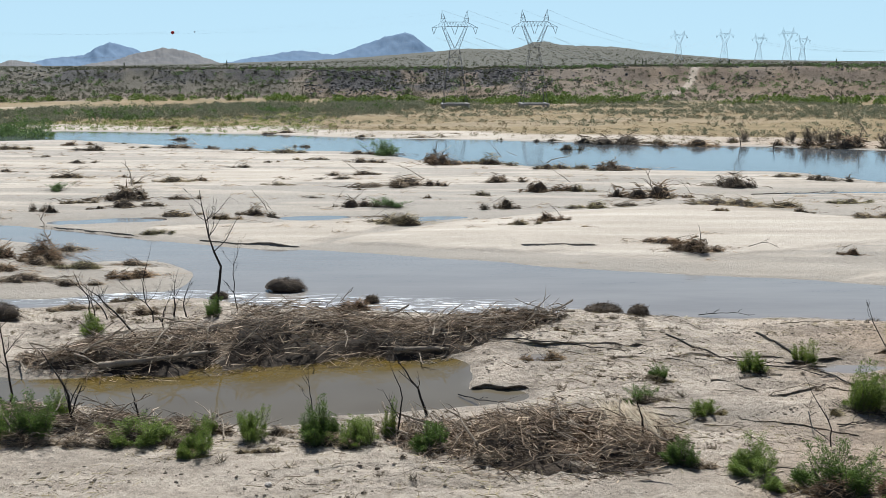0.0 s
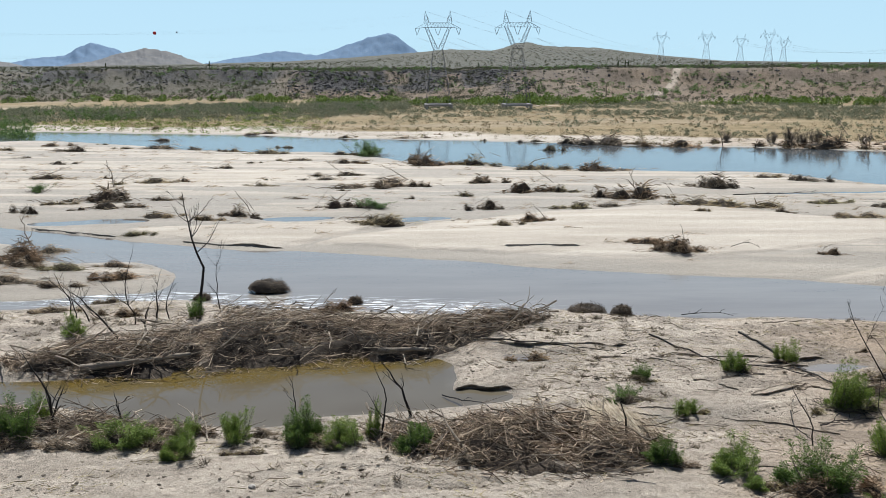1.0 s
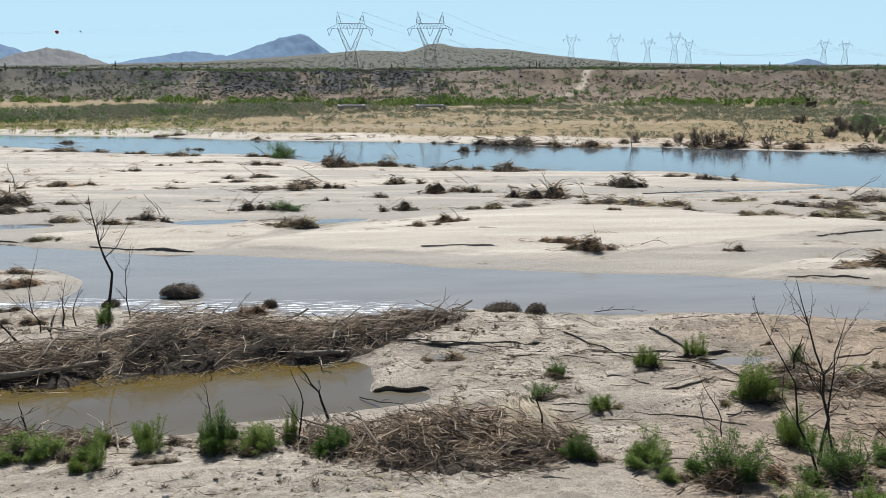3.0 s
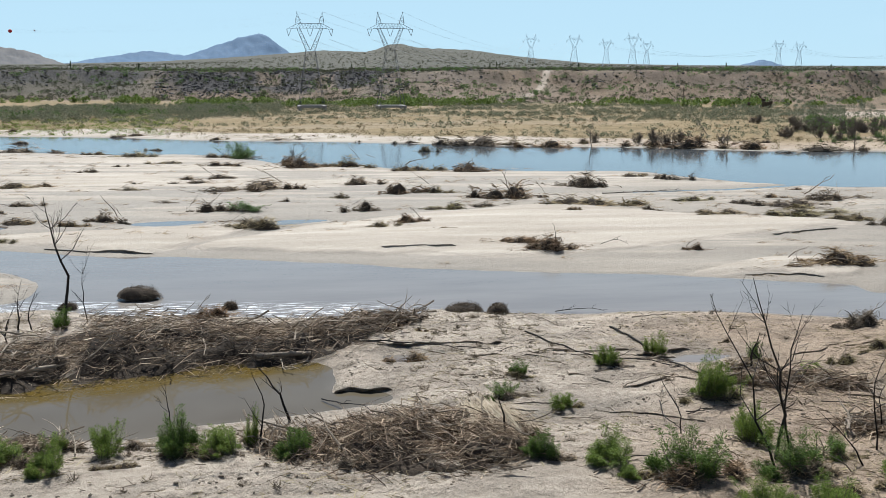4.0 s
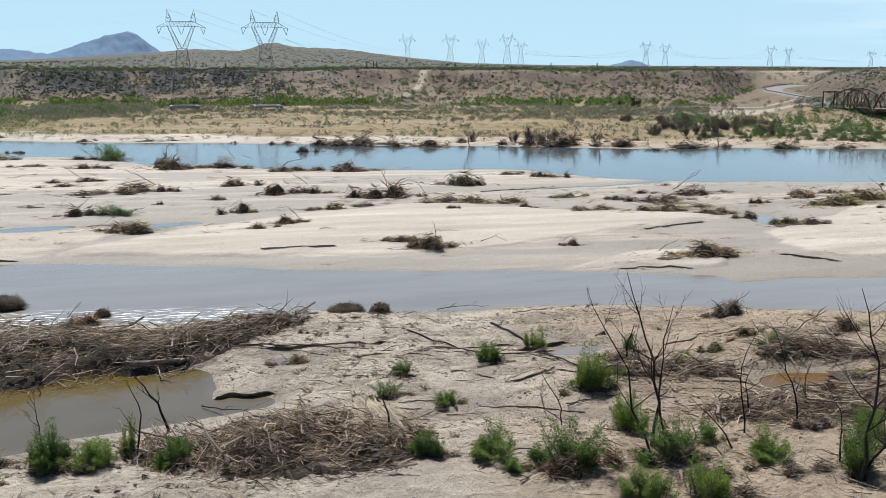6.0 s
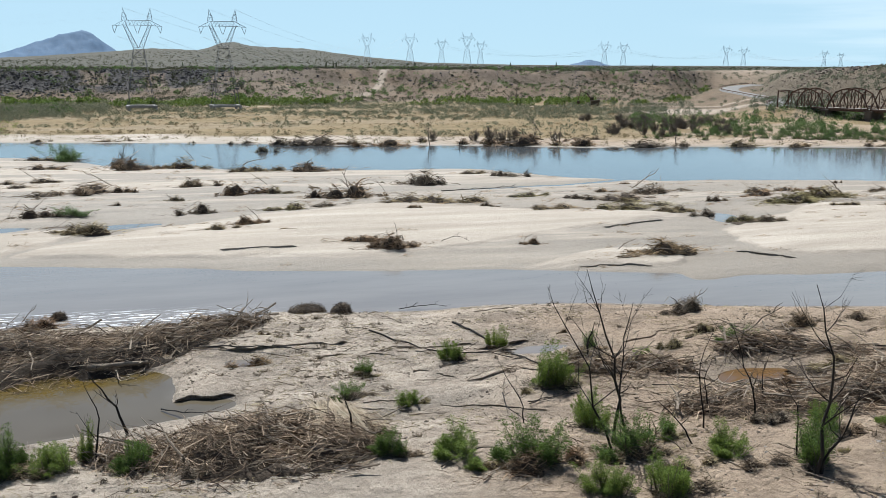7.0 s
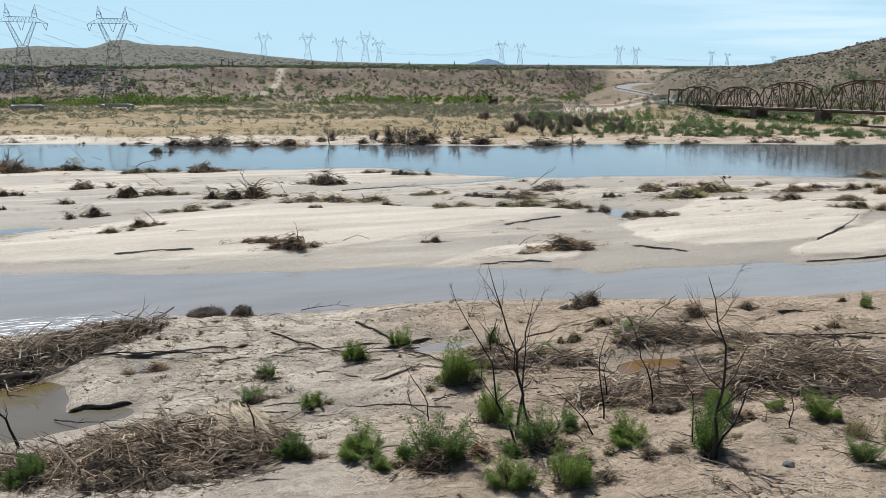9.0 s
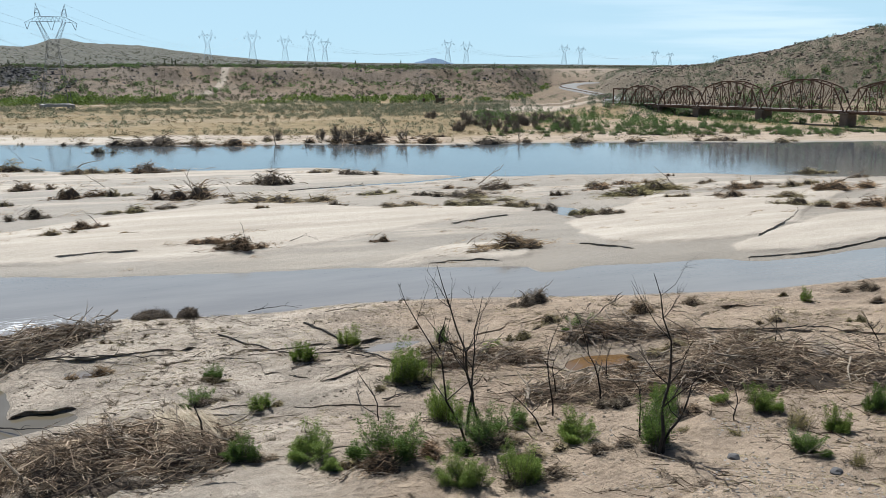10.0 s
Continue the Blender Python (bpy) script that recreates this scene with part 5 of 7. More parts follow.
BAR_MATS_C = [(-1.7, 194.8, 5.2, 3.6), (0.8, 191.3, 10.2, 2.94), (9.2, 192.0, 9.1, 2.73), (32.6, 180.3, 10.8, 2.39), (10.2, 161.1, 5.4, 1.91), (16.4, 148.5, 6.2, 2.48), (21.7, 148.3, 4.1, 1.42),
              (31.2, 141.5, 9.0, 2.92), (45.2, 154.3, 8.0, 3.43), (60.9, 167.1, 6.3, 0.84), (65.4, 161.1, 5.8, 1.85), (5.3, 144.3, 2.9, 1.2), (8.5, 132.0, 4.7, 2.05), (20.1, 131.6, 5.5, 1.27),
              (26.6, 133.0, 4.8, 0.97), (47.5, 125.5, 2.9, 0.96), (36.5, 124.9, 1.9, 0.62), (13.5, 118.4, 3.6, 1.42), (27.1, 99.0, 5.0, 2.0), (25.1, 103.2, 5.1, 0.76), (42.1, 97.4, 1.9, 1.14), (57.3, 134.6, 5.2, 0.69)]
BAR_MATS_D = [(52.4, 88.1, 7.4, 1.84), (79.4, 145.4, 2.4, 0.59), (79.3, 132.7, 8.3, 2.2), (70.0, 128.0, 8.7, 1.21), (67.1, 119.3, 9.8, 0.73), (73.2, 111.6, 3.2, 1.27), (82.6, 122.2, 2.6, 1.23),
              (92.3, 125.2, 6.5, 1.29), (92.2, 117.8, 10.6, 2.31), (101.4, 121.0, 8.4, 2.06), (77.0, 103.0, 4.6, 1.07), (103.4, 107.7, 5.3, 1.42), (114.3, 116.7, 5.8, 1.55), (123.3, 115.1, 4.4, 1.4),
              (129.3, 108.3, 11.0, 2.2), (107.5, 97.5, 6.9, 1.55), (115.7, 93.7, 7.9, 1.94), (146.8, 120.6, 4.5, 0.9), (116.2, 136.4, 1.5, 1.48)]
BAR_MATS_E = [(65.5, 130.1, 6, 1.2), (69.6, 125.0, 5, 1.0), (70.8, 115.6, 5, 1.0), (95.5, 129.4, 6, 1.2), (101.7, 129.2, 6, 1.2), (103.1, 122.2, 6, 1.2), (120.9, 118.7, 5, 1.0), (111.1, 103.9, 6, 1.2), (104.7, 109.9, 5, 1.0), (56.1, 121.9, 5, 1.0), (77.0, 106.6, 5, 1.0), (58.1, 134.7, 5, 1.0), (71.7, 136.3, 4, 0.8), (113.7, 124.2, 4, 0.8), (128.6, 116.2, 5, 1.0), (129.9, 111.6, 5, 1.0)]
for rows in (BAR_MATS_A, BAR_MATS_B, BAR_MATS_C, BAR_MATS_D, BAR_MATS_E):
    for x, y, w, h in rows:
        build_mat(x, y, w, h, rnd.choice(FARMATS if y > 125 else MATS), "stranded mat of tangled dead brush on pale sand", "brush mats on the sand bars", 3 if w > 6 else 2)
BANK_MATS = [(-7.6, 76.6, 3.3, 1.31), (-43.5, 98.8, 7.1, 2.9), (-38.4, 87.9, 6.3, 0.81), (8.6, 68.7, 0.7, 1.02),
             (41.9, 65.6, 3.8, 1.7), (47.6, 58.8, 3.2, 1.6), (54.2, 59.6, 2.4, 0.98), (63.1, 58.6, 1.0, 0.8), (70.9, 57.2, 3.3, 0.99), (68.1, 52.9, 1.6, 1.0), (61.2, 49.4, 1.4, 0.8), (30.2, 63.5, 0.9, 0.5),
             (29.0, 56.8, 3.1, 1.18), (26.6, 54.5, 2.2, 0.94), (6.8, 63.2, 2.6, 1.0),
             (-45.5, 92, 6.0, 1.9), (-41.0, 95.5, 4.5, 1.2), (-36, 93.5, 5.0, 1.0), (-31, 95.0, 4.0, 0.9), (-29.5, 89.0, 4.2, 1.2), (-42.5, 104, 5.0, 1.2), (-47.0, 86.5, 5.0, 1.5), (-33.5, 86.0, 3.4, 0.8),
             (-26.5, 80.0, 2.6, 0.7), (-24.5, 74.5, 2.4, 0.9), (-30, 76.0, 3.0, 0.8), (39.4, 59.6, 2.6, 0.9), (35.6, 57.2, 2.2, 0.9), (50.6, 49.6, 3.0, 1.1), (43.6, 50.2, 3.4, 1.0), (37.6, 47.8, 3.0, 1.0), (32.6, 41.8, 2.4, 0.8),
             (-17.8, 46.4, 2.6, 0.9), (-9.0, 48.0, 2.2, 0.7), (-24.8, 48.6, 2.6, 1.0), (-13.2, 46.2, 2.0, 0.7), (3.0, 43.6, 2.2, 0.7), (9.4, 43.4, 2.4, 0.8), (24.8, 37.4, 2.6, 0.8), (28.4, 36.4, 2.2, 0.7), (48.6, 36.6, 2.6, 0.9)]
for x, y, w, h in BANK_MATS:
    build_mat(x, y, w, h, rnd.choice(MATS), "clump of dark dead brush at the water's edge", "brush clumps on the near bank", 3)


def build_mound(x, y, long, deep, tall, seed):
    """A rounded clump of roots and matted twigs grounded in the stream."""
    rng = np.random.RandomState(seed)
    mound = thing("root_clump", "rounded clump of matted roots grounded in shallow water", "dead brush", "root clumps")
    core = Soup()
    ns, nt_ = 10, 20
    s, t = np.meshgrid(np.linspace(0, 1, ns), np.linspace(0, 2 * np.pi, nt_, endpoint=False), indexing="ij")
    rag = 0.85 + 0.3 * vnoise(np.cos(t) * 2 + seed, np.sin(t) * 2 + 3 * s)
    px_, py_ = long / 2 * np.sin(s * 1.571) * np.cos(t) * rag, deep / 2 * np.sin(s * 1.571) * np.sin(t) * rag
    pz = tall * 0.9 * np.cos(s * 1.571) ** 0.6 * (0.8 + 0.4 * vnoise(px_ * 2 + seed, py_ * 2)) * (1 - 0.25 * px_ / long) - 0.12
    i = np.arange(ns * nt_).reshape(ns, nt_)
    core.add(np.stack([px_, py_, pz], -1).reshape(-1, 3), [(i[p, q], i[p + 1, q], i[p + 1, (q + 1) % nt_], i[p, (q + 1) % nt_]) for p in range(ns - 1) for q in range(nt_)])
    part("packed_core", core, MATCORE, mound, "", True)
    n = 650
    u, th = rng.rand(n) ** 0.6 * 1.5, rng.uniform(0, 6.283, n)
    nrm = np.stack([np.sin(u) * np.cos(th), np.sin(u) * np.sin(th), np.cos(u)], 1)
    base = nrm * [long / 2, deep / 2, tall] * rng.uniform(0.85, 1.02, n)[:, None]
    way = np.cross(nrm, rng.randn(n, 3)) + nrm * rng.uniform(-0.1, 0.2, n)[:, None] + [0.5, 0, -0.1]
    twigs = Soup()
    rods(twigs, base, way, rng.uniform(0.2, 0.6, n), rng.uniform(0.008, 0.018, n), rng, 0.2)
    v = twigs.v[-1]
    v[:, 2] = np.maximum(v[:, 2], -0.1)
    part("twig_tangle", twigs, ROOTS, mound, kind="stuff")
    mound.matrix_world = Matrix.Translation((x, y, max(height(x, y), -0.05)))
    return mound


build_mound(-14.2, 84.4, 3.7, 2.4, 1.25, 71)
build_mound(-19.6, 81.6, 1.5, 1.1, 0.55, 72)
build_mound(-6.2, 79.8, 1.1, 0.9, 0.6, 73)
build_mound(12.9, 75.6, 3.2, 2.0, 0.7, 74)
build_mound(15.4, 73.9, 1.7, 1.3, 0.8, 75)
build_mound(-34.8, 73.0, 3.4, 2.2, 1.5, 76)
STRAW_MATS = [(-102.8, 230.9, 7.5, 2.09), (-53.0, 138.7, 4.4, 0.88), (22.3, 182.8, 8.7, 2.18), (41.4, 132.4, 12.4, 2.14), (9.7, 115.6, 3.5, 1.11), (54.0, 119.7, 3.9, 0.62),
              (-9.2, 45.0, 1.8, 0.6), (72.0, 115.7, 4.1, 1.3), (96.4, 111.0, 3.5, 1.05), (55.4, 52.1, 2.3, 0.8)]
for x, y, w, h in STRAW_MATS:
    build_mat(x, y, w, h, rnd.choice(STRAWS), "flattened straw-coloured dry brush on sand", "straw-coloured brush mats", 1)
FAR_MATS = [(30.1, 226.8, 4.0, 2.69), (44.6, 241.5, 15.8, 3.2), (61.6, 235.0, 12.5, 2.78), (93.5, 226.0, 15.6, 4.2), (-22.0, 268.2, 4.7, 1.25), (15.5, 256.0, 1.5, 1.17), (120.7, 213.5, 14.4, 2.59), (148.0, 209.0, 10.5, 2.1),
            (162.8, 204.3, 9.2, 1.23), (182.7, 196.9, 9.5, 2.21), (200.1, 188.2, 9.5, 1.27), (27.6, 251.0, 5.6, 1.12), (106.9, 220.3, 8.8, 3.2), (86, 232, 9, 2.6), (54, 241, 7, 2.0), (132, 213, 6, 1.6), (-6, 265, 6, 1.0), (-48, 284, 7, 1.2)]
for x, y, w, h in FAR_MATS:
    build_mat(x, y, w, h, rnd.choice(FARMATS), "dark flood-wrecked brush along the far bank", "brush along the far bank", 3)
build_mat(145.9, 130.3, 6.9, 1.39, MATS[2], "dark brush mat grounded in the shallow river", "brush mats on the sand bars", 1).location.z = 0.0

# -------- green tamarisk
BUSHES = [bush_meshes(300 + k, (TAMARISK, DEEPTAM, TAMARISK, DEEPTAM, TAMARISK, LIMETAM)[k % 6], 54 + 6 * (k % 4), 270, 2.0, 0.85 + 0.2 * (k % 3), thick=1.25) for k in range(7)]
SHRUB = bush_meshes(330, DARKLEAF, 46, 120, 2.0, 1.4, thick=2.2)
FADEDS = [bush_meshes(320, FADED, 40, 60, 2.0, 1.1)]


def build_bush(x, y, w, h, meshes, label, group, name="tamarisk_bush"):
    b = thing(name, label, "shrub", group)
    part("woody_base", meshes[0], None, b, kind="stuff")
    part("foliage", meshes[1], None, b, kind="stuff")
    set_down(b, x, y, rnd.uniform(0, 360), 1.0, 1.0, 0.04)
    b.scale = (w / 1.85, w / 1.85, h / 2.05)
    return b


GREEN_A = [(-21.5, 46.9, 2.6, 2.59), (-23.6, 47.3, 2.0, 2.0), (-21.5, 50.5, 1.4, 1.71), (-15.6, 47.2, 2.7, 1.57), (-12.5, 44.9, 1.8, 1.78), (-12.3, 48.3, 0.9, 1.26), (-10.1, 47.6, 1.8, 2.0), (-6.4, 46.3, 2.2, 2.38), (-3.8, 46.6, 2.1, 1.79),
           (-2.8, 47.4, 0.9, 2.41), (-0.6, 45.8, 2.0, 1.61), (-25.9, 68.2, 2.4, 1.78), (-18.3, 73.7, 1.8, 1.84), (11.3, 43.6, 1.7, 1.44), (14.2, 42.3, 2.3, 1.57), (14.9, 40.5, 1.4, 0.83), (17.5, 39.9, 3.1, 2.38)]
GREEN_B = [(24.4, 62.0, 1.4, 1.8), (19.7, 58.8, 1.3, 1.7), (13.4, 57.4, 1.3, 1.0), (11.6, 53.6, 1.9, 1.0), (14.6, 51.7, 1.3, 1.1), (23.3, 52.0, 2.5, 2.9)]
GREEN_C = [(22.6, 44.3, 1.9, 2.51), (22.9, 39.8, 3.2, 2.05), (19.7, 36.3, 1.9, 1.74), (22.6, 35.5, 2.2, 2.18), (27.3, 38.5, 2.1, 1.5), (30.5, 36.1, 2.7, 2.7), (34.6, 39.4, 1.6, 1.64), (39.1, 36.7, 1.7, 1.68),
           (36.8, 31.8, 1.8, 1.23), (40.2, 33.0, 1.6, 1.63), (44.8, 34.3, 1.4, 1.76), (40.5, 56.4, 2.5, 1.27), (32.3, 54.9, 1.6, 0.94), (30.1, 59.0, 1.0, 1.62), (63.1, 56.2, 1.0, 1.27), (38.1, 39.6, 1.0, 0.75), (26.0, 41.5, 1.4, 1.2)]
for rows, what in ((GREEN_A, "feathery green tamarisk bush on the sandy bank"), (GREEN_B, "small green tamarisk bush with brown dead base"), (GREEN_C, "bushy green tamarisk shrub among dead stems")):
    for x, y, w, h in rows:
        build_bush(x, y, w, h, rnd.choice(BUSHES), what, "green tamarisk bushes")
        if rows is GREEN_B or rnd.random() < 0.55:
            build_mat(x + rnd.uniform(0.0, 0.5), y - 0.3, w * 1.3, w * 0.38, rnd.choice(MATS), "low brown brush caught round a green shrub", "brush clumps on the near bank", 2)
for x, y, w, h in ((38.6, 34.6, 2.0, 1.95), (35.5, 35.3, 0.9, 0.79), (37.4, 29.6, 1.2, 1.51), (44.0, 31.5, 1.6, 1.4), (33.4, 37.2, 0.9, 0.7)):
    build_bush(x, y, w, h, FADEDS[0], "yellowing tamarisk bush with pinkish dry tips", "fading tamarisk bushes")
for x, y, w, h in ((-12.1, 215.0, 7.5, 4.4), (-62.1, 153.0, 3.3, 1.6), (-7.1, 134.2, 4.2, 1.6)):
    build_bush(x, y, w, h, SHRUB, "green shrub standing on the sand bar", "green shrubs on the bars", "river_shrub")

# -------- bare and burnt trees: x, y, reach of the tip, height


def build_bare_tree(x, y, tip, limbs, seed, r=0.10, label="thin charred leafless tree with forked limbs", bow=0.06, mat=CHAR):
    rng = np.random.RandomState(seed)
    tree = thing("bare_tree", label, "dead tree", "bare trees")
    n = 9
    f = np.linspace(0, 1, n)
    wob = np.cumsum(rng.randn(n, 2), 0) * bow * 0.25 * tip[2]
    wob -= wob[-1] * f[:, None]
    trunk = np.stack([f * tip[0] + wob[:, 0] * 0.5 + 0.22 * tip[2] * bow * 6 * np.sin(f * 3.1) * (1 if tip[0] <= 0 else -1) * 0.4 + 0.02 * tip[2] * np.sin(9 * f + seed) * (1 - f), f * tip[1] + wob[:, 1] * 0.5, f * tip[2]], 1)
    trunk[0, 2] = -0.15
    s = Soup()
    tube(s, trunk, r * (1 - 0.86 * f), 6)
    bole = part("trunk", s, mat, tree)
    size = tip[2]
    twigs = Soup()
    for k in range(limbs):
        j = rng.randint(2, n - 1)
        a, lift = rng.uniform(0, 6.283), rng.uniform(0.45, 1.2)
        d = np.array((math.cos(a), math.sin(a), lift))
        d /= np.linalg.norm(d)
        length = size * rng.uniform(0.16, 0.42) * (1.15 - 0.6 * j / n)
        mid = trunk[j] + d * length * 0.5 + rng.randn(3) * 0.05 * length
        end = trunk[j] + d * length + np.array((0, 0, 0.25 * length))
        rr = r * (1 - 0.86 * f[j]) * 0.6
        s = Soup()
        tube(s, [trunk[j], mid, end], [rr, rr * 0.7, rr * 0.25], 5)
        part("limb", s, mat, bole)
        m = 5
        u = rng.uniform(0.3, 1.0, m)
        base = trunk[j] + (end - trunk[j]) * u[:, None]
        way = d + rng.randn(m, 3) * 0.55 + [0, 0, 0.25]
        rods(twigs, base, way, length * rng.uniform(0.2, 0.5, m), np.full(m, max(rr * 0.28, 0.008)), rng, 0.08)
    if limbs:
        part("twig_spray", twigs, mat, bole, kind="stuff")
    tree.matrix_world = Matrix.Translation((x, y, height(x, y)))
    return tree


TREES = [(-17.9, 75.0, (-1.2, -0.2, 9.9), 10, 0.16), (-16.4, 75.2, (0.2, 0.2, 6.0), 6, 0.06), (-22.2, 71.3, (0.2, 0.1, 6.2), 5, 0.06), (-22.0, 67.0, (-3.6, -1.1, 4.5), 9, 0.11), (-20.6, 68.6, (0.6, 0.4, 3.0), 6, 0.08), (-27.0, 71.7, (-1.2, -0.2, 4.0), 6, 0.08),
         (-20.1, 49.4, (-1.4, -0.3, 4.4), 4, 0.11), (-16.9, 50.2, (-0.2, 0.0, 2.2), 3, 0.09), (-25.6, 53.5, (-0.4, 0.1, 6.4), 6, 0.09), (-24.6, 51.0, (-0.9, 0.1, 4.0), 4, 0.08), (-7.6, 51.8, (-0.4, 0.0, 3.2), 4, 0.05),
         (-2.4, 46.8, (-0.4, 0.0, 4.5), 2, 0.07), (-0.9, 52.0, (-2.3, -0.1, 4.1), 3, 0.10), (-21.1, 73.3, (0.6, -0.1, 2.4), 4, 0.09)]
TREES += [(-26.2, 72.8, (-3.4, 0.0, 3.7), 8, 0.07), (-27.8, 74.2, (-0.6, 0.0, 2.8), 4, 0.06), (-21.8, 76.2, (0.4, 0.0, 3.4), 5, 0.05), (-20.3, 73.5, (0.7, 0.0, 3.3), 4, 0.07), (-20.7, 50.9, (1.3, 0.0, 2.9), 3, 0.07),
          (30.4, 44.6, (0.1, 0.0, 3.4), 4, 0.06), (34.3, 44.9, (0.2, 0.0, 3.5), 4, 0.06)]
TREES_B = [(22.4, 41.2, (-1.3, 0.7, 9.0), 9, 0.12), (23.0, 41.0, (0.4, 0.2, 7.4), 7, 0.09), (22.0, 40.9, (-2.8, 1.4, 8.2), 5, 0.08), (29.9, 34.7, (-0.6, 0.5, 9.2), 10, 0.12), (30.3, 34.8, (1.6, -0.8, 4.6), 4, 0.10), (26.6, 40.0, (-2.0, 1.2, 2.5), 3, 0.06), (28.6, 42.2, (0.3, -0.2, 6.0), 6, 0.06),
           (32.2, 42.9, (-1.5, 1.0, 5.5), 5, 0.07), (46.9, 43.9, (-0.1, 0.1, 4.0), 4, 0.05), (36.6, 36.8, (-0.2, 0.2, 2.5), 2, 0.05), (30.6, 37.1, (-0.8, 0.6, 3.9), 4, 0.06), (56.6, 43.4, (-1.0, 1.3, 2.9), 5, 0.06), (28.7, 56.3, (0.3, -0.2, 2.6), 3, 0.12), (26.9, 98.7, (-0.4, 0.1, 2.9), 1, 0.07),
           (77.8, 225.8, (0.4, -0.1, 3.5), 4, 0.14), (9.9, 46.0, (-0.2, 0.0, 2.4), 1, 0.13), (19.9, 46.0, (-1.6, 0.6, 3.6), 3, 0.05)]
for k, (x, y, tip, limbs, r) in enumerate(TREES + TREES_B):
    build_bare_tree(x, y, tip, limbs, 400 + k, r * 0.85, bow=0.15 if k else 0.13)
for k, (x, y, h) in enumerate(((72.2, 233.3, 6.5), (-1.4, 195.8, 4.2), (98, 226, 5.0), (104, 224, 4.2), (92, 229, 4.4), (88, 230, 3.6), (133, 216, 4.0))):
    build_bare_tree(x, y, (0.3, 0, h), 16, 460 + k, 0.14, "dense leafless grey-brown shrub on the river edge", 0.12, DEADTWIG)

# -------- fallen branches on sand and silt
FALLEN = [[(3.5, 66.9), (6.3, 66.3), (8.6, 65.4), (10.8, 64.0), (14.0, 62.6)], [(15.3, 61.6), (17.4, 62.3), (19.3, 61.3), (19.7, 60.1)], [(16.1, 66.9), (19.2, 60.9), (22.3, 59.1), (25.0, 58.5)],
          [(23.0, 68.0), (23.8, 63.4), (24.8, 58.1), (24.7, 52.8), (24.6, 50.6)], [(19.3, 54.3), (20.9, 55.0), (23.1, 56.4)], [(21.5, 49.8), (22.4, 48.9), (24.7, 50.8)], [(20.6, 51.5), (19.5, 47.8), (19.9, 45.9)],
          [(16.0, 48.5), (16.3, 46.3), (16.2, 44.8)], [(13.3, 41.0), (15.8, 42.3), (16.9, 41.6), (17.2, 41.0)], [(0.9, 56.1), (2.8, 53.6), (3.8, 51.8)]]
FALLEN_B = [[(3.2, 54.6), (4.7, 52.2)], [(21.5, 49.5), (23.5, 49.9), (25.3, 50.7)], [(29.9, 50.0), (32.4, 49.3)], [(14.7, 39.0), (16.2, 40.1), (17.6, 39.8), (18.0, 37.5)], [(55.6, 57.9), (57.8, 56.2)], [(49.1, 52.6), (54.3, 50.4), (57.6, 48.1), (58.1, 44.6)],
            [(36.7, 50.0), (45, 46.0), (53.9, 40.9)], [(44.7, 53.1), (49.1, 52.6)], [(54.0, 48.5), (53.1, 46.1), (53.7, 44.8), (50.3, 41.6)], [(35.2, 31.5), (36.8, 30.7)],
            [(22.4, 102.1), (24.7, 101.4), (27.2, 101.1)], [(32.6, 100.5), (34.7, 101.4), (35.5, 99.5)], [(-10.7, 124.8), (-6.3, 124.1), (-3.1, 120.4)], [(46.9, 144.9), (55.8, 147.4), (61.5, 149.0)], [(20.5, 74.8), (23.2, 74.5), (24.6, 74.2)]]


def build_fallen(points, seed):
    rng = np.random.RandomState(seed)
    line = rounded(points, False, 5)
    z = np.maximum(heights(line), 0.0)
    d = np.hypot(*(line[-1] - line[0]))
    r = 0.026 + 0.0035 * d
    s = Soup()
    arch = 0.10 + 0.35 * rng.rand() * np.sin(np.linspace(0, 3.14, len(line)))
    p = np.column_stack([line, z + arch])
    p[:, 1] += rng.randn(len(p)) * 0.05
    tube(s, p, np.linspace(r, r * 0.25, len(p)), 6)
    b = thing("fallen_branch", "long dark fallen branch lying on silt", "branch", "fallen branches")
    part("stem", s, CHAR if seed % 3 else BRANCH, b)
    for k in range(3 + int(d / 2)):
        j = rng.randint(1, len(p) - 1)
        w = p[j] - p[j - 1]
        w = w / np.linalg.norm(w) + np.append(rng.randn(2) * 0.6, rng.uniform(-0.05, 0.6))
        s = Soup()
        q = p[j] + w * rng.uniform(0.4, 1.3)
        q[2] = max(q[2], height(q[0], q[1]) + 0.03)
        tube(s, [p[j], (p[j] + q) / 2 + rng.randn(3) * 0.06, q], [r * 0.45, r * 0.3, 0.01], 4)
        part("side_branch", s, CHAR if seed % 3 else BRANCH, b)
    return b


for k, points in enumerate(FALLEN + FALLEN_B):
    build_fallen(points, 500 + k)
# ---------------------------------------------------------------- scrub and stones of the far side (uncountable)


def scatter(n, az, r, seed, keep=None):
    """Random places in a sector of the plan, kept by a mask of (x, y, az, r)."""
    rng = np.random.RandomState(seed)
    a = rng.uniform(az[0], az[1], n)
    d = np.sqrt(rng.uniform(r[0] ** 2, r[1] ** 2, n))
    x, y = d * np.sin(np.radians(a)), d * np.cos(np.radians(a))
    if keep is not None:
        k = keep(x, y, a, d) > rng.rand(n)
        x, y = x[k], y[k]
    return x, y, rng


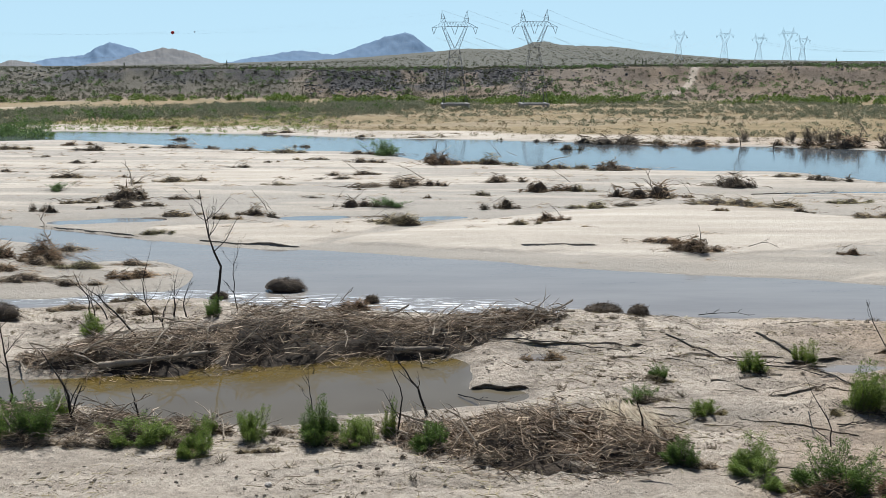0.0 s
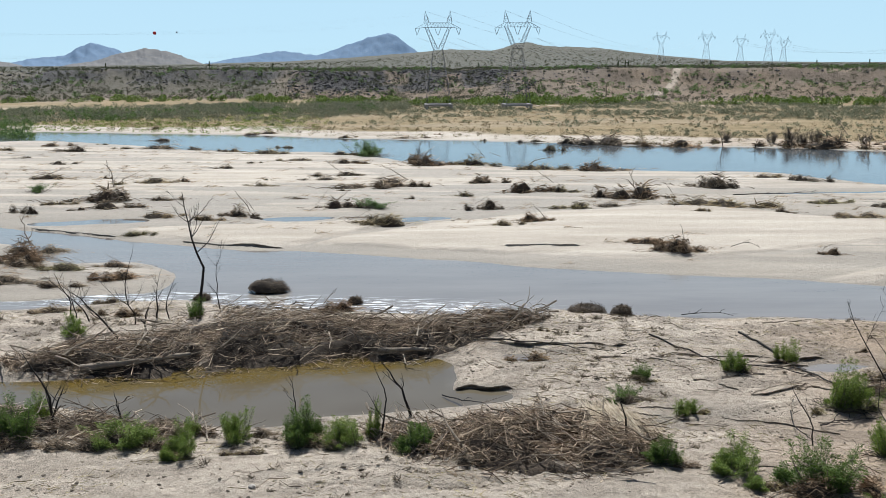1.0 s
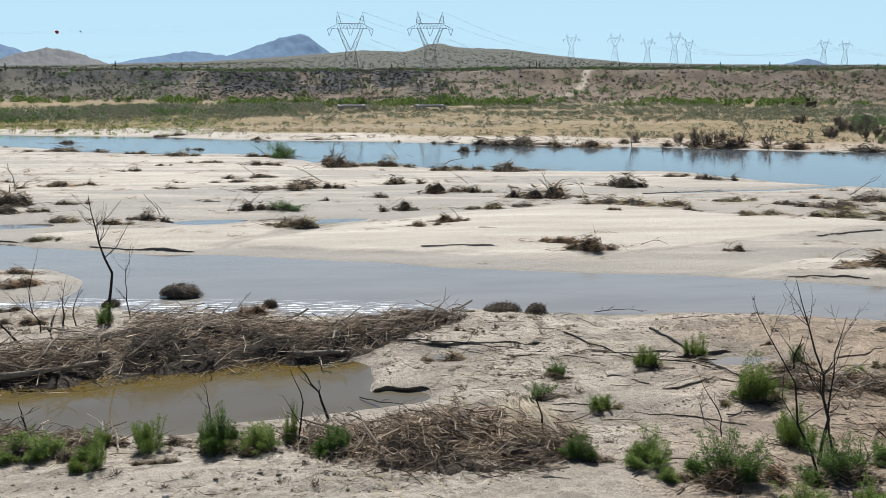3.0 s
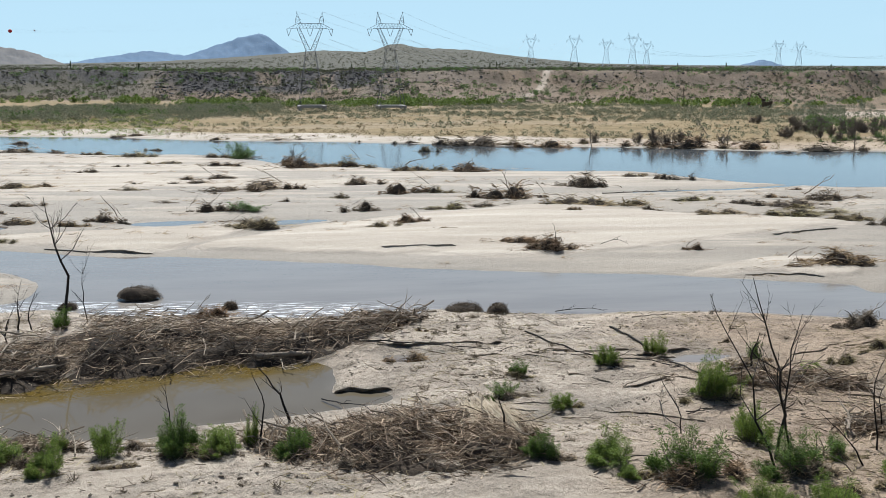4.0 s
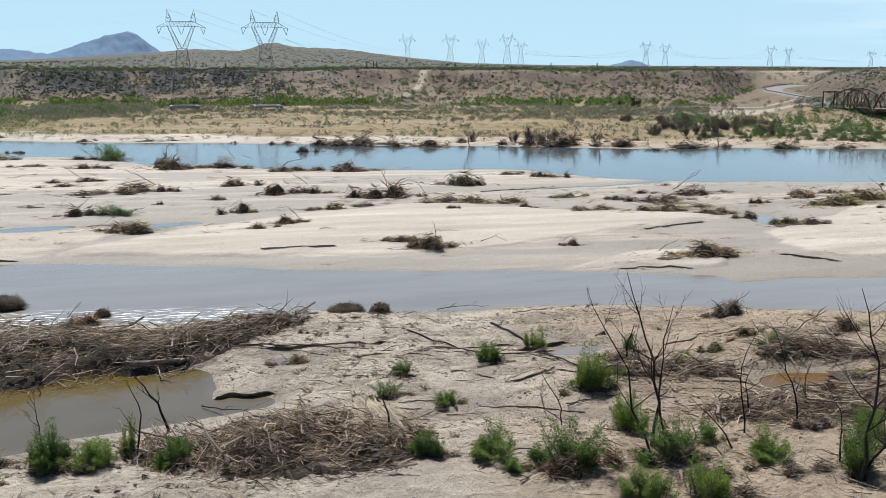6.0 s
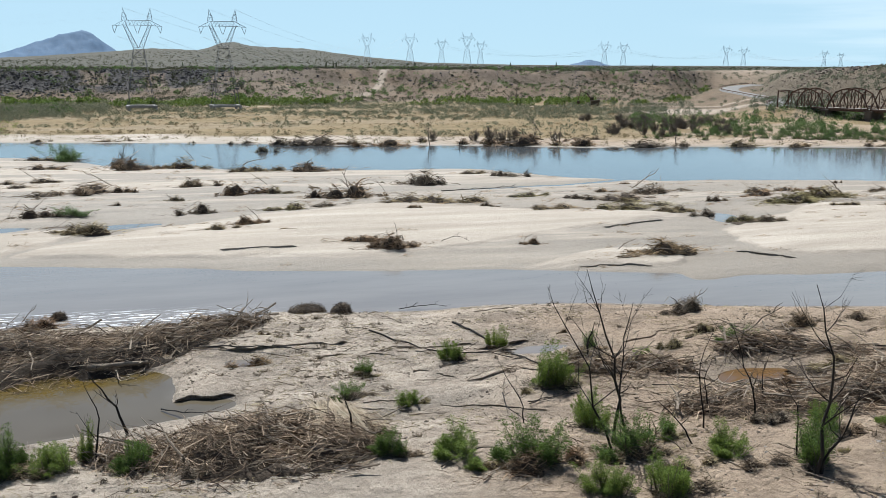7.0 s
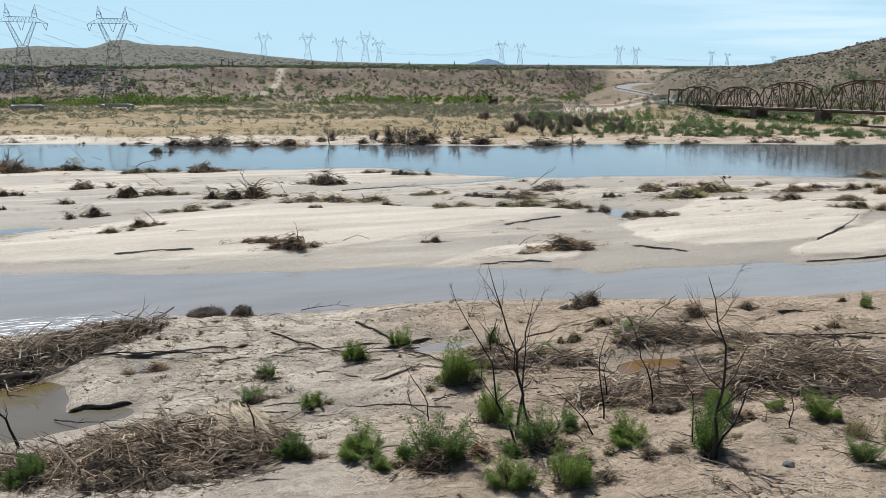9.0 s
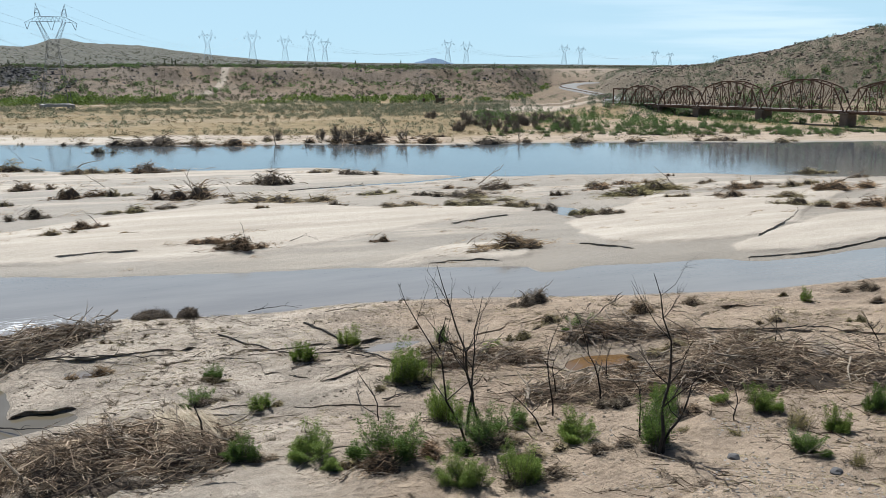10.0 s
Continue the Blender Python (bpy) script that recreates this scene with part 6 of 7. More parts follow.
def scrub_belt(name, label, x, y, rng, wide, tall, leaf, per, size):
    """Many rough little shrubs in one sheet."""
    z = lie(x, y)[0]
    n = len(x)
    w, h = rng.uniform(*wide, n), rng.uniform(*tall, n)
    k = np.repeat(np.arange(n), per)
    d = rng.randn(len(k), 3)
    d /= np.linalg.norm(d, axis=1, keepdims=True)
    q = rng.uniform(0.35, 1.0, len(k)) ** 0.5
    pos = np.stack([x[k] + d[:, 0] * q * w[k] / 2, y[k] + d[:, 1] * q * w[k] / 2, z[k] + h[k] * (0.42 + 0.5 * d[:, 2] * q)], 1)
    pos[:, 2] = np.maximum(pos[:, 2], z[k] + 0.02)
    way = d * 0.5 + rng.randn(len(k), 3) * 0.8 + [0, 0, 0.15]
    s = Soup()
    blades(s, pos, way, h[k] * rng.uniform(0.5, 1.1, len(k)) * size, h[k] * rng.uniform(0.35, 0.8, len(k)) * size, rng)
    return tagged(new(name, s.mesh(name, leaf)), label, "scrub", kind="stuff")


_t = (1 + 5**0.5) / 2
ICO = np.array([(-1, _t, 0), (1, _t, 0), (-1, -_t, 0), (1, -_t, 0), (0, -1, _t), (0, 1, _t), (0, -1, -_t), (0, 1, -_t), (_t, 0, -1), (_t, 0, 1), (-_t, 0, -1), (-_t, 0, 1)]) / 1.9
ICOF = np.array([(0, 11, 5), (0, 5, 1), (0, 1, 7), (0, 7, 10), (0, 10, 11), (1, 5, 9), (5, 11, 4), (11, 10, 2), (10, 7, 6), (7, 1, 8), (3, 9, 4), (3, 4, 2), (3, 2, 6), (3, 6, 8), (3, 8, 9), (4, 9, 5), (2, 4, 11), (6, 2, 10), (8, 6, 7), (9, 8, 1)])


def stones(name, label, x, y, rng, size, mat, flat=0.75, category="rocks"):
    z = lie(x, y)[0]
    n = len(x)
    r = np.exp(rng.uniform(math.log(size[0]), math.log(size[1]), n)) / 2
    v = ICO[None] * (1 + rng.uniform(-0.35, 0.3, (n, 12, 1))) * r[:, None, None]
    v = v * np.stack([rng.uniform(0.8, 1.4, n), rng.uniform(0.8, 1.4, n), rng.uniform(flat * 0.7, flat * 1.2, n)], 1)[:, None]
    a = rng.uniform(0, 6.28, n)
    c, s_ = np.cos(a)[:, None], np.sin(a)[:, None]
    v = np.stack([v[..., 0] * c - v[..., 1] * s_ + x[:, None], v[..., 0] * s_ + v[..., 1] * c + y[:, None], v[..., 2] + (z + r * flat * 0.25)[:, None]], -1)
    s = Soup()
    s.add_many(v.reshape(-1, 3), (ICOF[None] + (np.arange(n) * 12)[:, None, None]).reshape(-1, 3))
    return tagged(new(name, s.mesh(name, mat)), label, category, kind="stuff")


def rise_of(x, y, a, d):
    return d - mesa_foot(a) + 70 * (fbm(x, y, 70, 4) - 0.5)


x, y, rng = scatter(7000, (-28, -1), (285, 470), 1, lambda x, y, a, d: smooth(from_line(x, y, FARBANK), 6 + 3.4 * (a + 26), 14 + 4.0 * (a + 26)) * (1 - smooth(d, 410, 450)) * smooth(fbm(x, y, 14, 3), 0.36, 0.5))
scrub_belt("thicket_sage", "dense grey-green riverside thicket", x, y, rng, (2.0, 5.0), (0.8, 2.8), PALESAGE, 60, 0.24)
x, y, rng = scatter(2600, (-28, -5), (285, 400), 31, lambda x, y, a, d: smooth(from_line(x, y, FARBANK), 0.5, 3) * (1 - smooth(from_line(x, y, FARBANK), 12 + 3.4 * (a + 26), 24 + 3.4 * (a + 26))) * smooth(-a, 5, 9))
scrub_belt("bank_weeds", "yellow-green weeds and grass along the far bank", x, y, rng, (0.9, 2.6), (0.3, 0.8), LIMETAM, 26, 0.5)
x, y, rng = scatter(60, (-27, -22.2), (292, 345), 32)
scrub_belt("bank_willows", "tall green thicket at the water's edge", x, y, rng, (3.0, 6.0), (2.2, 4.2), DARKLEAF, 160, 0.16)
x, y, rng = scatter(1500, (-28, -3), (300, 440), 2, lambda x, y, a, d: smooth(from_line(x, y, FARBANK), 3 + 4.2 * (a + 26), 10 + 4.4 * (a + 26)) * (1 - smooth(d, 380, 430)) * smooth(fbm(x, y, 10, 3), 0.5, 0.6))
scrub_belt("thicket_green", "dark green shrubs in the riverside thicket", x, y, rng, (2.5, 5.0), (1.4, 3.2), DARKLEAF, 60, 0.28)
x, y, rng = scatter(4200, (-27, 34), (405, 560), 3, lambda x, y, a, d: smooth(30 - np.abs(d - mesa_foot(a) + 16), 0, 14) * smooth(fbm(x, y, 16, 3), 0.44, 0.56) * np.where(a < -12, 0.35, 1))
scrub_belt("mesquite_belt", "bright green mesquite along the foot of the scarp", x, y, rng, (2.4, 6.0), (1.2, 3.4), LIME, 70, 0.36)
x, y, rng = scatter(14000, (-14, 31), (245, 460), 4, lambda x, y, a, d: smooth(from_line(x, y, FARBANK), 16, 34) * (0.22 + 0.78 * smooth(d, 322, 350)) * smooth(fbm(x * 0.4, y, 9, 3), 0.36, 0.56))
scrub_belt("low_scrub", "low grey-green scrub scattered on the dry grass flat", x, y, rng, (0.8, 3.4), (0.4, 1.3), PALESAGE, 30, 0.44)
x, y, rng = scatter(5200, (-28, 30), (240, 440), 5, lambda x, y, a, d: smooth(from_line(x, y, FARBANK), 14, 26) * smooth(fbm(x * 0.3, y, 12, 3), 0.35, 0.55))
scrub_belt("dry_grass", "tufts of golden dry grass on the river flat", x, y, rng, (0.9, 2.6), (0.3, 0.7), STRAW, 16, 0.6)
x, y, rng = scatter(20000, (-28, 38), (440, 640), 6, lambda x, y, a, d: smooth(rise_of(x, y, a, d), -12, 10) * smooth(fbm(x, y, 8, 3), 0.26, 0.5) * (1 - 0.4 * smooth(a, 4, 9)))
scrub_belt("slope_scrub", "dark desert scrub dotted over the stony scarp", x, y, rng, (0.9, 2.8), (0.5, 1.5), DUSTY, 22, 0.46)
x, y, rng = scatter(3600, (-28, 38), (450, 620), 7, lambda x, y, a, d: smooth(rise_of(x, y, a, d), 5, 30) * smooth(fbm(x, y, 12, 3), 0.45, 0.6))
scrub_belt("slope_mesquite", "larger dark green shrubs on the scarp", x, y, rng, (1.6, 4.4), (0.9, 2.4), DARKLEAF, 50, 0.32)
x, y, rng = scatter(5200, (-29, 42), (600, 1700), 8)
scrub_belt("plain_scrub", "creosote scrub speckling the desert plain", x, y, rng, (1.6, 4.0), (0.6, 1.7), DUSTY, 18, 0.6)
x, y, rng = scatter(16000, (-28, 38), (440, 640), 9, lambda x, y, a, d: (smooth(rise_of(x, y, a, d), 38, 58) * (1 - smooth(rise_of(x, y, a, d), 84, 104))
            * np.clip(smooth(a, -7.5, -6) * (1 - smooth(a, 4.5, 6)) * 1.3 + 0.42 * smooth(fbm(a * 3, d * 0.02, 2, 3), 0.42, 0.58), 0, 1)))
stones("basalt_rim", "black basalt boulders along the scarp rim", x, y, rng, (0.5, 1.9), ROCK)
x, y, rng = scatter(11000, (-8, 6.5), (455, 610), 10, lambda x, y, a, d: smooth(rise_of(x, y, a, d), 18, 50) * (1 - smooth(rise_of(x, y, a, d), 80, 100)) * smooth(fbm(x, y, 16, 3), 0.42, 0.54))
stones("basalt_talus", "dark basalt talus spilling down the scarp", x, y, rng, (0.4, 1.7), ROCK)
x, y, rng = scatter(10000, (35.8, 58), (345, 520), 11, lambda x, y, a, d: smooth(lie(x, y)[1]['stony'], 0.6, 0.9) * smooth(np.min([np.hypot(x - p[0], y - p[1]) for p in rounded(ROAD, False, 6)], axis=0), 10, 14) * (0.25 + 0.75 * smooth(fbm(x, y, 12, 3), 0.45, 0.6)))
stones("hill_boulders", "weathered brown boulders on the rocky hill", x, y, rng, (0.3, 1.6), plain("brown_weathered_rock", (0.06, 0.05, 0.042), (0.21, 0.168, 0.135), 0.4, 0.9, 0.0, 0.05, islands=True))
x, y, rng = scatter(3200, (35.6, 58), (350, 480), 12, lambda x, y, a, d: smooth(fbm(x, y, 14, 2), 0.4, 0.6))
scrub_belt("hill_scrub", "grey-green desert scrub on the rocky hill", x, y, rng, (1.0, 3.2), (0.6, 1.8), SAGE, 56, 0.26)
x, y, rng = scatter(900, (31, 56), (215, 345), 13, lambda x, y, a, d: smooth(from_line(x, y, FARBANK), 6, 30) * smooth(fbm(x, y, 9, 3), 0.42, 0.55))
scrub_belt("low_green_cover", "low weedy green cover under the shrubs", x, y, rng, (0.9, 2.4), (0.3, 0.9), SAGE, 40, 0.3)
x, y, rng = scatter(3200, (-24, 50), (215, 340), 14, lambda x, y, a, d: smooth(from_line(x, y, FARBANK), 1, 5) * (1 - smooth(from_line(x, y, FARBANK), 18, 34)))
scrub_belt("bank_brush", "small dead brush scraps along the far bank", x, y, rng, (0.8, 3.6), (0.3, 1.2), BRUSH, 44, 0.26)

x, y, rng = scatter(7000, (-28, 38), (440, 640), 17, lambda x, y, a, d: smooth(rise_of(x, y, a, d), 0, 20) * smooth(fbm(x, y, 11, 3), 0.4, 0.6))
stones("slope_rocks", "brown weathered rocks strewn over the scarp", x, y, rng, (0.25, 0.9), bpy.data.materials["brown_weathered_rock"])
x, y, rng = scatter(2000, (25, 40), (330, 780), 19, lambda x, y, a, d: smooth(np.min([np.hypot(x - p[0], y - p[1]) for p in rounded(ROAD, False, 6)], axis=0), 9, 13) * smooth(fbm(x, y, 14, 3), 0.34, 0.56) * smooth(from_line(x, y, FARBANK), 100, 130))
scrub_belt("terrace_scrub", "grey-green scrub on the terrace by the road", x, y, rng, (1.2, 3.8), (0.6, 2.0), SAGE, 64, 0.26)
# drifted scraps along the bars
x, y, rng = scatter(2400, (-28, 54), (82, 260), 18, lambda x, y, a, d: smooth(lie(x, y)[2], 0.4, 1.5) * (from_line(x, y, FARBANK) < -2) * smooth(fbm(x * 0.3, y, 8, 3), 0.42, 0.6) * (0.3 + 0.7 * smooth(d, 115, 150)))
k = np.repeat(np.arange(len(x)), 16)
size = rng.uniform(0.2, 0.8, len(x))[k]
ang = rng.randn(len(k)) * 0.9 + 0.1
at_ = np.stack([x[k] + rng.randn(len(k)) * size * 0.9, y[k] + rng.randn(len(k)) * size * 0.3, lie(x, y)[0][k] + rng.rand(len(k)) * 0.22 * size], 1)
s = Soup()
rods(s, at_, np.stack([np.cos(ang), np.sin(ang), rng.randn(len(k)) * 0.2 + 0.1], 1), size * rng.uniform(0.5, 1.4, len(k)), 0.01 + 0.02 * size * rng.rand(len(k)), rng, 0.16)
tagged(new("drift_scraps", s.mesh("drift_scraps", BRUSH)), "scraps of dead brush drifted over the bars", "drift scraps", kind="stuff")

x, y, rng = scatter(95, (-22, 50), (205, 320), 24, lambda x, y, a, d: smooth(from_line(x, y, FARBANK), 1, 4) * (1 - smooth(from_line(x, y, FARBANK), 14, 26)) * (0.35 + 0.65 * smooth(a, 8, 18)))
for k in range(len(x)):
    w = rng.uniform(2.0, 6.5)
    build_mat(x[k], y[k], w, w * rng.uniform(0.25, 0.45), FARMATS[k % 12], "dark flood-wrecked brush along the far bank", "brush along the far bank", 2)

# -------- dark green shrubs between the far bank and the bridge
FIELD = [bush_meshes(600 + k, DARKLEAF, 36, 42, 2.0, 1.5, thick=4.2) for k in range(4)]
x, y, rng = scatter(820, (29.5, 55), (220, 320), 15, lambda x, y, a, d: smooth(from_line(x, y, FARBANK), 6, 20) * (0.35 + 0.65 * smooth(a, 31, 35)) * (1 - smooth(from_line(x, y, FARBANK), 46, 60)))
for k in range(len(x)):
    w = rng.uniform(1.1, 2.6)
    build_bush(x[k], y[k], w, w * rng.uniform(0.75, 1.15), FIELD[k % 4], "dark green shrub on the flat before the bridge", "shrubs before the bridge", "flood_plain_shrub")

x, y, rng = scatter(3600, (29.0, 55), (225, 420), 33, lambda x, y, a, d: smooth(from_line(x, y, FARBANK), 42, 56) * (1 - smooth(from_line(x, y, FARBANK), 105 + 3 * np.clip(a - 38, 0, 20), 130 + 3 * np.clip(a - 38, 0, 20))) * smooth(np.min([np.hypot(x - p[0], y - p[1]) for p in rounded(ROAD, False, 6)], axis=0), 8, 12) * smooth(fbm(x, y, 9, 2), 0.3, 0.5))
scrub_belt("flat_shrubs", "green shrubs crowding the flat below the bridge", x, y, rng, (1.2, 3.0), (0.9, 2.2), DARKLEAF, 90, 0.2)


def thicket_mesh(seed):
    """A leafless shrub: crooked stems spreading from one root, with a haze of fine twigs."""
    rng = np.random.RandomState(seed)
    s = Soup()
    n, m = 16, 620
    a, lean = rng.uniform(0, 6.28, n), np.abs(rng.randn(n)) * 0.55 + 0.1
    way = np.stack([np.sin(lean) * np.cos(a), np.sin(lean) * np.sin(a), np.cos(lean)], 1)
    root = np.column_stack([rng.randn(n, 2) * 0.22, np.full(n, -0.05)])
    length = rng.uniform(1.1, 2.4, n)
    rods(s, root, way, length, rng.uniform(0.02, 0.045, n), rng, 0.1)
    k = rng.randint(0, n, m)
    twig = way[k] * 0.5 + rng.randn(m, 3) * 0.75 + [0, 0, 0.2]
    rods(s, root[k] + way[k] * (length[k] * rng.uniform(0.25, 1.0, m))[:, None], twig, rng.uniform(0.2, 0.75, m), rng.uniform(0.008, 0.018, m), rng, 0.15)
    v = s.v[-1]
    v[:, 2] = np.abs(v[:, 2])
    return s.mesh("bare_stems", DEADTWIG)


THICKETS = [thicket_mesh(640 + k) for k in range(3)]
x, y, rng = scatter(85, (27.6, 37), (250, 330), 16, lambda x, y, a, d: smooth(from_line(x, y, FARBANK), 16, 40) * smooth(40 - np.abs(d - 300), 0, 20) * (1 - smooth(a, 33.5, 36)))
spots = [*zip(x, y), *(polar(a, r) for a, r in ((26.2, 330), (26.5, 325), (17.4, 254), (19.9, 252), (20.8, 250), (21.5, 249), (22.2, 253), (23.0, 250), (24.6, 252)))]
for k, (px_, py_) in enumerate(spots):
    t = thing("dead_thicket", "leafless grey-brown thicket of standing dead stems", "dead shrub", "dead thickets")
    part("standing_brush", THICKETS[k % 3], None, t, kind="stuff")
    set_down(t, px_, py_, rng.uniform(0, 360), rng.uniform(0.8, 1.6) * (1.25 if k >= len(x) else 1.0), 1.1, 0.1)

# ---------------------------------------------------------------- bridge
STAINED = plain("stained_pier_concrete", (0.09, 0.07, 0.055), (0.20, 0.16, 0.13), 0.5, 0.9)
BRIDGE_A, BRIDGE_DIR = np.array((227.4, 295.1)), np.array((0.345, -0.939))


def along(az):
    """Metres from the bridge's end at which its line crosses a direction of the plan."""
    d = np.array((math.sin(radians(az)), math.cos(radians(az))))
    m = np.column_stack([BRIDGE_DIR, -d])
    return float(np.linalg.solve(m, -BRIDGE_A)[0])


def truss(tall, span, start, side):
    """The members of one truss plane as named soups, along +x."""
    n = 8 if tall > 8 else 6
    low = [np.array((start + span * k / n, side, 0.0)) for k in range(n + 1)]
    top = [np.array((start + span * k / n, side, tall * (0.74 + 0.26 * math.sin(math.pi * (k - 1) / (n - 2))))) for k in range(1, n)]
    return low, top


def build_bridge():
    br = thing("truss_bridge", "long rusty brown steel truss bridge on concrete piers", "bridge")
    ends = [0.0] + [along(a) for a in (39.8, 42.0, 45.4, 49.8)]
    ends += [ends[-1] + (ends[-1] - ends[-2]), ends[-1] + 2 * (ends[-1] - ends[-2])]
    half = 3.4
    total = ends[-1]
    s = Soup()
    block(s, (total / 2, 0, -0.15), (total, 2 * half - 0.6, 0.35))
    part("deck", s, CONCRETE, br, "grey concrete road deck")
    for side in (-half, half):
        s = Soup()
        block(s, (total / 2, side * 0.9, -0.55), (total, 0.35, 0.7))
        part("edge_girder", s, RUST, br)
    for k in range(len(ends) - 1):
        a, b = ends[k], ends[k + 1]
        tall = (6.6, 6.8, 8.8, 9.8, 9.8, 9.8)[k]
        for side in (-half, half):
            low, top = truss(tall, b - a - 0.8, a + 0.4, side)
            s = Soup()
            tube(s, low, [0.20] * len(low), 4)
            part("bottom_chord", s, RUST, br)
            s = Soup()
            pts = [low[0], *top, low[-1]]
            tube(s, pts, [0.27] * len(pts), 4)
            chord = part("top_chord", s, RUST, br)
            for j in range(1, len(low) - 1):
                s = Soup()
                bar(s, low[j], top[j - 1], 0.15)
                part("vertical_post", s, RUST, chord)
            n = len(low) - 1
            for j in range(1, n - 1):
                s = Soup()
                if j < n / 2:
                    bar(s, top[j - 1], low[j + 1], 0.12)
                else:
                    bar(s, low[j], top[j], 0.12)
                part("diagonal", s, RUST, chord)
                if 2 <= j <= n - 3:
                    s = Soup()
                    if j < n / 2:
                        bar(s, low[j], top[j], 0.07)
                    else:
                        bar(s, top[j - 1], low[j + 1], 0.07)
                    part("counter_diagonal", s, RUST, chord)
            s = Soup()
            bar(s, (a + 0.4, side * 0.96, 1.0), (b - 0.4, side * 0.96, 1.0), 0.08)
            part("hand_rail", s, RUST, br)
        for j, p in enumerate(top):
            s = Soup()
            bar(s, (p[0], -half, p[2]), (p[0], half, p[2]), 0.14)
            part("cross_strut", s, RUST, br)
        for x0 in (a,) if k else (a + 0.01,):
            s = Soup()
            block(s, (x0, 0, -2.9), (2.2, 2 * half + 1.6, 4.6))
            block(s, (x0, 0, -0.72), (2.8, 2 * half + 2.2, 0.5))
            part("pier", s, STAINED, br, "stained brown concrete pier")
    s = Soup()
    for side in (-half, half):
        bar(s, (-2.4, side, -0.4), (-2.4, side, 5.6), 0.25)
    bar(s, (-2.4, -half, 5.4), (-2.4, half, 5.4), 0.25)
    bar(s, (-2.4, -half, 5.4), (0.6, -half, 5.0), 0.2)
    bar(s, (-2.4, half, 5.4), (0.6, half, 5.0), 0.2)
    part("end_portal", s, RUST, br)
    br.matrix_world = pose(BRIDGE_A[0], BRIDGE_A[1], 6.0, 0, 0, math.degrees(math.atan2(BRIDGE_DIR[1], BRIDGE_DIR[0])))
    return br


build_bridge()


def build_road():
    """Paved road from the bridge, bending away through the cut."""
    path = rounded(ROAD, False, 6)
    line, z = path[:, :2], path[:, 2]
    d = np.gradient(line, axis=0)
    d /= np.linalg.norm(d, axis=1, keepdims=True)
    nrm = np.stack([-d[:, 1], d[:, 0]], 1)
    s = Soup()
    v = []
    for k in range(len(line)):
        for off, dz in ((-5.6, -0.8), (-4.4, -0.08), (-3.6, 0.0), (3.6, 0.0), (4.4, -0.08), (5.6, -0.8)):
            v.append((*(line[k] + nrm[k] * off), z[k] + dz))
    f = [(6 * k + j, 6 * k + j + 1, 6 * k + 7 + j, 6 * k + 6 + j) for k in range(len(line) - 1) for j in range(5)]
    s.add(v, [q[::-1] for q in f])
    asphalt = plain("sun_bleached_asphalt", (0.16, 0.155, 0.15), (0.25, 0.24, 0.225), 0.4, 0.9, 0.0, 0.01)
    road = tagged(new("road", s.mesh("road", asphalt)), "pale grey asphalt road on a low causeway", "road", kind="structure")
    rail = thing("guard_rail", "rusty steel guard rail along the road edge", "guard rail")
    p = np.column_stack([line + nrm * 4.1, z + 0.7])
    s = Soup()
    for a, b in zip(p[4:], p[5:]):
        bar(s, a, b, 0.22)
    part("beam", s, RUST, rail)
    for k in range(4, len(p), 2):
        s = Soup()
        bar(s, p[k] - [0, 0, 1.2], p[k], 0.12)
        part("post", s, RUST, rail)
    return road


build_road()


# ---------------------------------------------------------------- excavator
MACHINE = plain("dark_worn_machine_paint", (0.035, 0.028, 0.02), (0.10, 0.075, 0.045), 1.0, 0.6, 0.1)


def build_excavator(x, y, turn):
    e = thing("excavator", "dark parked excavator with raised folded boom", "excavator")
    for side in (-1.15, 1.15):
        s = Soup()
        block(s, (0, side, 0.45), (3.6, 0.6, 0.9))
        for k in range(9):
            block(s, (-1.6 + 0.4 * k, side, 0.92), (0.3, 0.66, 0.08))
        part("track", s, MACHINE, e)
    s = Soup()
    block(s, (0.2, 0, 1.55), (3.2, 2.5, 1.1))
    block(s, (1.5, 0, 1.9), (1.2, 2.5, 0.9))
    part("house", s, MACHINE, e)
    s = Soup()
    block(s, (-0.9, 0.75, 2.5), (1.3, 0.95, 1.3))
    part("cab", s, MACHINE, e)
    s = Soup()
    tube(s, [(-0.6, 0, 1.7), (-2.6, 0, 4.4), (-5.2, 0, 5.6)], [0.26, 0.30, 0.18], 4)
    boom = part("boom", s, MACHINE, e)
    s = Soup()
    tube(s, [(-5.0, 0, 6.0), (-5.9, 0, 2.2)], [0.22, 0.15], 4)
    part("stick", s, MACHINE, boom)
    s = Soup()
    block(s, (-5.8, 0, 1.3), (1.0, 1.1, 1.2))
    part("bucket", s, MACHINE, boom)
    set_down(e, x, y, turn, 1.2)
    return e


build_excavator(196.5, 388.0, -24)

# -------- utility poles, cactus, marker balls
POLEWOOD = plain("weathered_pole_wood", (0.07, 0.055, 0.045), (0.14, 0.115, 0.09), 1.0)
for x, y in ((-211.3, 500.9), (-149.8, 492.0), (-67.8, 472.6), (84.3, 452.0), (154.8, 440.9), (180.8, 440.0)):
    p = thing("utility_pole", "weathered wooden utility pole at the scarp foot", "utility pole", "utility poles")
    s = Soup()
    tube(s, [(0, 0, -0.3), (0, 0, 7.6)], [0.16, 0.11], 6)
    part("post", s, POLEWOOD, p)
    s = Soup()
    block(s, (0, 0, 7.0), (1.9, 0.14, 0.14))
    part("crossarm", s, POLEWOOD, p)
    set_down(p, x, y, 20)
CACTUS = plain("saguaro_skin", (0.05, 0.065, 0.03), (0.10, 0.115, 0.06), 1.0)
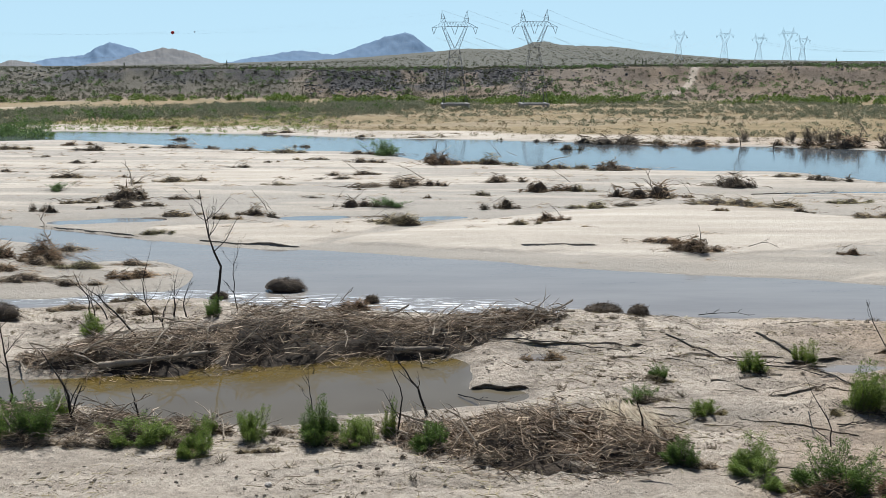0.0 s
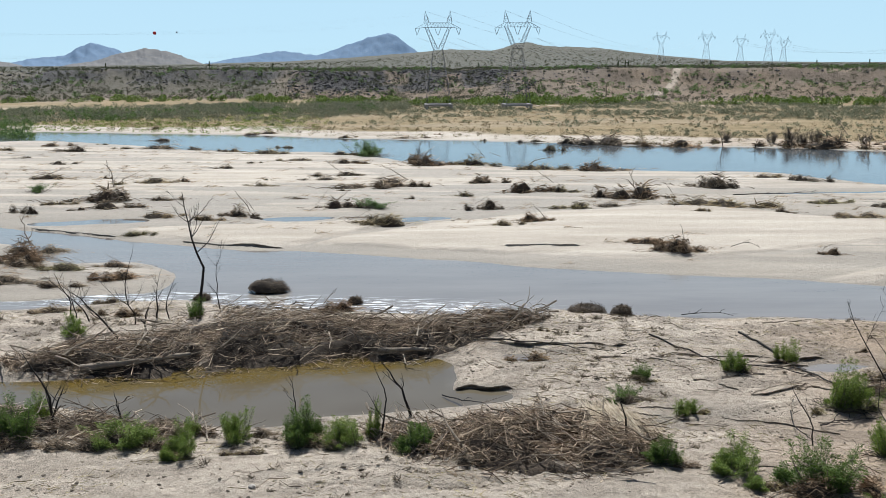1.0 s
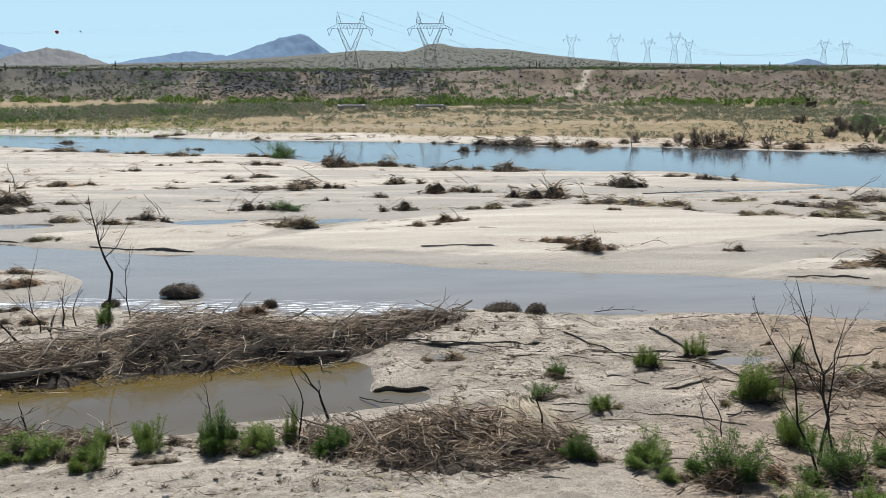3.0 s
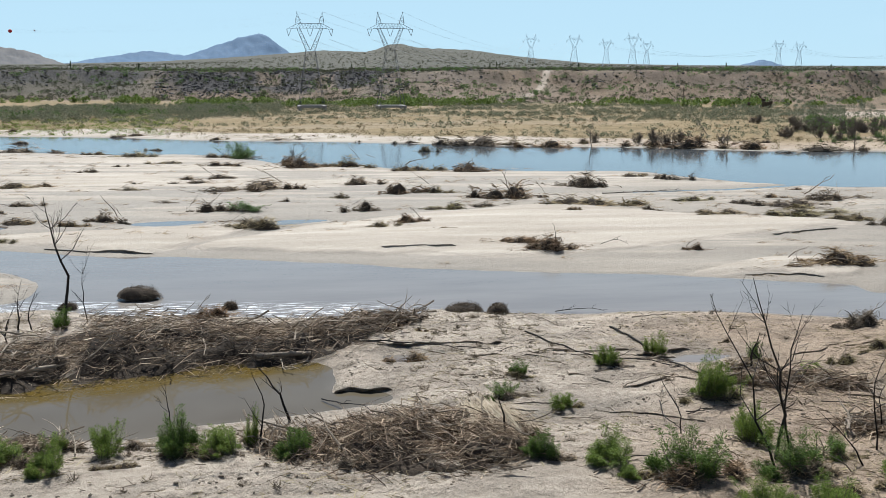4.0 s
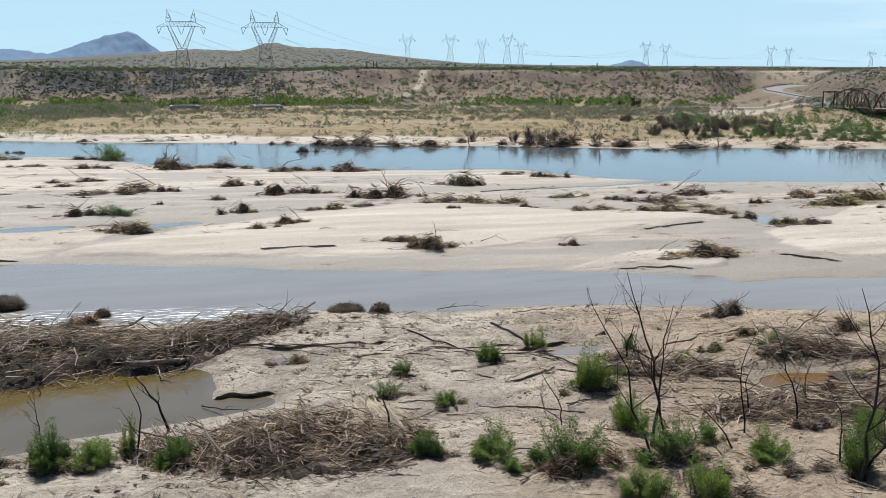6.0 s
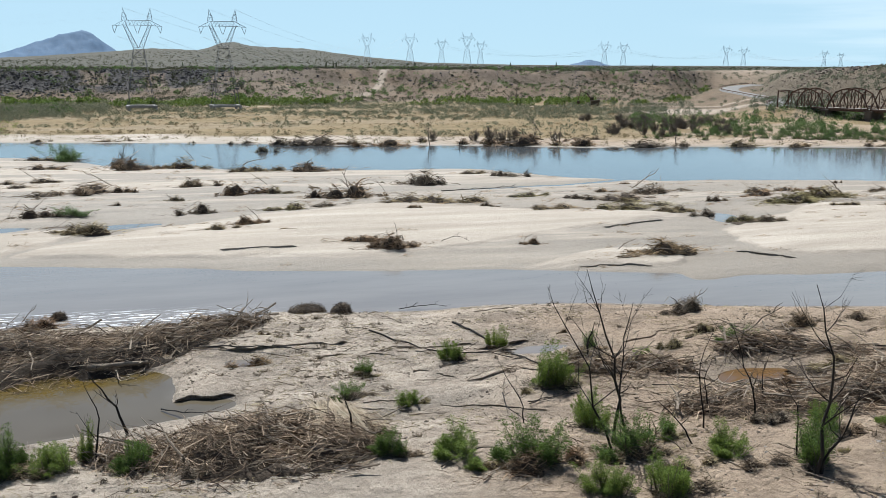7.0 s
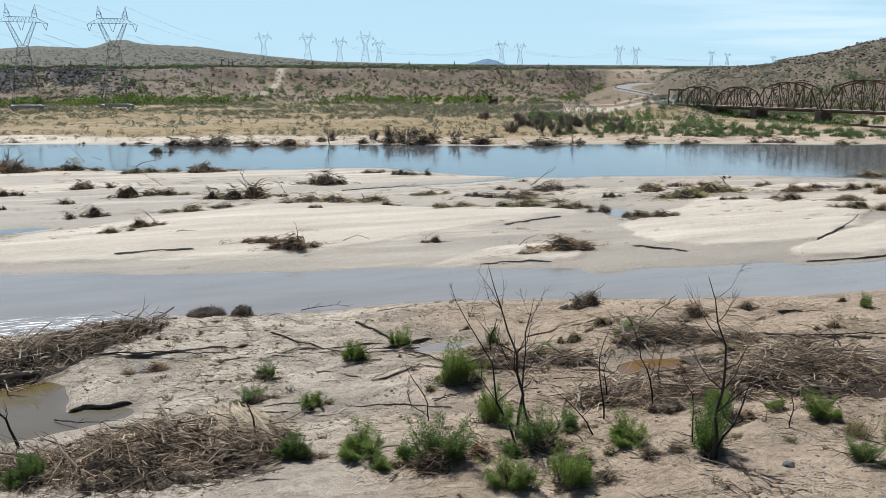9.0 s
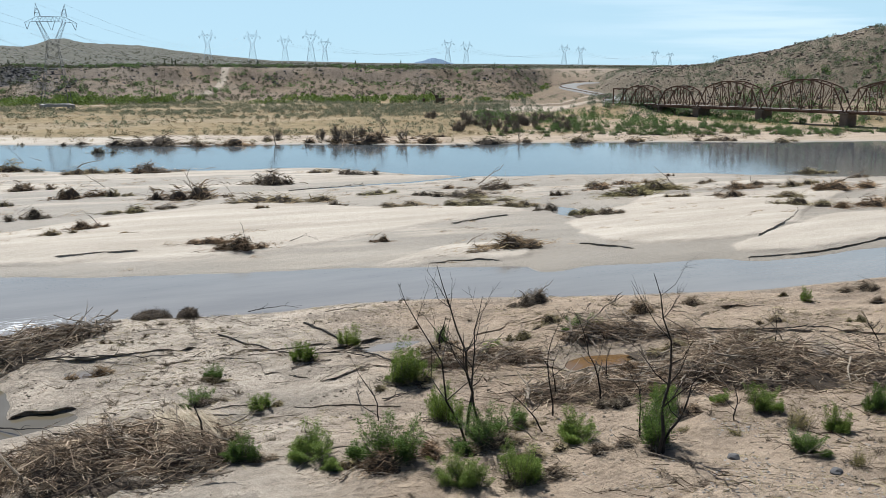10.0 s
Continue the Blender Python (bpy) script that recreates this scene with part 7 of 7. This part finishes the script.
for k, (az, r, h) in enumerate(((-12.4, 620, 5.5), (-8.85, 610, 4.5), (-7.39, 600, 4.0), (11.2, 590, 4.5), (11.59, 590, 5.0), (11.78, 600, 4.0), (21.95, 640, 4.5), (16.35, 620, 4.0), (24.6, 640, 4.5), (3.1, 620, 4.5), (-18.0, 640, 4.0), (30.1, 640, 4.0))):
    c = thing("saguaro_cactus", "tall green saguaro cactus on the desert plain", "cactus", "saguaros")
    s = Soup()
    tube(s, [(0, 0, -0.2), (0, 0, 0.4), (0, 0, h * 0.6), (0, 0, h * 0.95), (0, 0, h)], [0.25, 0.32, 0.36, 0.30, 0.12], 8)
    part("column", s, CACTUS, c)
    if k % 2:
        s = Soup()
        tube(s, [(0, 0, h * 0.45), (0.8, 0, h * 0.5), (0.9, 0, h * 0.8)], [0.2, 0.22, 0.14], 6)
        part("arm", s, CACTUS, c)
    set_down(c, *polar(az, r), 40 * k)
for k, (u, rad, colour) in enumerate(((0.2846, 0.55, (0.45, 0.03, 0.03)), (0.2677, 0.22, (0.08, 0.03, 0.03)))):
    x0, y0, z0 = near_towers[0]
    a = np.array((x0 + 0.137 * TOWER_H, y0, z0 + TOWER_H))
    b = np.array((-330 + 6, 90, 48.0))
    p = a + (b - a) * u - np.array((0, 0, 64 * u * (1 - u)))
    bm = bmesh.new()
    bmesh.ops.create_uvsphere(bm, u_segments=16, v_segments=10, radius=rad)
    me = bpy.data.meshes.new("marker_ball")
    bm.to_mesh(me)
    bm.free()
    me.materials.append(plain("marker_ball_paint", tuple(0.7 * c for c in colour), colour, 1.0, 0.5))
    ball = tagged(new("marker_ball", me), "round red aviation marker ball on a power cable", "marker ball", "marker balls")
    ball.location = p

# ---------------------------------------------------------------- litter of the near bank
x, y, rng = scatter(24000, (-30, 57), (38, 84), 20, lambda x, y, a, d: smooth(fbm(x, y, 4, 3), 0.40, 0.62) * smooth(lie(x, y)[2], 0.3, 1.0))
z = lie(x, y)[0]
s = Soup()
turn = rng.uniform(0, 6.28, len(x))
rods(s, np.stack([x, y, z + 0.015], 1), np.stack([np.cos(turn), np.sin(turn), rng.uniform(-0.02, 0.12, len(x))], 1), rng.uniform(0.15, 0.9, len(x)), rng.uniform(0.009, 0.02, len(x)), rng, 0.1)
tagged(new("twig_litter", s.mesh("twig_litter", BRUSH)), "small twigs and bark strewn over the silt", "twig litter", kind="stuff")
x, y, rng = scatter(9000, (-30, 57), (38, 76), 27, lambda x, y, a, d: smooth(fbm(x, y, 5, 3), 0.46, 0.62) * smooth(lie(x, y)[2], 0.3, 1.0) * (0.15 + 0.85 * smooth(a, 20, 30) * smooth(62 - d, -8, 6)))
turn = rng.randn(len(x)) * 0.8 + 2.6
s = Soup()
rods(s, np.stack([x, y, lie(x, y)[0] + 0.03], 1), np.stack([np.cos(turn), np.sin(turn), rng.uniform(-0.02, 0.16, len(x))], 1), np.exp(rng.uniform(-1.2, 0.7, len(x))), 0.01 + 0.018 * rng.rand(len(x)) ** 2, rng, 0.1)
tagged(new("loose_sticks", s.mesh("loose_sticks", STICK)), "bleached sticks strewn between the driftwood piles", "driftwood", kind="stuff")
x, y, rng = scatter(26000, (-30, 57), (38, 80), 21, lambda x, y, a, d: np.clip(smooth(fbm(x, y, 3, 3), 0.50, 0.66) * 0.5 + smooth(0.02 - np.abs(fbm(x * 0.45, y * 1.3, 9, 3) - 0.5), 0, 0.012), 0, 1) * smooth(lie(x, y)[2], 0.3, 1.0) * (0.2 + 0.8 * smooth(lie(x, y)[1]["silt"], 0.5, 0.9)))
stones("silt_clods", "dark clods of dried silt on the bank", x, y, rng, (0.05, 0.24), plain("dried_silt_clod", (0.045, 0.036, 0.027), (0.24, 0.195, 0.15), 2.0, 0.95, islands=True), 0.5, "clods")
x, y, rng = scatter(1000, (-30, 57), (38, 80), 23, lambda x, y, a, d: smooth(fbm(x, y, 5, 3), 0.44, 0.6) * smooth(lie(x, y)[2], 0.4, 1.2))
k = np.repeat(np.arange(len(x)), 26)
size = rng.uniform(0.12, 0.5, len(x))[k]
d = rng.randn(len(k), 3) * [1, 1, 0.6] + [0, 0, 0.8]
s = Soup()
rods(s, np.stack([x[k] + rng.randn(len(k)) * size * 0.4, y[k] + rng.randn(len(k)) * size * 0.25, lie(x, y)[0][k]], 1), d, size * rng.uniform(0.5, 1.2, len(k)), rng.uniform(0.009, 0.018, len(k)), rng, 0.12)
tagged(new("dead_tufts", s.mesh("dead_tufts", BRUSH)), "small tufts of dead brown brush caught on the silt", "dead tufts", kind="stuff")
x, y, rng = scatter(150, (-8, 56), (44, 78), 25, lambda x, y, a, d: smooth(lie(x, y)[2], 0.8, 2.0) * (0.35 + 0.65 * smooth(a, 12, 26)))
for k in range(len(x)):
    ob = new("driftwood_branch", BRANCHES[k % 8] if k % 4 else LOGS[k % 3])
    tagged(ob, "grey forked driftwood branch lying on silt", "branch", "stray branches")
    set_down(ob, x[k], y[k], rng.uniform(0, 360), rng.uniform(0.8, 3.0), 1.0, -0.03)
x, y, rng = scatter(3600, (36, 56), (38, 52), 22, lambda x, y, a, d: smooth(fbm(x, y, 4, 3), 0.42, 0.6))
stones("pebbles", "pale grey pebbles and gravel on the bank", x, y, rng, (0.03, 0.15), PALEROCK, 0.6, "pebbles")
for x, y, w in ((32.9, 32.9, 0.62), (36.0, 29.4, 0.6), (-8.1, 41.4, 0.34)):
    rng = np.random.RandomState(int(w * 100))
    bm = bmesh.new()
    bmesh.ops.create_icosphere(bm, subdivisions=2, radius=w / 2)
    for v in bm.verts:
        v.co *= 0.85 + 0.3 * rng.rand()
        v.co.z *= 0.65
    me = bpy.data.meshes.new("boulder")
    bm.to_mesh(me)
    bm.free()
    me.materials.append(ROCK if w > 0.55 else PALEROCK)
    set_down(tagged(new("boulder", me), "rounded grey boulder half sunk in sand", "boulder", "boulders"), x, y, 30 * w, 1, 1, -0.08)
